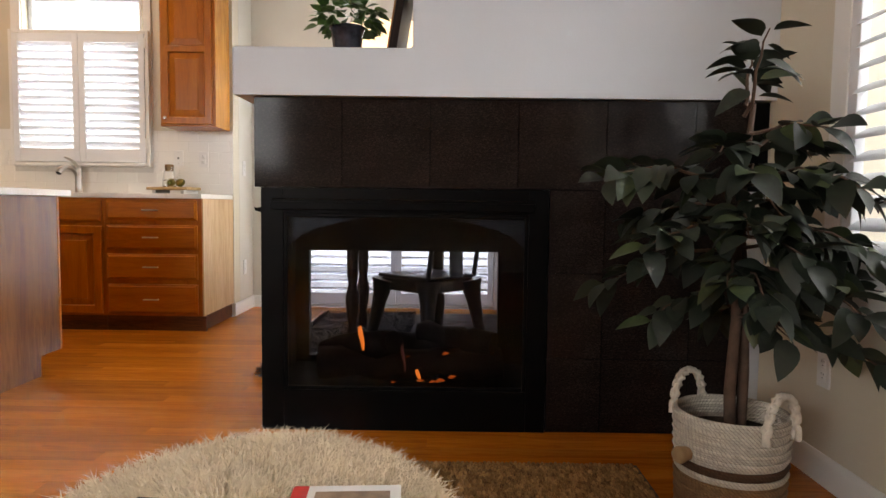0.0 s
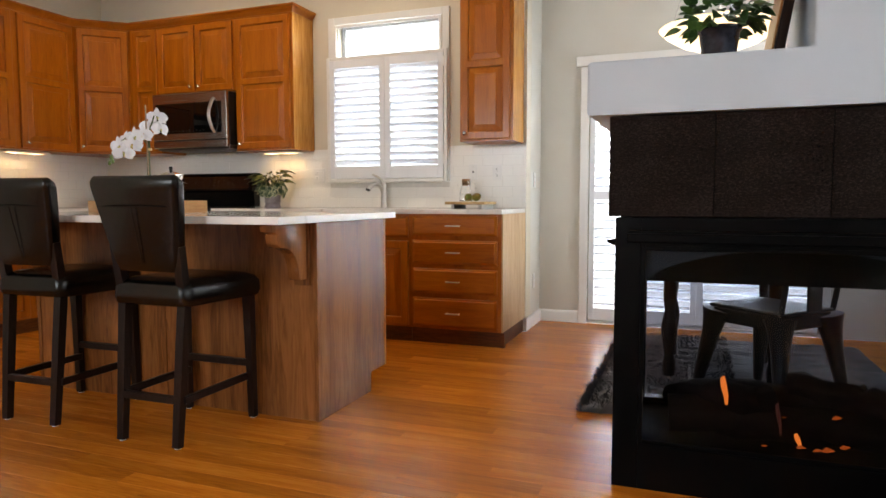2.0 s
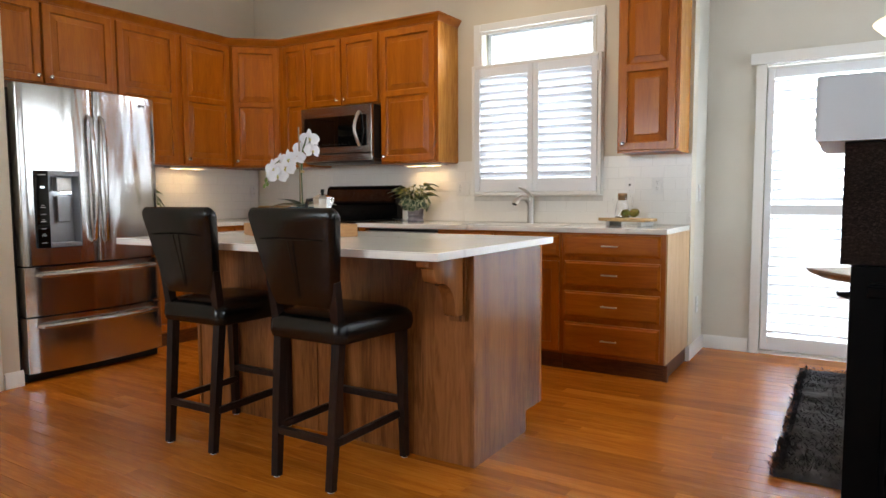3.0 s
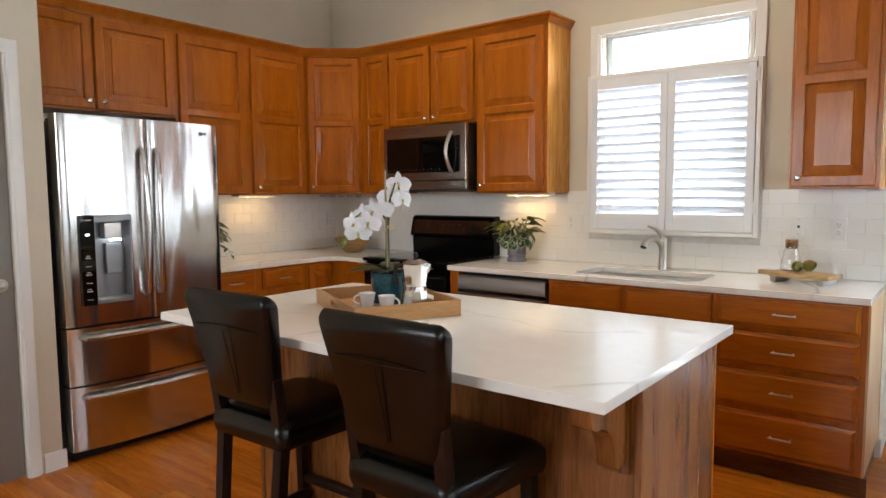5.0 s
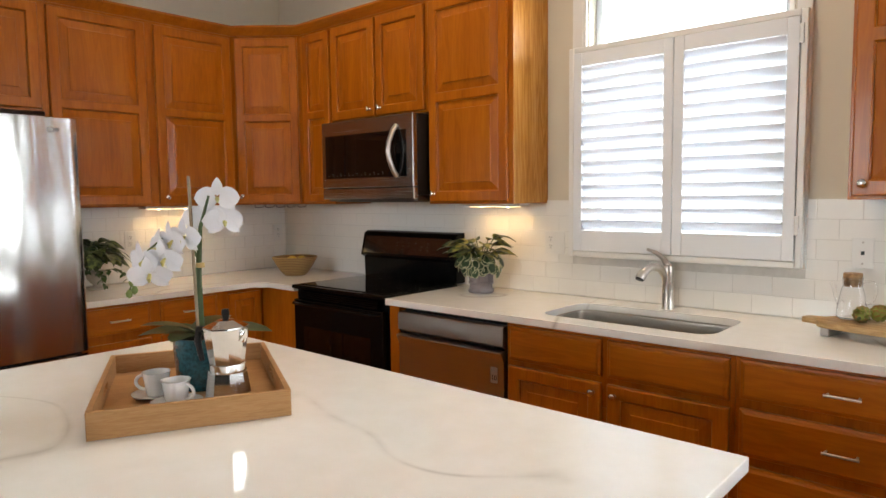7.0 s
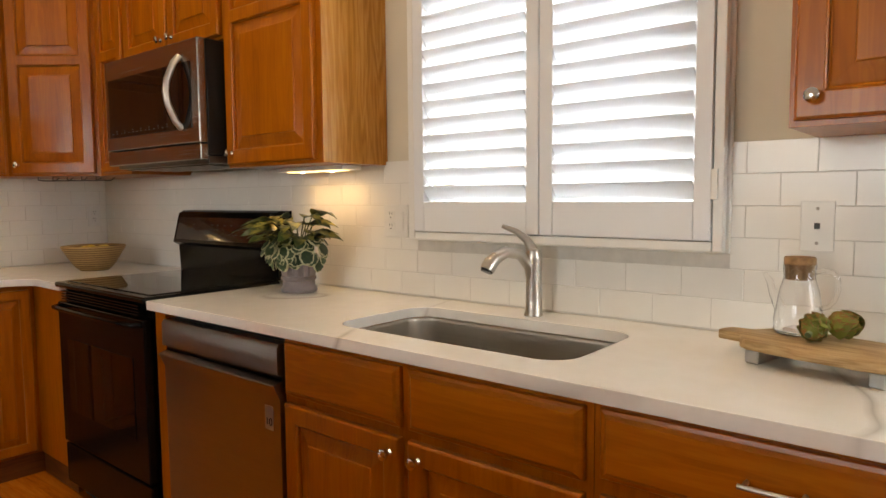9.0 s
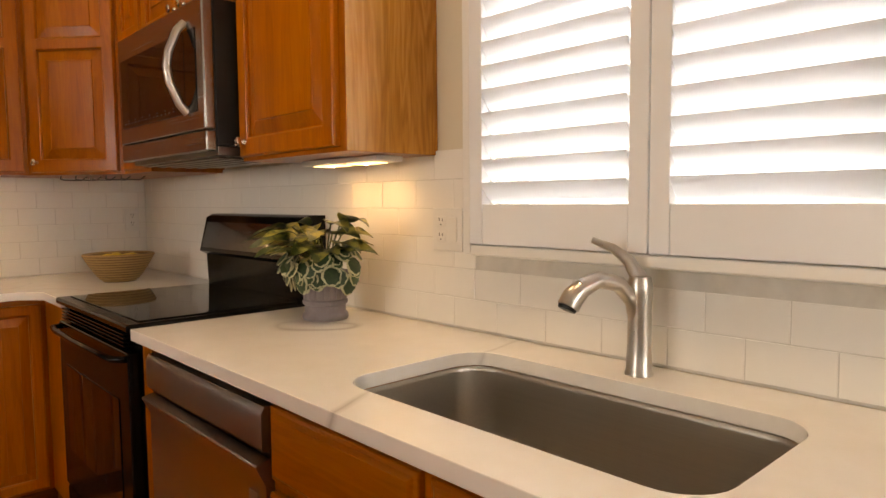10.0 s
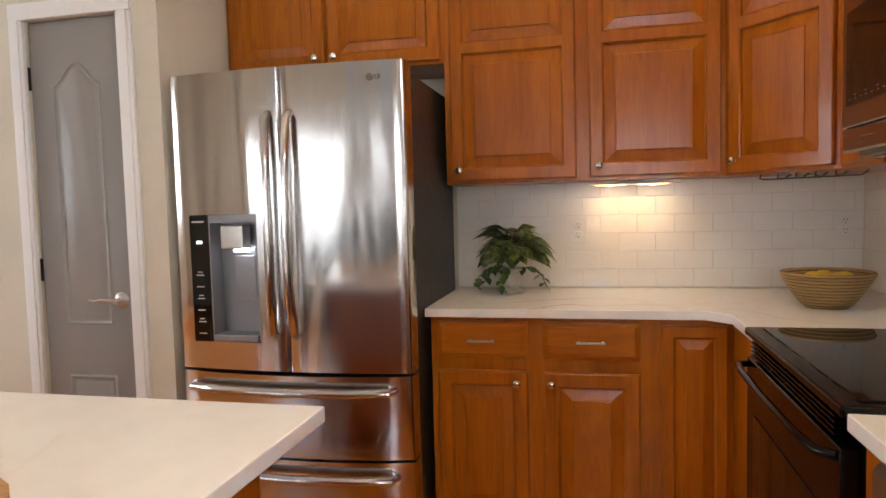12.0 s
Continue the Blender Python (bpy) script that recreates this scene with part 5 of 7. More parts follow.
part("tassel", tube(B(), [(-0.142, -0.06, 0.19), (-0.172, -0.075, 0.19), (-0.177, -0.078, 0.19)], [0.018, 0.024, 0.02], 12), plain("wooden_bead", (0.32, 0.2, 0.1), 0.6, var=0.2, scale=30), bk, "round wooden toggle")
fc = thing("ficus_tree", pose(TX, TY, 0.2), "artificial ficus tree with dusty dark green leaves", "potted tree")
BARK = plain("ficus_bark", (0.11, 0.065, 0.045), 0.85, var=0.4, scale=18, relief=0.8, relief_scale=60)
trunk = [(0.0, 0.0, -0.02), (-0.008, 0.0, 0.15), (0.004, 0.004, 0.35), (-0.004, 0.0, 0.55), (0.01, 0.0, 0.78), (0.03, 0.01, 0.95)]
part("trunk", tube(B(), trunk, [0.0175, 0.016, 0.0145, 0.013, 0.010, 0.007], 12), BARK, fc)
second = [(0.035, 0.02, -0.02), (0.04, 0.022, 0.2), (0.03, 0.018, 0.42), (0.012, 0.01, 0.62)]
part("trunk", tube(B(), second, [0.015, 0.014, 0.012, 0.008], 10), BARK, fc)
FICUS = foliage("ficus_leaf", (0.006, 0.011, 0.007), (0.024, 0.036, 0.020), rough=0.55)
FICUS_LIGHT = foliage("ficus_leaf_young", (0.03, 0.05, 0.018), (0.07, 0.09, 0.035), rough=0.5)
leaves = [leaf_mesh("leaf", FICUS, L, L * 0.60, d, 0.22, 7, 0.85) for L, d in ((0.085, 0.25), (0.10, 0.45), (0.07, 0.15), (0.11, 0.35))] + [leaf_mesh("leaf", FICUS_LIGHT, 0.095, 0.056, 0.3, 0.2, 7, 0.85)]
rf = random.Random(11)


def bough(base, d, length, n, droop=0.35):
    d = Vector(d).normalized()
    pts = []
    for i in range(7):
        t = i / 6
        pts.append(Vector(base) + d * length * t + Vector((0, 0, -droop * length * t * t)) + Vector((rf.uniform(-1, 1), rf.uniform(-1, 1), rf.uniform(-1, 1))) * 0.008)
    part("branch", tube(B(), pts, [0.006 - 0.0042 * i / 6 for i in range(7)], 6), BARK, fc)
    n = round(n * 1.8)
    for k in range(n):
        t = 0.2 + 0.8 * (k + rf.random() * 0.6) / n
        i = min(5, int(t * 6))
        p = pts[i].lerp(pts[i + 1], t * 6 - i)
        side = d.cross(Vector((0, 0, 1))).normalized() * (1 if k % 2 else -1)
        ld_ = d * rf.uniform(0.2, 0.8) + side * rf.uniform(0.2, 0.9) + Vector((0, 0, rf.uniform(-0.75, 0.12)))
        lm = Matrix.Translation(p + ld_.normalized() * 0.012) @ point(ld_) @ pose(0, 0, 0, rf.uniform(-40, 40))
        share("leaf", leaves[rf.choice((0, 0, 1, 1, 2, 3, 3, 4))], fc, lm)


for k, (z, az, up, L, n) in enumerate(((0.44, 195, 0.12, 0.27, 10), (0.36, 340, 0.1, 0.38, 14), (0.38, 80, 0.1, 0.25, 8), (0.54, 165, 0.15, 0.38, 12), (0.50, 262, 0.15, 0.26, 9), (0.46, 20, 0.15, 0.30, 11), (0.50, 300, 0.18, 0.36, 14), (0.60, 205, 0.35, 0.36, 14), (0.60, 350, 0.22, 0.36, 13), (0.64, 250, 0.3, 0.28, 12), (0.66, 145, 0.3, 0.32, 12), (0.70, 185, 0.62, 0.46, 17), (0.74, 310, 0.4, 0.32, 12), (0.80, 230, 0.5, 0.25, 9), (0.82, 20, 0.5, 0.28, 9), (0.86, 330, 0.55, 0.24, 8), (0.92, 265, 1.6, 0.26, 6), (0.94, 60, 1.9, 0.24, 7), (0.40, 285, 0.1, 0.20, 8), (0.52, 240, 0.2, 0.22, 9), (0.58, 290, 0.25, 0.24, 10), (0.68, 275, 0.3, 0.22, 9), (0.76, 255, 0.4, 0.2, 8), (0.62, 325, 0.2, 0.34, 12), (0.72, 345, 0.35, 0.34, 12), (0.55, 0, 0.15, 0.32, 11))):
    a = radians(az)
    bough((0.005, 0.0, z), (math.cos(a), math.sin(a), up), L, n, 0.45 if up < 1 else 0.1)

# ottoman with sheepskin, magazines
ot = thing("ottoman", pose(1.035, 1.51, 0), "round ottoman draped with a cream sheepskin", "ottoman")
CREAM = plain("cream_wool", (0.78, 0.65, 0.48), 0.95, var=0.12, scale=14)
part("base", lathe(B(), [(0, 0), (0.27, 0), (0.29, 0.02), (0.295, 0.30), (0.27, 0.36), (0, 0.375)], 40), plain("cream_fabric", (0.55, 0.48, 0.38), 0.95, var=0.1, scale=30, relief=0.6, relief_scale=300), ot)


def heap(x, y):
    """Height of the bunched fold of the sheepskin."""
    return 0.016 * math.exp(-((x - 0.0) ** 2 + (y - 0.24) ** 2) / 0.03)


bm = lathe(B(), [(0, 0.405), (0.1, 0.405), (0.2, 0.405), (0.245, 0.397), (0.285, 0.385), (0.325, 0.33), (0.335, 0.26), (0.34, 0.2)], 48)
for v in bm.verts:
    v.co.z += heap(v.co.x, v.co.y)
skin = part("sheepskin", bm, CREAM, ot, "cream long-haired sheepskin")
rh = random.Random(3)
verts, faces = [], []
for i in range(34000):
    a, u = rh.uniform(0, 2 * math.pi), rh.random()
    if u < 0.6:
        r = 0.3 * math.sqrt(u / 0.6)
        p, nrm = Vector((r * math.cos(a), r * math.sin(a), 0.405 - 0.25 * max(0, r - 0.2) ** 1.2)), Vector((0.35 * math.cos(a), 0.35 * math.sin(a), 1))
    else:
        t = (u - 0.6) / 0.4
        r = 0.30 + 0.035 * math.sqrt(t)
        p, nrm = Vector((r * math.cos(a), r * math.sin(a), 0.385 - 0.18 * t)), Vector((math.cos(a), math.sin(a), 0.45 - 0.8 * t))
    p.z += heap(p.x, p.y)
    nrm = (nrm.normalized() + Vector((rh.uniform(-1, 1), rh.uniform(-1, 1), rh.uniform(-0.4, 0.6))) * 0.55 + 0.35 * noise.noise_vector(p * 9)).normalized()
    L, s = rh.uniform(0.016, 0.042), nrm.orthogonal().normalized()
    s = (Matrix.Rotation(rh.uniform(0, 6.28), 3, nrm) @ s) * 0.0011
    bend = Vector((rh.uniform(-1, 1), rh.uniform(-1, 1), -0.6)) * 0.012
    k = len(verts)
    verts += [p - s, p + s, p + nrm * L * 0.6 + s * 0.7, p + nrm * L * 0.6 - s * 0.7, p + nrm * L + bend]
    faces += [(k, k + 1, k + 2, k + 3), (k + 3, k + 2, k + 4)]
me = bpy.data.meshes.new("wool")
me.from_pydata([tuple(v) for v in verts], [], faces)
me.materials.append(CREAM)
tagged(share("wool", me, skin, Matrix.Identity(4)), "cream wool hairs", kind="stuff")


def magazine(m, label, cover, accent):
    mg = thing("magazine", m, label, "magazine")
    part("pages", bx(-0.105, 0.105, -0.14, 0.14, 0.0, 0.007, 0.001), plain("paper", (0.7, 0.69, 0.66), 0.7, var=0.03), mg)
    part("cover", bx(-0.106, 0.106, -0.141, 0.141, 0.0072, 0.0082), cover, mg)
    part("picture", bx(-0.06, 0.085, 0.03, 0.12, 0.0083, 0.0087), plain("print_brown", (0.22, 0.15, 0.10), 0.4, var=0.5, scale=25), mg, "printed brown picture")
    part("band", bx(-0.1055, -0.075, -0.14, 0.14, 0.0083, 0.0087), accent, mg, "coloured spine band")
    return mg


RED = plain("red_print", (0.5, 0.03, 0.025), 0.4, var=0.1)
magazine(pose(1.195, 1.355, 0.449, 0, 0, 4) @ Matrix.Diagonal((0.72, 0.95, 1, 1)), "white magazine with a red spine on the sheepskin", plain("white_print", (0.72, 0.71, 0.69), 0.35, var=0.05), RED)
magazine(pose(0.985, 1.30, 0.444, 0, 0, -8), "pale magazine with a dark picture on the sheepskin", plain("cream_print", (0.66, 0.62, 0.55), 0.35, var=0.1), plain("dark_print", (0.05, 0.05, 0.05), 0.4))

# jute rug
rug = thing("jute_rug", pose(0, 0, 0.0), "flat woven brown jute rug on the floorboards", "rug")
JUTE = plain("jute", (0.34, 0.22, 0.11), 0.95, var=0.35, scale=45, relief=1.0, relief_scale=300)
JUTE2 = plain("jute_dark", (0.09, 0.055, 0.025), 0.95, var=0.35, scale=45, relief=1.0, relief_scale=300)
part("backing", bx(0.42, 1.965, 0.95, 2.715, 0.0005, 0.004), JUTE2, rug)
vs, fs = [], []
for i in range(62):
    y = 2.70 - i * 0.0285
    for j in range(104):
        x, zc = 0.43 + j * 0.0147 + (0.007 if i % 2 else 0), 0.004
        k = len(vs)
        h = 0.009 + rh.uniform(-0.002, 0.0025)
        dx, dy = 0.0078, 0.0135
        vs += [(x - dx, y - dy, zc), (x + dx, y - dy, zc), (x + dx, y + dy, zc), (x - dx, y + dy, zc), (x - dx * 0.45, y - dy * 0.55, zc + h), (x + dx * 0.45, y - dy * 0.55, zc + h), (x + dx * 0.45, y + dy * 0.55, zc + h), (x - dx * 0.45, y + dy * 0.55, zc + h)]
        fs += [(k, k + 1, k + 5, k + 4), (k + 1, k + 2, k + 6, k + 5), (k + 2, k + 3, k + 7, k + 6), (k + 3, k, k + 4, k + 7), (k + 4, k + 5, k + 6, k + 7)]
me = bpy.data.meshes.new("weave")
me.from_pydata(vs, [], fs)
me.materials.append(wood("jute_strands", (0.15, 0.075, 0.028), (0.34, 0.19, 0.08), (0.46, 0.28, 0.125), "y", 0.95, 0.0, 3.0, True, 0.1, 1.2, 0.35))
smooth(me, 80)
tagged(share("weave", me, rug, Matrix.Identity(4)), kind="stuff")
# fur rug under the dining table
fr_ = thing("fur_rug", pose(0, 0, 0), "dark grey faux fur rug under the dining table", "rug")
FUR = plain("grey_fur", (0.05, 0.045, 0.044), 0.85, var=0.5, scale=12)
bm = bmesh.new()
bmesh.ops.create_grid(bm, x_segments=60, y_segments=110, size=0.5)
for v in bm.verts:
    x, y = v.co.x * 1.5 + 1.15, v.co.y * 1.85 + 4.70
    h = noise.noise(Vector((x * 3.0, y * 14, 0))) * 0.014 + noise.noise(Vector((x * 12, y * 40, 3))) * 0.007
    e = min(0.5 - abs(v.co.x), 0.5 - abs(v.co.y))
    v.co = (x + 0.02 * noise.noise(Vector((y * 9, 1, 0))) * (e < 0.01), y, max(0.002, 0.028 * min(1, e / 0.02) + h))
part("fur", bm, FUR, fr_)
vs, fs = [], []
for i in range(9000):
    x, y = rh.uniform(0.39, 1.1), rh.uniform(3.77, 5.63)
    if i % 4 == 0:
        x = rh.uniform(0.385, 0.43)
    L = rh.uniform(0.03, 0.06)
    d = Vector((rh.uniform(-0.6, 0.4), -0.9 + 0.8 * noise.noise(Vector((x * 3, y * 5, 0))), rh.uniform(0.1, 0.7))).normalized() * L
    z = 0.03 if x > 0.41 else 0.012
    k = len(vs)
    vs += [(x - 0.002, y, z), (x + 0.002, y, z), (x + d.x, y + d.y, max(0.004, z + d.z))]
    fs.append((k, k + 1, k + 2))
me = bpy.data.meshes.new("hairs")
me.from_pydata(vs, [], fs)
me.materials.append(FUR)
tagged(share("hairs", me, fr_, Matrix.Identity(4)), kind="stuff")

# ---- dining nook ----
tb = thing("dining_table", pose(1.02, 4.74, 0), "round dark wooden dining table", "table")
TOP_WOOD = wood("table_walnut", (0.06, 0.025, 0.012), (0.11, 0.05, 0.022), (0.16, 0.075, 0.035), "x", 0.3, 0.3)
part("tabletop", lathe(B(), [(0, 0.72), (0.54, 0.72), (0.575, 0.735), (0.58, 0.75), (0.572, 0.758), (0, 0.758)], 64), TOP_WOOD, tb)
for a in (45, 135, 225, 315):
    part("leg", lathe(B(), [(0, 0.028), (0.028, 0.028), (0.034, 0.09), (0.022, 0.14), (0.036, 0.2), (0.044, 0.30), (0.026, 0.38), (0.034, 0.44), (0.036, 0.72), (0, 0.72)], 20), DARK_WOOD, tb, "", pose(0.36 * math.cos(radians(a)), 0.36 * math.sin(radians(a)), 0))
rn = solid("table_runner", slab(B(), [(0.46, 4.55), (0.66, 4.28), (1.0, 4.6), (0.8, 4.85)], 0.7585, 0.7615), plain("white_linen", (0.68, 0.68, 0.66), 0.9, var=0.05, relief=0.4, relief_scale=300), "white linen napkin on the dining table", "napkin")


def metal_chair(m, label):
    ch = thing("dining_chair", m, label, "chair")
    GUN = GUNMETAL_BACKLIT
    part("seat", bx(-0.19, 0.19, -0.19, 0.19, 0.445, 0.462, 0.008, 3), GUN, ch)
    part("apron", bx(-0.178, 0.178, -0.178, 0.178, 0.375, 0.444, 0.01), GUN, ch)
    for sx in (-1, 1):
        for sy in (-1, 1):
            bm = B()
            t0, t1 = (sx * 0.165, sy * 0.165, 0.43), (sx * 0.225, sy * 0.225, 0.03)
            tube(bm, [t0, [a + (b - a) * 0.12 for a, b in zip(t0, t1)], [a + (b - a) * 0.3 for a, b in zip(t0, t1)], [a + (b - a) * 0.6 for a, b in zip(t0, t1)], t1], [0.085, 0.066, 0.05, 0.04, 0.026], 10, flat=0.8)
            part("leg", bm, GUN, ch)
    part("back_frame", tube(B(), [(-0.18, 0.18, 0.455), (-0.185, 0.22, 0.70), (-0.13, 0.245, 0.84), (0.13, 0.245, 0.84), (0.185, 0.22, 0.70), (0.18, 0.18, 0.455)], 0.013, 8), GUN, ch)
    part("back_splat", bx(-0.05, 0.05, 0.205, 0.215, 0.46, 0.835, 0.004), GUN, ch)
    return ch


# Chair metal; the darkness of standing against the light is in its colour.
GUNMETAL_BACKLIT = plain("gunmetal", (0.032, 0.033, 0.036), 0.38, 0.6, 0.15, 12)
c1 = metal_chair(pose(1.22, 4.15, 0.028, 0, 0, 228), "gunmetal steel cafe chair at the dining table")
lampth = thing("pendant_lamp", pose(0.98, 4.55, 0), "alabaster bowl pendant lamp on three rods", "pendant lamp")
part("bowl", lathe(B(), [(0, 1.745), (0.09, 1.752), (0.19, 1.785), (0.27, 1.835), (0.305, 1.87), (0.30, 1.874), (0.26, 1.84), (0.18, 1.795), (0, 1.76)], 48), emitter("alabaster_glow", (1.0, 0.80, 0.50), 1.6), lampth, "warm glowing alabaster bowl")
for a in (90, 210, 330):
    part("rod", tube(B(), [(0.27 * math.cos(radians(a)), 0.27 * math.sin(radians(a)), 1.86), (0.02 * math.cos(radians(a)), 0.02 * math.sin(radians(a)), 2.65)], 0.004, 6), NICKEL, lampth)
part("stem", tube(B(), [(0, 0, 2.62), (0, 0, CZ)], 0.009, 8), NICKEL, lampth), part("finial", lathe(B(), [(0, 1.725), (0.012, 1.73), (0.008, 1.745), (0, 1.746)], 12), NICKEL, lampth)

# ledge things
IVY = foliage("ivy_leaf", (0.025, 0.07, 0.014), (0.09, 0.18, 0.035), rough=0.4)
ivy = [leaf_mesh("leaf", IVY, L, L * 0.8, 0.25, 0.15, 5, lobes=0) for L in (0.04, 0.05, 0.06)]


def bushy(th, r, z0, h, n, meshes, seed, spread=1.0, low=-0.4):
    q = random.Random(seed)
    for i in range(n):
        a, e = q.uniform(0, 2 * math.pi), q.uniform(low, 1.25)
        d = Vector((math.cos(a) * math.cos(e) * spread, math.sin(a) * math.cos(e) * spread, math.sin(e)))
        p = Vector((0, 0, z0)) + Vector((d.x * r, d.y * r, d.z * h)) * q.uniform(0.55, 1.0)
        share("leaf", q.choice(meshes), th, Matrix.Translation(p) @ point(d + Vector((q.uniform(-0.6, 0.6), q.uniform(-0.6, 0.6), q.uniform(-0.7, 0.2)))) @ pose(0, 0, 0, q.uniform(-50, 50)))


lp = thing("potted_ivy", pose(0.935, 3.13, 1.4325), "green ivy in a small dark ceramic pot", "potted plant")
part("pot", lathe(B(), [(0, 0), (0.05, 0), (0.053, 0.01), (0.062, 0.085), (0.068, 0.09), (0.068, 0.1), (0.06, 0.1), (0.055, 0.085), (0, 0.08)], 32), plain("dark_glaze", (0.02, 0.022, 0.032), 0.2, var=0.5, scale=30, relief=0.6, relief_scale=40), lp)
bushy(lp, 0.125, 0.115, 0.095, 120, ivy, 4, 1.0, -0.2)
pf = thing("picture_frame", Matrix.Translation((1.092, 3.30, 1.4325)) @ pose(0, 0, 0, 0, 9, 0), "dark framed picture leaning on the ledge", "picture frame")
part("frame", bx(0, 0.03, -0.2, 0.2, 0.004, 0.52, 0.004), DARK_WOOD, pf)
part("moulding", bx(-0.008, -0.0005, -0.19, 0.19, 0.02, 0.50, 0.003), BAMBOO, pf, "brown inner moulding")

# ---- stools ----


def stool(m, label):
    st_ = thing("bar_stool", m, label, "bar stool", "stools at the island")
    for sx in (-1, 1):
        part("back_leg", tube(B(), [(sx * 0.142, -0.215, 0.004), (sx * 0.148, -0.185, 0.35), (sx * 0.152, -0.165, 0.58), (sx * 0.16, -0.195, 0.80)], [0.022, 0.026, 0.027, 0.024], 4), DARK_WOOD, st_, shade=False)
        part("front_leg", tube(B(), [(sx * 0.182, 0.212, 0.004), (sx * 0.178, 0.20, 0.60)], [0.021, 0.028], 4), DARK_WOOD, st_, shade=False)
        part("side_stretcher", bx(sx * 0.163 - 0.01, sx * 0.163 + 0.01, -0.195, 0.205, 0.175, 0.205, 0.003), DARK_WOOD, st_)
        part("foot_cap", lathe(B(), [(0, 0), (0.013, 0), (0.013, 0.006), (0, 0.006)], 12), PLATE_WHITE, st_, "", pose(sx * 0.142, -0.215, 0)), part("foot_cap", lathe(B(), [(0, 0), (0.013, 0), (0.013, 0.006), (0, 0.006)], 12), PLATE_WHITE, st_, "", pose(sx * 0.182, 0.212, 0))
    part("rear_stretcher", bx(-0.145, 0.145, -0.215, -0.19, 0.175, 0.205, 0.003), DARK_WOOD, st_)
    part("front_stretcher", bx(-0.178, 0.178, 0.195, 0.22, 0.235, 0.265, 0.003), DARK_WOOD, st_)
    bm = B()
    loops = []
    for z, ins, r in ((0.560, 0.008, 0.03), (0.566, 0.0, 0.035), (0.59, -0.007, 0.04), (0.628, -0.006, 0.045), (0.648, 0.006, 0.045), (0.661, 0.03, 0.045), (0.668, 0.065, 0.04), (0.671, 0.11, 0.03)):
        loops.append([(x * (1 + 0.09 * (y / 0.2)), y, z) for x, y in rounded(-0.205 + ins, 0.205 - ins, -0.195 + ins, 0.235 - ins, r, 5)])
    loft(bm, loops)
    bm.faces.new([v for v in bm.verts[:24]][::-1])
    part("seat", bm, LEATHER, st_, "black leather padded seat")
    # padded back, wider at the top, leaning backwards
    bm = B()
    loops = []
    for t in [i / 10 for i in range(9)] + [0.86, 0.90, 0.94, 0.965, 0.985, 1.0]:
        z = 0.697 + 0.378 * t
        w = 0.150 + 0.074 * t ** 0.85
        th_ = 0.030 * max(0.12, math.sqrt(max(0, 1 - max(0, (t - 0.88) / 0.12) ** 2))) * (0.75 + 0.25 * min(1, t / 0.1))
        y = -0.185 - 0.085 * t
        w -= 0.022 * max(0, (t - 0.9) / 0.1) ** 2.5
        loops.append([(x, yy + 0.02 * (x / 0.2) ** 2, z) for x, yy in rounded(-w, w, y - th_, y + th_, min(0.02, th_ * 0.95), 4)])
    loft(bm, loops)
    bm.faces.new([v for v in bm.verts[:20]][::-1])
    bk_ = part("backrest", bm, LEATHER, st_, "black leather padded backrest")

    def yb_(z):
        return -0.185 - 0.085 * (z - 0.715) / 0.36 - 0.029
    part("seam", tube(B(), [(x, yb_(0.955) + 0.02 * (x / 0.2) ** 2, 0.955) for x in (-0.16, -0.08, 0.0, 0.08, 0.16)], 0.0022, 6), LEATHER, bk_)
    part("seam", tube(B(), [(0, yb_(z), z) for z in (0.73, 0.84, 0.954)], 0.0022, 6), LEATHER, bk_)
    return st_


s1 = stool(pose(-1.155, 2.985, 0), "black leather bar stool with dark wooden legs")
copy_thing(s1, pose(-1.855, 3.005, 0, 0, 0, 1.5))

# ---- tray on the island ----
TA = 63
tm = Matrix.Translation((-1.832, 3.478, CT + 0.0005)) @ pose(0, 0, 0, 0, 0, TA)
tr = thing("serving_tray", tm, "bamboo serving tray with cut-out handles", "tray")
TW, TD, TH = 0.212, 0.275, 0.062
part("bottom", bx(-TW + 0.012, TW - 0.012, -TD + 0.012, TD - 0.012, 0.0, 0.010), BAMBOO, tr)
for s in (-1, 1):
    part("side", bx(-TW, TW, s * TD - (0.012 if s > 0 else 0), s * TD + (0.012 if s < 0 else 0), 0, TH, 0.0015), BAMBOO, tr)
    bm = wall_with_holes(-TD + 0.0125, TD - 0.0125, 0, TH, [(-0.045, 0.045, 0.026, 0.046)])
    bm.transform(pose(0, 0, 0, 0, 0, 90) @ Matrix.Diagonal((1, 0.012 / T, 1, 1)))
    bm.transform(Matrix.Translation((TW if s > 0 else -TW + 0.012, 0, 0)))
    part("end", bm, BAMBOO, tr, "bamboo end with a hand slot", shade=False)
TZ = CT + 0.012
op = thing("orchid", pose(-1.845, 3.515, TZ), "white orchid in a teal glazed pot", "potted orchid")
TEAL = plain("teal_glaze", (0.012, 0.075, 0.095), 0.18, var=0.6, scale=110, coat=0.3)
part("pot", lathe(B(), [(0, 0), (0.059, 0), (0.063, 0.004), (0.071, 0.13), (0.071, 0.136), (0.065, 0.136), (0.062, 0.115), (0, 0.113)], 36), TEAL, op, "teal glazed ceramic pot")
part("moss", lathe(B(), [(0.062, 0.116), (0.045, 0.130), (0.02, 0.134), (0, 0.136)], 20), SOIL, op)
ORCHID_LEAF = foliage("orchid_leaf", (0.022, 0.034, 0.012), (0.045, 0.062, 0.022), rough=0.28)
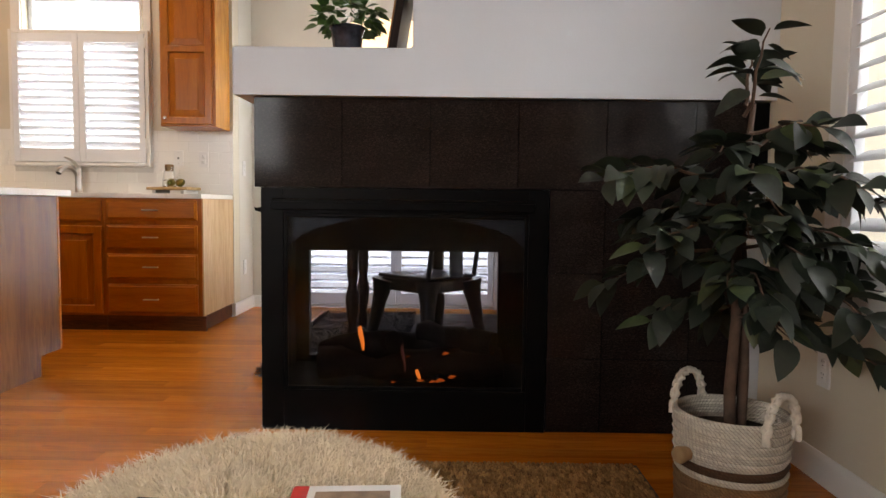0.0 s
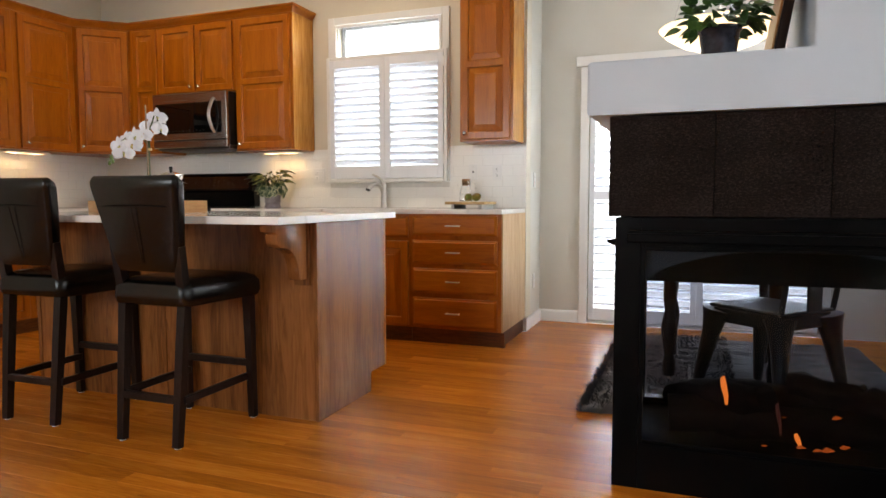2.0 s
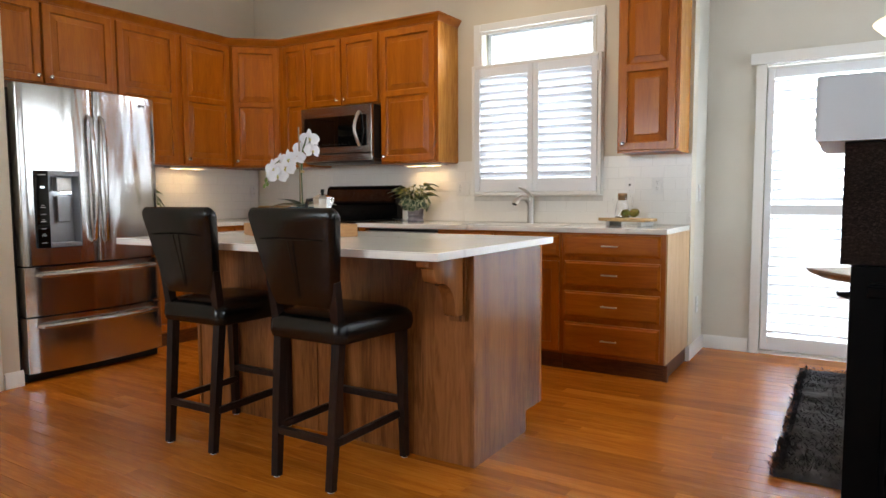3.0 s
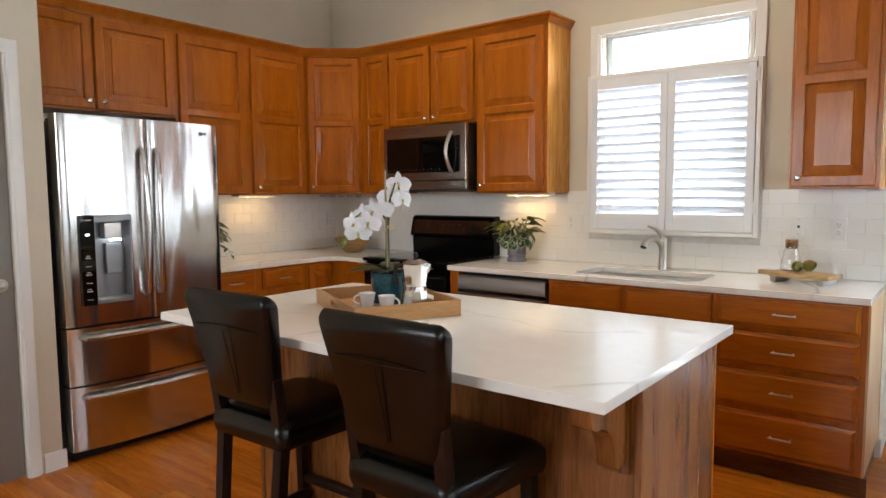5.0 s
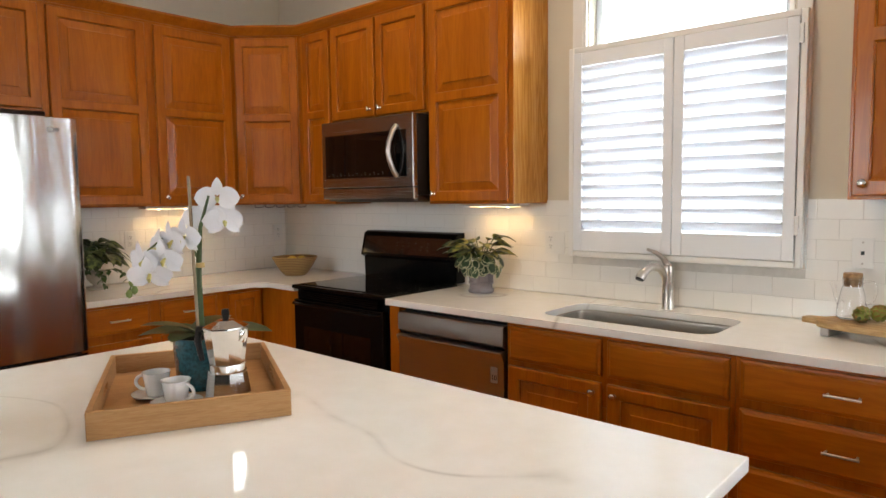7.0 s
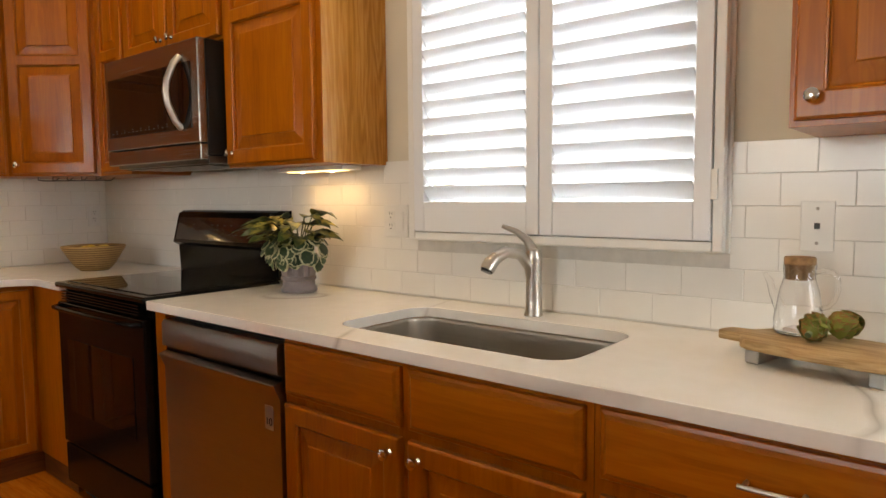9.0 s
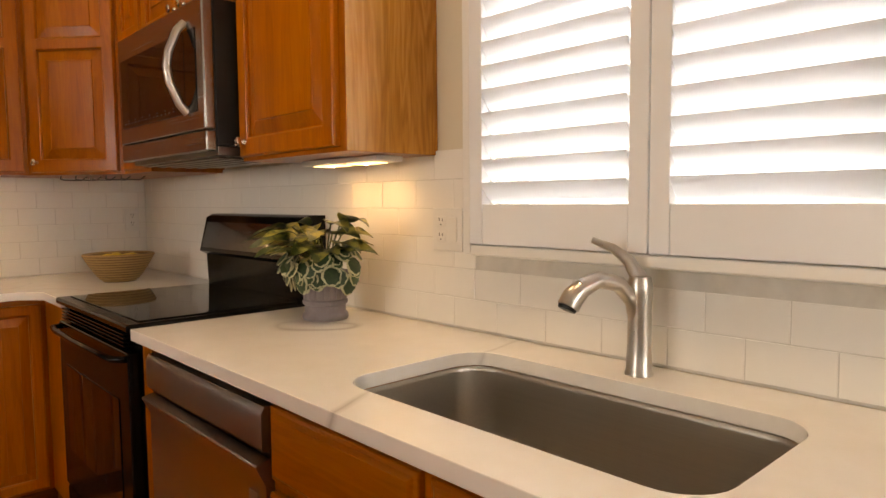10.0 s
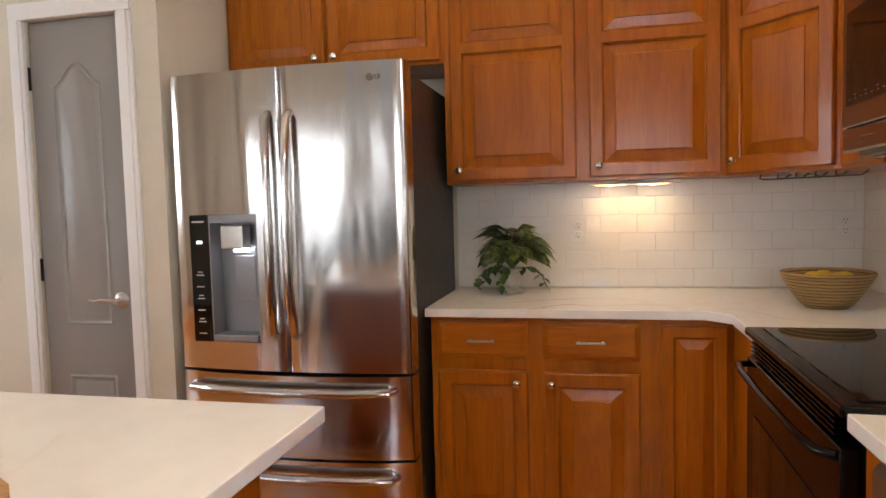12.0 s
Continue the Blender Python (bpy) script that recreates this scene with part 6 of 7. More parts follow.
for a, L, e, r in ((218, 0.165, 22, -8), (38, 0.175, 26, 8), (255, 0.14, 40, 0), (125, 0.15, 32, 0), (300, 0.12, 28, 0)):
    me = leaf_mesh("leaf", ORCHID_LEAF, L, 0.086, 0.42, 0.16, 10, 0.5)
    share("leaf", me, op, pose(0, 0, 0.132, 0, -e, a) @ pose(0, 0, 0, r))
UR = Vector((0.773, 0.634, 0))
STEM = plain("green_stem", (0.10, 0.13, 0.05), 0.6, var=0.3, scale=20)
part("stake", tube(B(), [(0.010, -0.012, 0.11), (0.014, -0.024, 0.55)], 0.0042, 8), plain("stake_wood", (0.30, 0.22, 0.14), 0.8, var=0.2, scale=30), op, "wooden support stake")
part("tie", tube(B(), [(0.011, 0, 0.315), (0.011, 0, 0.327)], 0.0115, 10), plain("raffia", (0.55, 0.4, 0.18), 0.8), op)
arc = [Vector((0, 0, 0.12)), Vector((0, 0, 0.30)), UR * 0.01 + Vector((0, 0, 0.42)), UR * 0.035 + Vector((0, 0, 0.50)), UR * 0.02 + Vector((0, 0, 0.46))]
part("stem", tube(B(), arc[:4], [0.010, 0.0085, 0.005, 0.003], 10), plain("orchid_stem", (0.05, 0.085, 0.025), 0.5, var=0.25, scale=25), op)
arc2 = [Vector((0, 0, 0.34)), UR * -0.03 + Vector((0, 0, 0.39)), UR * -0.08 + Vector((0.0, 0, 0.40)), UR * -0.13 + Vector((0, 0, 0.36)), UR * -0.17 + Vector((0, 0, 0.30)), UR * -0.185 + Vector((0, 0, 0.255))]
part("stem", tube(B(), arc2, [0.004, 0.0035, 0.003, 0.003, 0.0025, 0.002], 8), STEM, op)
PETAL = plain("white_petal", (0.80, 0.79, 0.82), 0.55, var=0.03, scale=20)
pet = [leaf_mesh("petal", PETAL, 0.053, 0.058, 0.2, 0.14, 8, 0.55), leaf_mesh("petal", PETAL, 0.050, 0.030, 0.2, 0.12, 7, 0.8)]
lip = plain("orchid_lip", (0.62, 0.55, 0.2), 0.5, var=0.3, scale=60)
qf = random.Random(8)
toward = Vector((0.634, -0.773, 0))


def flower(u, z, dpt, yaw, pitch):
    p = UR * (u * 0.92) + toward * dpt + Vector((0, 0, z))
    base = Matrix.Translation(p) @ (Matrix.Rotation(radians(yaw), 4, "Z") @ toward.to_track_quat("Z", "Y").to_matrix().to_4x4()) @ pose(0, 0, 0, pitch)
    for k, (ang_, i) in enumerate(((0, 0), (180, 0), (90, 1), (215, 1), (325, 1))):
        share("petal", pet[i], op, base @ pose(0, 0, 0.001 * k, 0, 0, ang_) @ pose(0.004, 0, 0, qf.uniform(-8, 8), -10))
    part("lip", tube(B(), [(0, 0, 0), (0.0, -0.006, 0.012), (0, -0.016, 0.014)], [0.004, 0.006, 0.002], 6), lip, op, "", base)


for u, z, dd_, yw, pt in ((0.05, 0.495, -0.03, 20, -10), (0.015, 0.445, -0.02, 10, 5), (0.062, 0.435, -0.035, 45, 0), (-0.02, 0.395, 0.03, -25, 5), (-0.06, 0.385, 0.02, -35, 10), (-0.08, 0.340, 0.03, -15, 15), (-0.115, 0.365, 0.0, -45, -10), (-0.145, 0.335, 0.02, -30, 15), (-0.125, 0.30, 0.03, 10, 25)):
    flower(u, z, dd_, yw, pt)
for u, z in ((-0.178, 0.275), (-0.187, 0.245), (-0.172, 0.255)):
    part("bud", lathe(B(), [(0, -0.012), (0.007, -0.006), (0.009, 0.002), (0.005, 0.010), (0, 0.013)], 10), plain("bud_green", (0.16, 0.22, 0.06), 0.5), op, "", Matrix.Translation(UR * u + Vector((0, 0, z))))
# moka pot
mk = thing("moka_pot", pose(-1.672, 3.488, TZ, 0, 0, 20) @ Matrix.Scale(1.1, 4), "polished aluminium moka coffee pot", "moka pot")


def octo(profile):
    return lathe(B(), profile, 8)


part("boiler", octo([(0, 0), (0.05, 0), (0.05, 0.006), (0.041, 0.068), (0.041, 0.072), (0, 0.072)]), CHROME, mk, shade=False)
part("collar", lathe(B(), [(0.0, 0.072), (0.038, 0.072), (0.038, 0.086), (0, 0.086)], 32), CHROME, mk)
part("jug", octo([(0, 0.086), (0.037, 0.086), (0.048, 0.165), (0.046, 0.166), (0, 0.160)]), CHROME, mk, shade=False)
part("lid", octo([(0.049, 0.166), (0.049, 0.169), (0.02, 0.182), (0, 0.184)]), CHROME, mk, shade=False)
part("lid_knob", lathe(B(), [(0, 0.182), (0.006, 0.183), (0.009, 0.198), (0.007, 0.206), (0, 0.207)], 12), BLACK_PLASTIC, mk, "black lid knob")
part("spout", tube(B(), [(0.040, 0, 0.140), (0.049, 0, 0.155), (0.054, 0, 0.166)], [0.010, 0.009, 0.005], 8), CHROME, mk)
part("handle", tube(B(), [(-0.046, 0, 0.158), (-0.075, 0, 0.156), (-0.08, 0, 0.13), (-0.07, 0, 0.085)], [0.009, 0.009, 0.008, 0.006], 8), BLACK_PLASTIC, mk, "black handle")


def cup(m, label):
    cp = thing("coffee_cup", m, label, "cup", "coffee cups")
    part("saucer", lathe(B(), [(0, 0.001), (0.03, 0.001), (0.058, 0.009), (0.06, 0.012), (0.056, 0.0115), (0.03, 0.005), (0, 0.005)], 36), WHITE_CHINA, cp)
    part("bowl", lathe(B(), [(0, 0.0055), (0.022, 0.0055), (0.024, 0.009), (0.033, 0.062), (0.0345, 0.064), (0.032, 0.064), (0.022, 0.012), (0, 0.010)], 32), WHITE_CHINA, cp)
    part("handle", tube(B(), [(-0.029 - 0.024 * math.sin(math.pi * i / 12), 0, 0.0375 + 0.018 * math.cos(math.pi * i / 12)) for i in range(13)], 0.0042, 8), WHITE_CHINA, cp)
    return cp


cu1 = cup(pose(-1.845, 3.392, TZ, 0, 0, 40), "white espresso cup and saucer on the tray")
copy_thing(cu1, pose(-1.735, 3.388, TZ, 0, 0, 200))

# ---- things on the worktops ----
Z = CT + 0.0005


def weave(name, axis="z"):
    m, n, l, b = mat(name)
    v = coords(n, l, (1, 1, 1))
    w = n.new("ShaderNodeTexWave")
    w.bands_direction = "Z"
    w.inputs["Scale"].default_value, w.inputs["Distortion"].default_value = 28, 0.6
    l.new(v, w.inputs["Vector"])
    f = noise_tex(n, l, v, 90, 3)
    a = n.new("ShaderNodeMath")
    a.operation = "MULTIPLY_ADD"
    l.new(f, a.inputs[0])
    a.inputs[1].default_value = 0.6
    l.new(w.outputs[1], a.inputs[2])
    l.new(ramp(n, l, a.outputs[0], [(0.3, (0.19, 0.10, 0.032)), (1.0, (0.40, 0.25, 0.10))]), b.inputs["Base Color"])
    b.inputs["Roughness"].default_value = 0.7
    bump(n, l, a.outputs[0], 0.6, 0.003, b)
    return m


bw = thing("woven_bowl", pose(-3.82, 5.235, Z), "woven straw bowl holding yellow fruit", "bowl")
STRAW = weave("straw_coil")
for i in range(11):
    t = i / 10
    r = 0.062 + 0.076 * t ** 0.75
    part("coil", tube(B(), [(r * math.cos(2 * math.pi * j / 40), r * math.sin(2 * math.pi * j / 40), 0.007 + 0.108 * t) for j in range(40)], 0.008, 6, True), STRAW, bw)
part("base", lathe(B(), [(0, 0), (0.056, 0), (0.062, 0.008), (0, 0.016)], 30), STRAW, bw)
YEL = plain("lemon_skin", (0.62, 0.42, 0.03), 0.45, var=0.15, scale=30, relief=0.3, relief_scale=200)
for x, y, r in ((-0.03, 0.0, 0.034), (0.045, 0.02, 0.034), (0.0, 0.055, 0.033), (0.02, -0.05, 0.034)):
    th = thing("lemon", pose(-3.82 + x, 5.235 + y, Z + 0.09), "ripe yellow lemon in the straw bowl", "lemon", "lemons")
    part("fruit", lathe(B(), [(0, -r * 1.15), (r * 0.3, -r), (r * 0.85, -r * 0.55), (r, 0), (r * 0.85, r * 0.55), (r * 0.3, r), (0, r * 1.15)], 20), YEL, th, "", pose(0, 0, 0, 80, 0, x * 2000))

VARI = foliage("dumb_cane_leaf", (0.012, 0.034, 0.007), (0.04, 0.075, 0.014), (0.36, 0.33, 0.08), 22, 0.35)
MINT = foliage("ivy_variegated", (0.014, 0.042, 0.014), (0.035, 0.08, 0.022), None, 60, 0.45)
CREAM_EDGE = plain("cream_leaf_edge", (0.46, 0.46, 0.29), 0.5, var=0.1)


def round_leaf(r):
    """A scalloped round leaf: green field with a pale margin."""
    bm = B()
    n = 18
    rim = [bm.verts.new((r * (1 + 0.06 * math.cos(j * 5)) * math.cos(2 * math.pi * j / n) + r, r * (1 + 0.06 * math.cos(j * 5)) * math.sin(2 * math.pi * j / n), -0.12 * r)) for j in range(n)]
    mid = [bm.verts.new((r * 0.83 * (1 + 0.1 * math.cos(j * 3)) * math.cos(2 * math.pi * j / n) + r, r * 0.83 * (1 + 0.1 * math.cos(j * 3)) * math.sin(2 * math.pi * j / n), 0)) for j in range(n)]
    c_ = bm.verts.new((r, 0, -0.05 * r))
    for j in range(n):
        f = bm.faces.new((rim[j], rim[(j + 1) % n], mid[(j + 1) % n], mid[j]))
        f.material_index = 1
        bm.faces.new((mid[j], mid[(j + 1) % n], c_))
    me = smooth(mesh_of(bm, "leaf"), 70)
    me.materials.append(MINT), me.materials.append(CREAM_EDGE)
    return me


pr = thing("potted_plant", pose(-2.367, 5.36, Z), "variegated green and yellow plant in a grey pot", "potted plant")
GREYPOT = plain("grey_stoneware", (0.25, 0.215, 0.225), 0.7, var=0.15, scale=25, relief=0.5, relief_scale=70)
bm = lathe(B(), [(0, 0), (0.064, 0), (0.067, 0.006), (0.066, 0.016), (0.060, 0.021), (0.059, 0.042), (0.065, 0.046), (0.065, 0.055), (0.060, 0.059), (0.065, 0.125), (0.07, 0.128), (0.07, 0.14), (0.062, 0.14), (0.058, 0.12), (0, 0.118)], 36)
part("pot", bm, GREYPOT, pr, "ribbed grey stoneware pot")
for j in range(18):
    a = 2 * math.pi * j / 18
    part("rib", tube(B(), [(0.0595 * math.cos(a), 0.0595 * math.sin(a), 0.06), (0.0642 * math.cos(a), 0.0642 * math.sin(a), 0.122)], 0.0034, 5), GREYPOT, pr)
qp = random.Random(21)
big_ = [leaf_mesh("leaf", VARI, L, L * w, d, 0.25, 10, 0.7, 0.9) for L, w, d in ((0.10, 0.58, 0.55), (0.115, 0.54, 0.65), (0.09, 0.62, 0.5), (0.13, 0.5, 0.6))]
for az, up, reach, k, tilt in ((200, 0.9, 0.10, 1, 10), (170, 0.7, 0.09, 0, -15), (225, 1.0, 0.12, 3, 20), (250, 0.8, 0.08, 2, 0), (280, 1.0, 0.10, 0, 25), (310, 0.9, 0.10, 1, -20), (335, 1.1, 0.08, 0, 10),
                               (355, 1.2, 0.10, 1, 0), (20, 1.6, 0.12, 0, 15), (345, 2.6, 0.15, 1, 0), (190, 1.3, 0.13, 3, -10), (215, 0.6, 0.07, 2, 15), (265, 1.3, 0.13, 2, -10), (300, 0.6, 0.06, 2, 20),
                               (325, 0.7, 0.08, 3, -15), (150, 1.1, 0.11, 2, 0), (240, 1.4, 0.14, 0, 10), (5, 0.8, 0.09, 1, 25), (180, 0.9, 0.10, 0, 30), (40, 0.9, 0.09, 2, 0), (230, 2.0, 0.14, 1, 0), (290, 2.2, 0.15, 0, 15), (320, 1.8, 0.13, 1, -10), (200, 1.8, 0.12, 0, 20),
                               (260, 1.1, 0.11, 1, -25), (345, 1.5, 0.13, 3, 20), (275, 0.7, 0.10, 3, 5), (160, 1.6, 0.13, 1, -15), (10, 1.9, 0.16, 3, -20), (305, 1.2, 0.12, 0, 0)):
    a = radians(az)
    d = Vector((math.cos(a) * 0.85, math.sin(a) * (0.4 if math.sin(a) > 0 else 0.85), up + 0.35))
    p1 = Vector((0.02 * math.cos(a), 0.02 * math.sin(a), 0.13)) + d.normalized() * reach
    part("stalk", tube(B(), [(0.01 * math.cos(a), 0.01 * math.sin(a), 0.12), Vector((0, 0, 0.125)).lerp(p1, 0.55) + Vector((0, 0, 0.012)), p1], 0.0024, 5), STEM, pr)
    share("leaf", big_[k], pr, Matrix.Translation(p1) @ point(Vector((d.x, d.y, 0.42))) @ pose(0, 0, 0, tilt))
rl = [round_leaf(r) for r in (0.015, 0.019, 0.024, 0.029)]
for k in range(84):
    a = radians(150 + 240 * (k * 0.618 % 1.0))
    e = qp.uniform(-0.45, 0.75)
    out = Vector((math.cos(a) * math.cos(e), math.sin(a) * math.cos(e), math.sin(e)))
    p = Vector((0, 0, 0.148)) + Vector((out.x * 0.112, out.y * 0.112, out.z * 0.08)) * qp.uniform(0.82, 1.08)
    down = Vector((qp.uniform(-0.5, 0.5), qp.uniform(-0.5, 0.5), -1.0))
    nz = (out + Vector((qp.uniform(-0.35, 0.35), qp.uniform(-0.35, 0.35), 0.25))).normalized()
    xd = (down - nz * down.dot(nz)).normalized()
    yd = nz.cross(xd)
    share("leaf", qp.choice(rl), pr, Matrix((( xd.x, yd.x, nz.x, p.x), (xd.y, yd.y, nz.y, p.y), (xd.z, yd.z, nz.z, p.z + 0.015), (0, 0, 0, 1))))

pl = thing("potted_plant", pose(-4.15, 4.125, Z), "dark leafy plant in a pale stone urn", "potted plant")
URN = plain("pale_stone", (0.5, 0.46, 0.40), 0.75, var=0.12, scale=18, relief=0.4, relief_scale=80)
part("urn", lathe(B(), [(0, 0), (0.048, 0), (0.05, 0.006), (0.046, 0.012), (0.022, 0.022), (0.02, 0.032), (0.034, 0.042), (0.05, 0.065), (0.055, 0.095), (0.06, 0.10), (0.06, 0.106), (0.052, 0.106), (0, 0.095)], 32), URN, pl)
DARKL = foliage("dark_aglaonema", (0.012, 0.035, 0.012), (0.03, 0.065, 0.02), (0.16, 0.20, 0.06), 40, 0.35)
dl = [leaf_mesh("leaf", DARKL, L, L * 0.62, d, 0.22, 8, 0.75, 0.5) for L, d in ((0.095, 0.6), (0.11, 0.7), (0.08, 0.5))]
for k in range(90):
    a, e = radians(k * 137.5 + 20), qp.uniform(0.3, 1.4)
    d = Vector((math.cos(a) * math.cos(e), math.sin(a) * math.cos(e), math.sin(e)))
    p1 = Vector((0, 0, 0.15)) + Vector((d.x * 0.8, d.y * 0.8, d.z)) * qp.uniform(0.04, 0.12)
    part("stalk", tube(B(), [Vector((0, 0, 0.10)), p1], 0.0022, 5), STEM, pl)
    share("leaf", dl[k % 3], pl, Matrix.Translation(p1) @ point(Vector((d.x, d.y, d.z * 0.3 - 0.1))) @ pose(0, 0, 0, qp.uniform(-30, 30)))
for s in (230, 300, 350, 60):
    a = radians(s)
    pts = [Vector((0.05 * math.cos(a), 0.05 * math.sin(a), 0.11)), Vector((0.10 * math.cos(a), 0.10 * math.sin(a), 0.115)), Vector((0.15 * math.cos(a), 0.15 * math.sin(a), 0.08)), Vector((0.175 * math.cos(a), 0.175 * math.sin(a), 0.035))]
    part("vine", tube(B(), pts, 0.002, 5), STEM, pl)
    for p, q2 in zip(pts, pts[1:]):
        for t in (0.2, 0.6, 0.9):
            share("leaf", ivy[0], pl, Matrix.Translation(p.lerp(q2, t)) @ point((qp.uniform(-1, 1), qp.uniform(-1, 1), -0.4)))

# board, carafe, artichokes
BA = -14
bdm = Matrix.Translation((-0.632, 5.288, Z)) @ pose(0, 0, 0, 0, 0, BA)
bd = thing("serving_board", bdm, "pale wooden serving board on small feet", "serving board")
out = [(-0.203, -0.03), (-0.15, -0.035), (-0.128, -0.075), (-0.105, -0.092), (0.0, -0.1), (0.12, -0.095), (0.169, -0.085), (0.174, 0.0), (0.169, 0.085), (0.075, 0.097), (-0.038, 0.1), (-0.112, 0.09), (-0.135, 0.07), (-0.154, 0.03), (-0.199, 0.02), (-0.206, -0.005)]
part("board", slab(B(), out, 0.03, 0.05, (), 0.003), BOARD_WOOD, bd)
for x in (-0.10, 0.13):
    part("foot", bx(x - 0.015, x + 0.015, -0.08, 0.08, 0.0, 0.0295, 0.005), plain("grey_foot", (0.5, 0.49, 0.47), 0.6, var=0.1), bd, "pale grey foot bar")
BZ_ = Z + 0.0503
cf = thing("glass_carafe", pose(-0.688, 5.358, BZ_, 0, 0, -10) @ Matrix.Scale(0.93, 4), "clear glass carafe with a cork stopper", "carafe")
part("vessel", lathe(B(), [(0, 0.003), (0.046, 0.002), (0.052, 0.008), (0.052, 0.03), (0.041, 0.10), (0.0325, 0.128), (0.0345, 0.16), (0.033, 0.16), (0.031, 0.128), (0.0405, 0.10), (0.0515, 0.03), (0.050, 0.010), (0, 0.006)], 40), GLASS, cf)
part("stopper", lathe(B(), [(0, 0.125), (0.0285, 0.125), (0.0315, 0.158), (0.033, 0.159), (0.033, 0.173), (0.031, 0.176), (0, 0.177)], 28), plain("cork", (0.33, 0.19, 0.09), 0.85, var=0.35, scale=60, relief=0.6, relief_scale=150), cf, "brown cork stopper")
part("handle", tube(B(), [(0.033, 0, 0.142), (0.05, 0, 0.150), (0.068, 0, 0.147), (0.079, 0, 0.132), (0.081, 0, 0.11), (0.075, 0, 0.085), (0.062, 0, 0.068), (0.046, 0, 0.062)], 0.005, 10), GLASS, cf)
part("spout", tube(B(), [(-0.040, 0, 0.055), (-0.056, 0, 0.085), (-0.066, 0, 0.118), (-0.078, 0, 0.132)], [0.014, 0.010, 0.008, 0.006], 10), GLASS, cf)
ARTI = foliage("artichoke_scale", (0.15, 0.18, 0.028), (0.32, 0.32, 0.06), (0.36, 0.16, 0.05), 30, 0.5)
sc = leaf_mesh("scale", ARTI, 0.032, 0.034, -0.45, -0.25, 5, 0.5)


def artichoke(m, label):
    ar = thing("artichoke", m, label, "artichoke", "artichokes on the board")
    part("heart", lathe(B(), [(0, -0.038), (0.02, -0.034), (0.034, -0.015), (0.036, 0.005), (0.026, 0.028), (0, 0.042)], 16), ARTI, ar)
    for ring in range(5):
        for j in range(9):
            a = 2 * math.pi * (j + ring * 0.5) / 9
            r, z = (0.022, 0.033, 0.035, 0.030, 0.019)[ring], (-0.034, -0.022, -0.006, 0.010, 0.024)[ring]
            share("scale", sc, ar, Matrix.Translation((r * math.cos(a), r * math.sin(a), z)) @ point((math.cos(a) * 0.25, math.sin(a) * 0.25, 1)) @ pose(0, 0, 0, 0, 0, 0))
    part("stem", tube(B(), [(0, 0, -0.036), (0, 0, -0.05)], 0.009, 8), STEM, ar)
    return ar


art = artichoke(Matrix.Translation((-0.645, 5.282, BZ_ + 0.030)) @ pose(0, 0, 0, -70, 20, 0) @ Matrix.Scale(0.7, 4), "green artichoke on the serving board")
copy_thing(art, Matrix.Translation((-0.603, 5.335, BZ_ + 0.032)) @ pose(0, 0, 0, 50, 60, 30))

# ---- outlets ----


def plate(m, label, kind_):
    p = thing("wall_plate", m, label, "outlet")
    w = 0.115 if kind_ == "double" else 0.07
    part("plate", bx(-w / 2, w / 2, -0.006, 0, -0.0575, 0.0575, 0.002), PLATE_WHITE, p)
    xs_ = (-0.023, 0.023) if kind_ == "double" else (0.0,)
    for i, x in enumerate(xs_):
        if kind_ == "phone":
            part("jack", bx(x - 0.006, x + 0.006, -0.0068, -0.0058, -0.007, 0.007), BLACK_PLASTIC, p)
            for z in (-0.04, 0.04):
                part("screw", lathe(B(), [(0, 0), (0.004, 0), (0.003, 0.001), (0, 0.0012)], 10, pose(0, 0, 0, 90)), NICKEL, p, "", pose(x, -0.006, z))
            continue
        if kind_ == "double" and i == 1:
            part("switch", bx(x - 0.016, x + 0.016, -0.0085, -0.0058, -0.033, 0.033, 0.001), PLATE_WHITE, p)
            continue
        for z in (-0.02, 0.02):
            so = part("socket", bx(x - 0.017, x + 0.017, -0.0075, -0.0058, z - 0.015, z + 0.015, 0.001), PLATE_WHITE, p)
            for dx, h in ((-0.006, 0.009), (0.006, 0.007)):
                part("slot", bx(x + dx - 0.0011, x + dx + 0.0011, -0.0079, -0.0074, z + 0.002, z + 0.002 + h), BLACK_PLASTIC, so)
            part("slot", bx(x - 0.002, x + 0.002, -0.0079, -0.0074, z - 0.009, z - 0.005), BLACK_PLASTIC, so)
    return p


plate(pose(-2.02, WY - 0.010, 1.178), "white double outlet plate on the tiles", "double")
plate(pose(-0.688, WY - 0.010, 1.188), "white phone jack plate on the tiles", "phone")
plate(pose(-0.50, WY - 0.010, 1.18), "white outlet on the tiles", "single")
LW = Matrix.Translation((WX + 0.010, 0, 0)) @ ROT
plate(LW @ pose(4.40, 0, 1.17), "white outlet on the tiles above the plant", "single")
plate(LW @ pose(5.46, 0, 1.17), "white outlet on the tiles near the corner", "single")
plate(Matrix.Translation((END, 5.80, 1.13)) @ ROT, "white light switch on the short wall", "switch"), plate(Matrix.Translation((END, 5.80, 0.35)) @ ROT, "white outlet low on the short wall", "single")
plate(Matrix.Translation((RX, 2.62, 0.36)) @ pose(0, 0, 0, 0, 0, -90), "white outlet on the living room wall", "single")

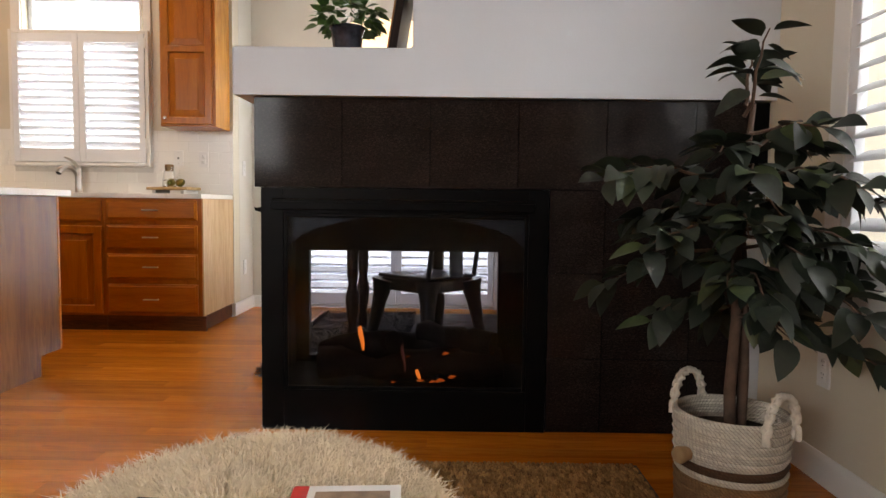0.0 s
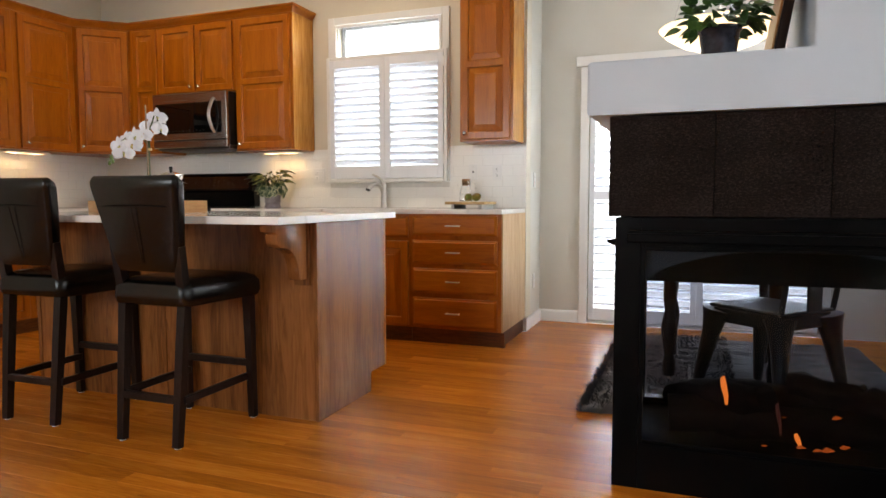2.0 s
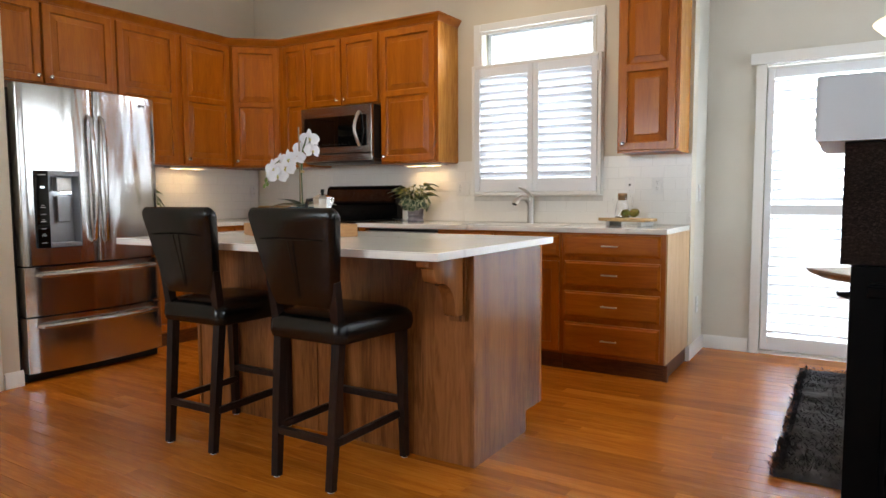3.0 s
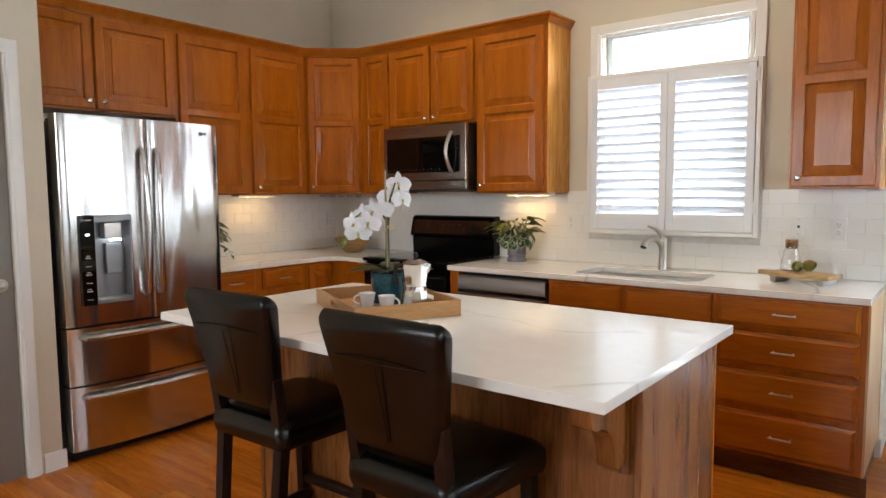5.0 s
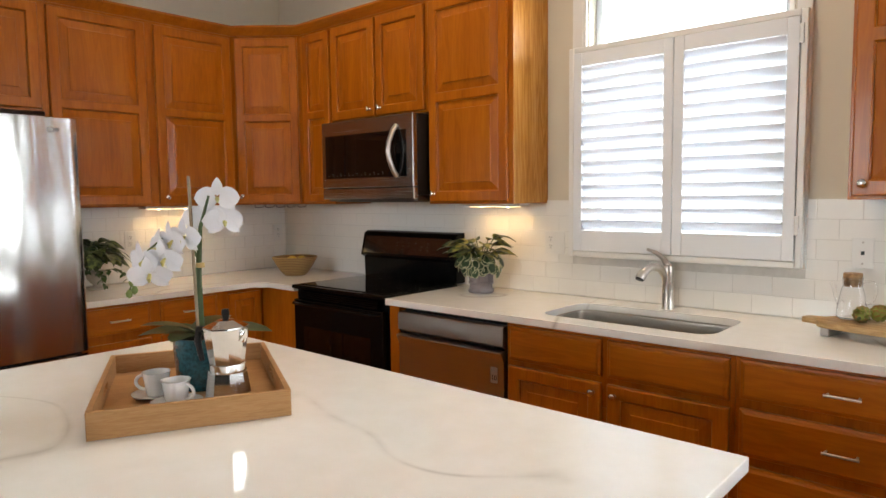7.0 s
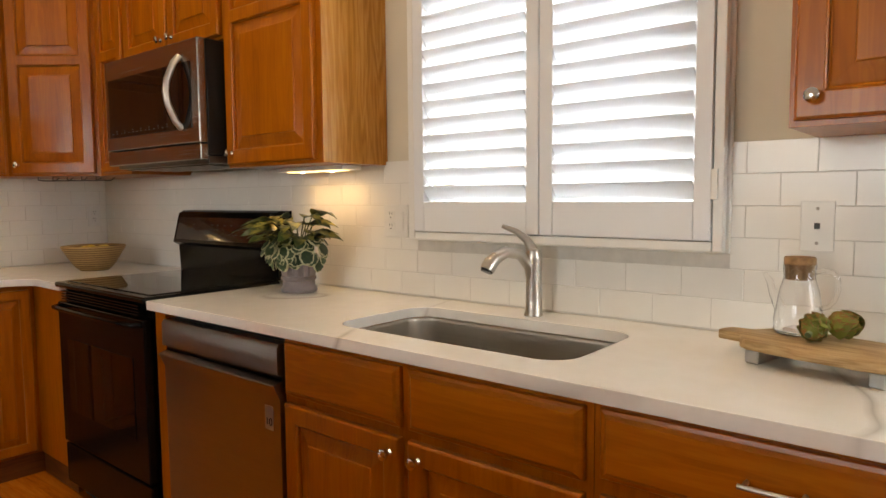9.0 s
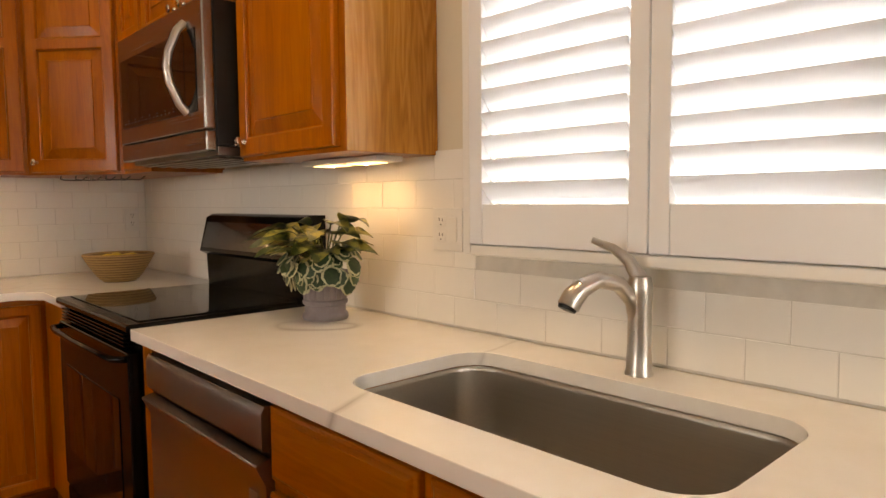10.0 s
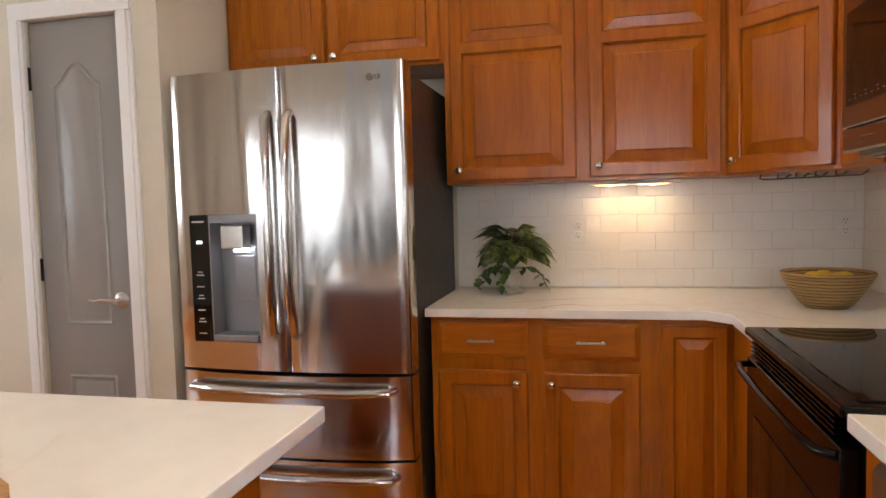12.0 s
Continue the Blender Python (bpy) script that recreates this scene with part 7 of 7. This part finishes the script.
# ---- under-cabinet lamps ----


def strip_lamp(m, label):
    sl = thing("strip_lamp", m, label, "under-cabinet lamp", "lamps under the wall cabinets")
    part("housing", bx(-0.19, 0.19, -0.045, 0.045, -0.016, -0.0005, 0.003), PLATE_WHITE, sl)
    for x in (-0.085, 0.085):
        ln = part("lens", bx(x - 0.06, x + 0.06, -0.028, 0.028, -0.0195, -0.0165, 0.001), LAMP_GLOW, sl, "glowing warm lens")
        part("bulb", lathe(B(), [(0, -0.0022), (0.006, -0.0018), (0.008, 0), (0, 0)], 14), LAMP_BULB, ln, "bright halogen bulb", pose(x, 0, -0.0196))
        d = bpy.data.lights.new("strip_light", "SPOT")
        d.energy, d.color, d.spot_size, d.spot_blend, d.shadow_soft_size = LAMP_W, WARM, radians(160), 1.0, 0.012
        o = new("strip_light", d)
        o.parent = sl
        o.matrix_local = Matrix.Translation((x, 0, -0.031)) @ pose(0, 0, 0, 14)
    return sl


LAMP_W = 0.74
strip_lamp(pose(-2.32, 5.42, UB), "warm under-cabinet lamp above the potted plant")
strip_lamp(Matrix.Translation((-4.22, 4.62, UB)) @ ROT, "warm under-cabinet lamp above the worktop")
rack = thing("stemware_rack", Matrix.Translation((-3.95, 5.22, UB)) @ pose(0, 0, 0, 0, 0, ang), "metal stemware rack under the corner cabinet", "rack")
for i in range(5):
    x = -0.14 + i * 0.07
    part("rail", tube(B(), [(x, -0.08, -0.002), (x, -0.085, -0.016), (x + 0.02, -0.085, -0.02), (x + 0.025, 0.02, -0.018), (x + 0.025, 0.06, -0.002)], 0.003, 6), STEEL_DARK, rack)



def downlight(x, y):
    """An assumed, unseen recessed ceiling lamp, added as fill: trim ring, glowing disc, light."""
    dl_ = thing("recessed_downlight", pose(x, y, CZ), "unseen white trimmed recessed ceiling downlight added as fill", "ceiling light")
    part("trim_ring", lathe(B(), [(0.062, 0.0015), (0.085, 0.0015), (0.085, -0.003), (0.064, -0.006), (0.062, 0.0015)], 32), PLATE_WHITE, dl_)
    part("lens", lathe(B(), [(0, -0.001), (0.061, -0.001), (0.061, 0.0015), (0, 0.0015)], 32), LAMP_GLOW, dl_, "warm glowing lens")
    d = bpy.data.lights.new("down_fill_light", "SPOT")
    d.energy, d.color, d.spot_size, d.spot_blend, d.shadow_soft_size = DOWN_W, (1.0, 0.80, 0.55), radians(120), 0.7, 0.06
    o = new("down_fill_light", d)
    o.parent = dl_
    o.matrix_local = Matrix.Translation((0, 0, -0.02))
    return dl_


# Warm fill for the dim wall cabinets and window wall; both lamps out of view.
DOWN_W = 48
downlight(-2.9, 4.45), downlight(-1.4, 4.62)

# ---- wall tiles ----
PITCH, ROW = 0.154, 0.0785


def tile_mesh(w, h, cache={}):
    k = (round(w, 3), round(h, 3))
    if k not in cache:
        b_ = bx(0.0008, k[0] - 0.0008, -0.0085, -0.005, 0.0008, k[1] - 0.0008)
        sharp = [e for e in b_.edges if all(v.co.y < -0.008 for v in e.verts)]
        bmesh.ops.bevel(b_, geom=sharp, offset=0.0014, segments=2, affect="EDGES", profile=0.5)
        cache[k] = mesh_of(b_, "tile")
        cache[k].materials.append(TILE)
    return cache[k]


def tiled(name, m, x0, x1, ref, label, blocked=()):
    bed = wall_with_holes(x0, x1, CT, 1.3905, [(a + 0.05, b - 0.05, c + 0.04, 1.3905) for a, b, c, d in blocked])
    bed.transform(Matrix.Translation((0, -0.0087, 0)) @ Matrix.Diagonal((1, 0.0087 / T, 1, 1)))
    g = solid(name, bed, GROUT, label, "backsplash", m, "structure")
    top, row = 1.3905, 0
    while top > CT + 0.005:
        z0, z1 = max(CT + 0.001, top - ROW), top
        x = ref + (PITCH / 2 if row % 2 else 0.0)
        x -= math.ceil((x - x0) / PITCH) * PITCH
        while x < x1 - 0.004:
            spans = [(max(x, x0), min(x + PITCH, x1))]
            for a, b, c, d in blocked:
                if z1 > c + 0.004 and z0 < d - 0.004:
                    spans = [q for s in spans for q in ((s[0], min(s[1], a)), (max(s[0], b), s[1])) if q[1] - q[0] > 0.006]
            for s in spans:
                share("tile", tile_mesh(s[1] - s[0], z1 - z0), g, pose(s[0], -0.0015 + 0.0002 * ((row * 7 + int(x * 50)) % 3), z0))
            x += PITCH
        top -= ROW
        row += 1
    return g


tiled("backsplash_window", pose(0, WY - 0.0005, 0), WX + 0.002, END - 0.001, -0.845, "white glazed subway tile backsplash under the window", [(-1.918, -0.88, 1.112, 1.4)])
tiled("backsplash_left", Matrix.Translation((WX + 0.0005, 0, 0)) @ ROT, 3.853, WY - 0.011, 4.34, "white glazed subway tile backsplash beside the refrigerator")

# ---- floorboards ----
fl = solid("floor", slab(B(), PLAN, -0.0075, -0.0045), TOE_OAK, "honey-coloured oak strip floor with a soft sheen", "floor", kind="structure")
PW = 0.0826
pl_me = {}
rp = random.Random(17)


def plank_mesh(L):
    if L not in pl_me:
        b_ = B()
        e = 0.0002
        loft(b_, [[(e, e, -0.0044), (L - e, e, -0.0044), (L - e, PW - e, -0.0044), (e, PW - e, -0.0044)], [(e, e, -0.0007), (L - e, e, -0.0007), (L - e, PW - e, -0.0007), (e, PW - e, -0.0007)], [(e, e + 0.0006, 0), (L - e, e + 0.0006, 0), (L - e, PW - e - 0.0006, 0), (e, PW - e - 0.0006, 0)]])
        bmesh.ops.recalc_face_normals(b_, faces=b_.faces)
        pl_me[L] = mesh_of(b_, "plank")
        pl_me[L].materials.append(FLOOR_WOOD)
    return pl_me[L]


far_v, far_f, near = [], [], 0
y = BY
while y < NY - 0.01:
    X0 = END if y > WY - 0.04 else (WX if y > 2.87 else PX - 0.09)
    x = X0 + rp.choice((0.0, -0.2, -0.45, -0.7))
    while x < RX:
        L = rp.choice((0.6, 0.85, 1.1, 1.4))
        a, b = max(x, X0), min(x + L, RX)
        if a == x and b == x + L and -1.9 < x + L / 2 < 2.2 and 1.55 < y < 4.9 and near < 300:
            share("plank", plank_mesh(L), fl, pose(x, y, 0))
            near += 1
        elif b - a > 0.01:
            k = len(far_v)
            e = 0.0002
            h = min(PW, NY - y)
            far_v += [(a + e, y + e, -0.0044), (b - e, y + e, -0.0044), (b - e, y + h - e, -0.0044), (a + e, y + h - e, -0.0044), (a + e, y + e + 0.0006, 0), (b - e, y + e + 0.0006, 0), (b - e, y + h - e - 0.0006, 0), (a + e, y + h - e - 0.0006, 0)]
            far_f += [(k, k + 1, k + 5, k + 4), (k + 1, k + 2, k + 6, k + 5), (k + 2, k + 3, k + 7, k + 6), (k + 3, k, k + 4, k + 7), (k + 4, k + 5, k + 6, k + 7)]
        x += L
    y += PW
me = bpy.data.meshes.new("planks")
me.from_pydata(far_v, [], far_f)
me.materials.append(wood("floor_oak_field", (0.34, 0.088, 0.007), (0.48, 0.138, 0.010), (0.57, 0.188, 0.022), "x", 0.27, 0.0, 0.8, True, 0.33, 0.7, 0.17))
tagged(share("planks", me, fl, Matrix.Identity(4)), kind="stuff")
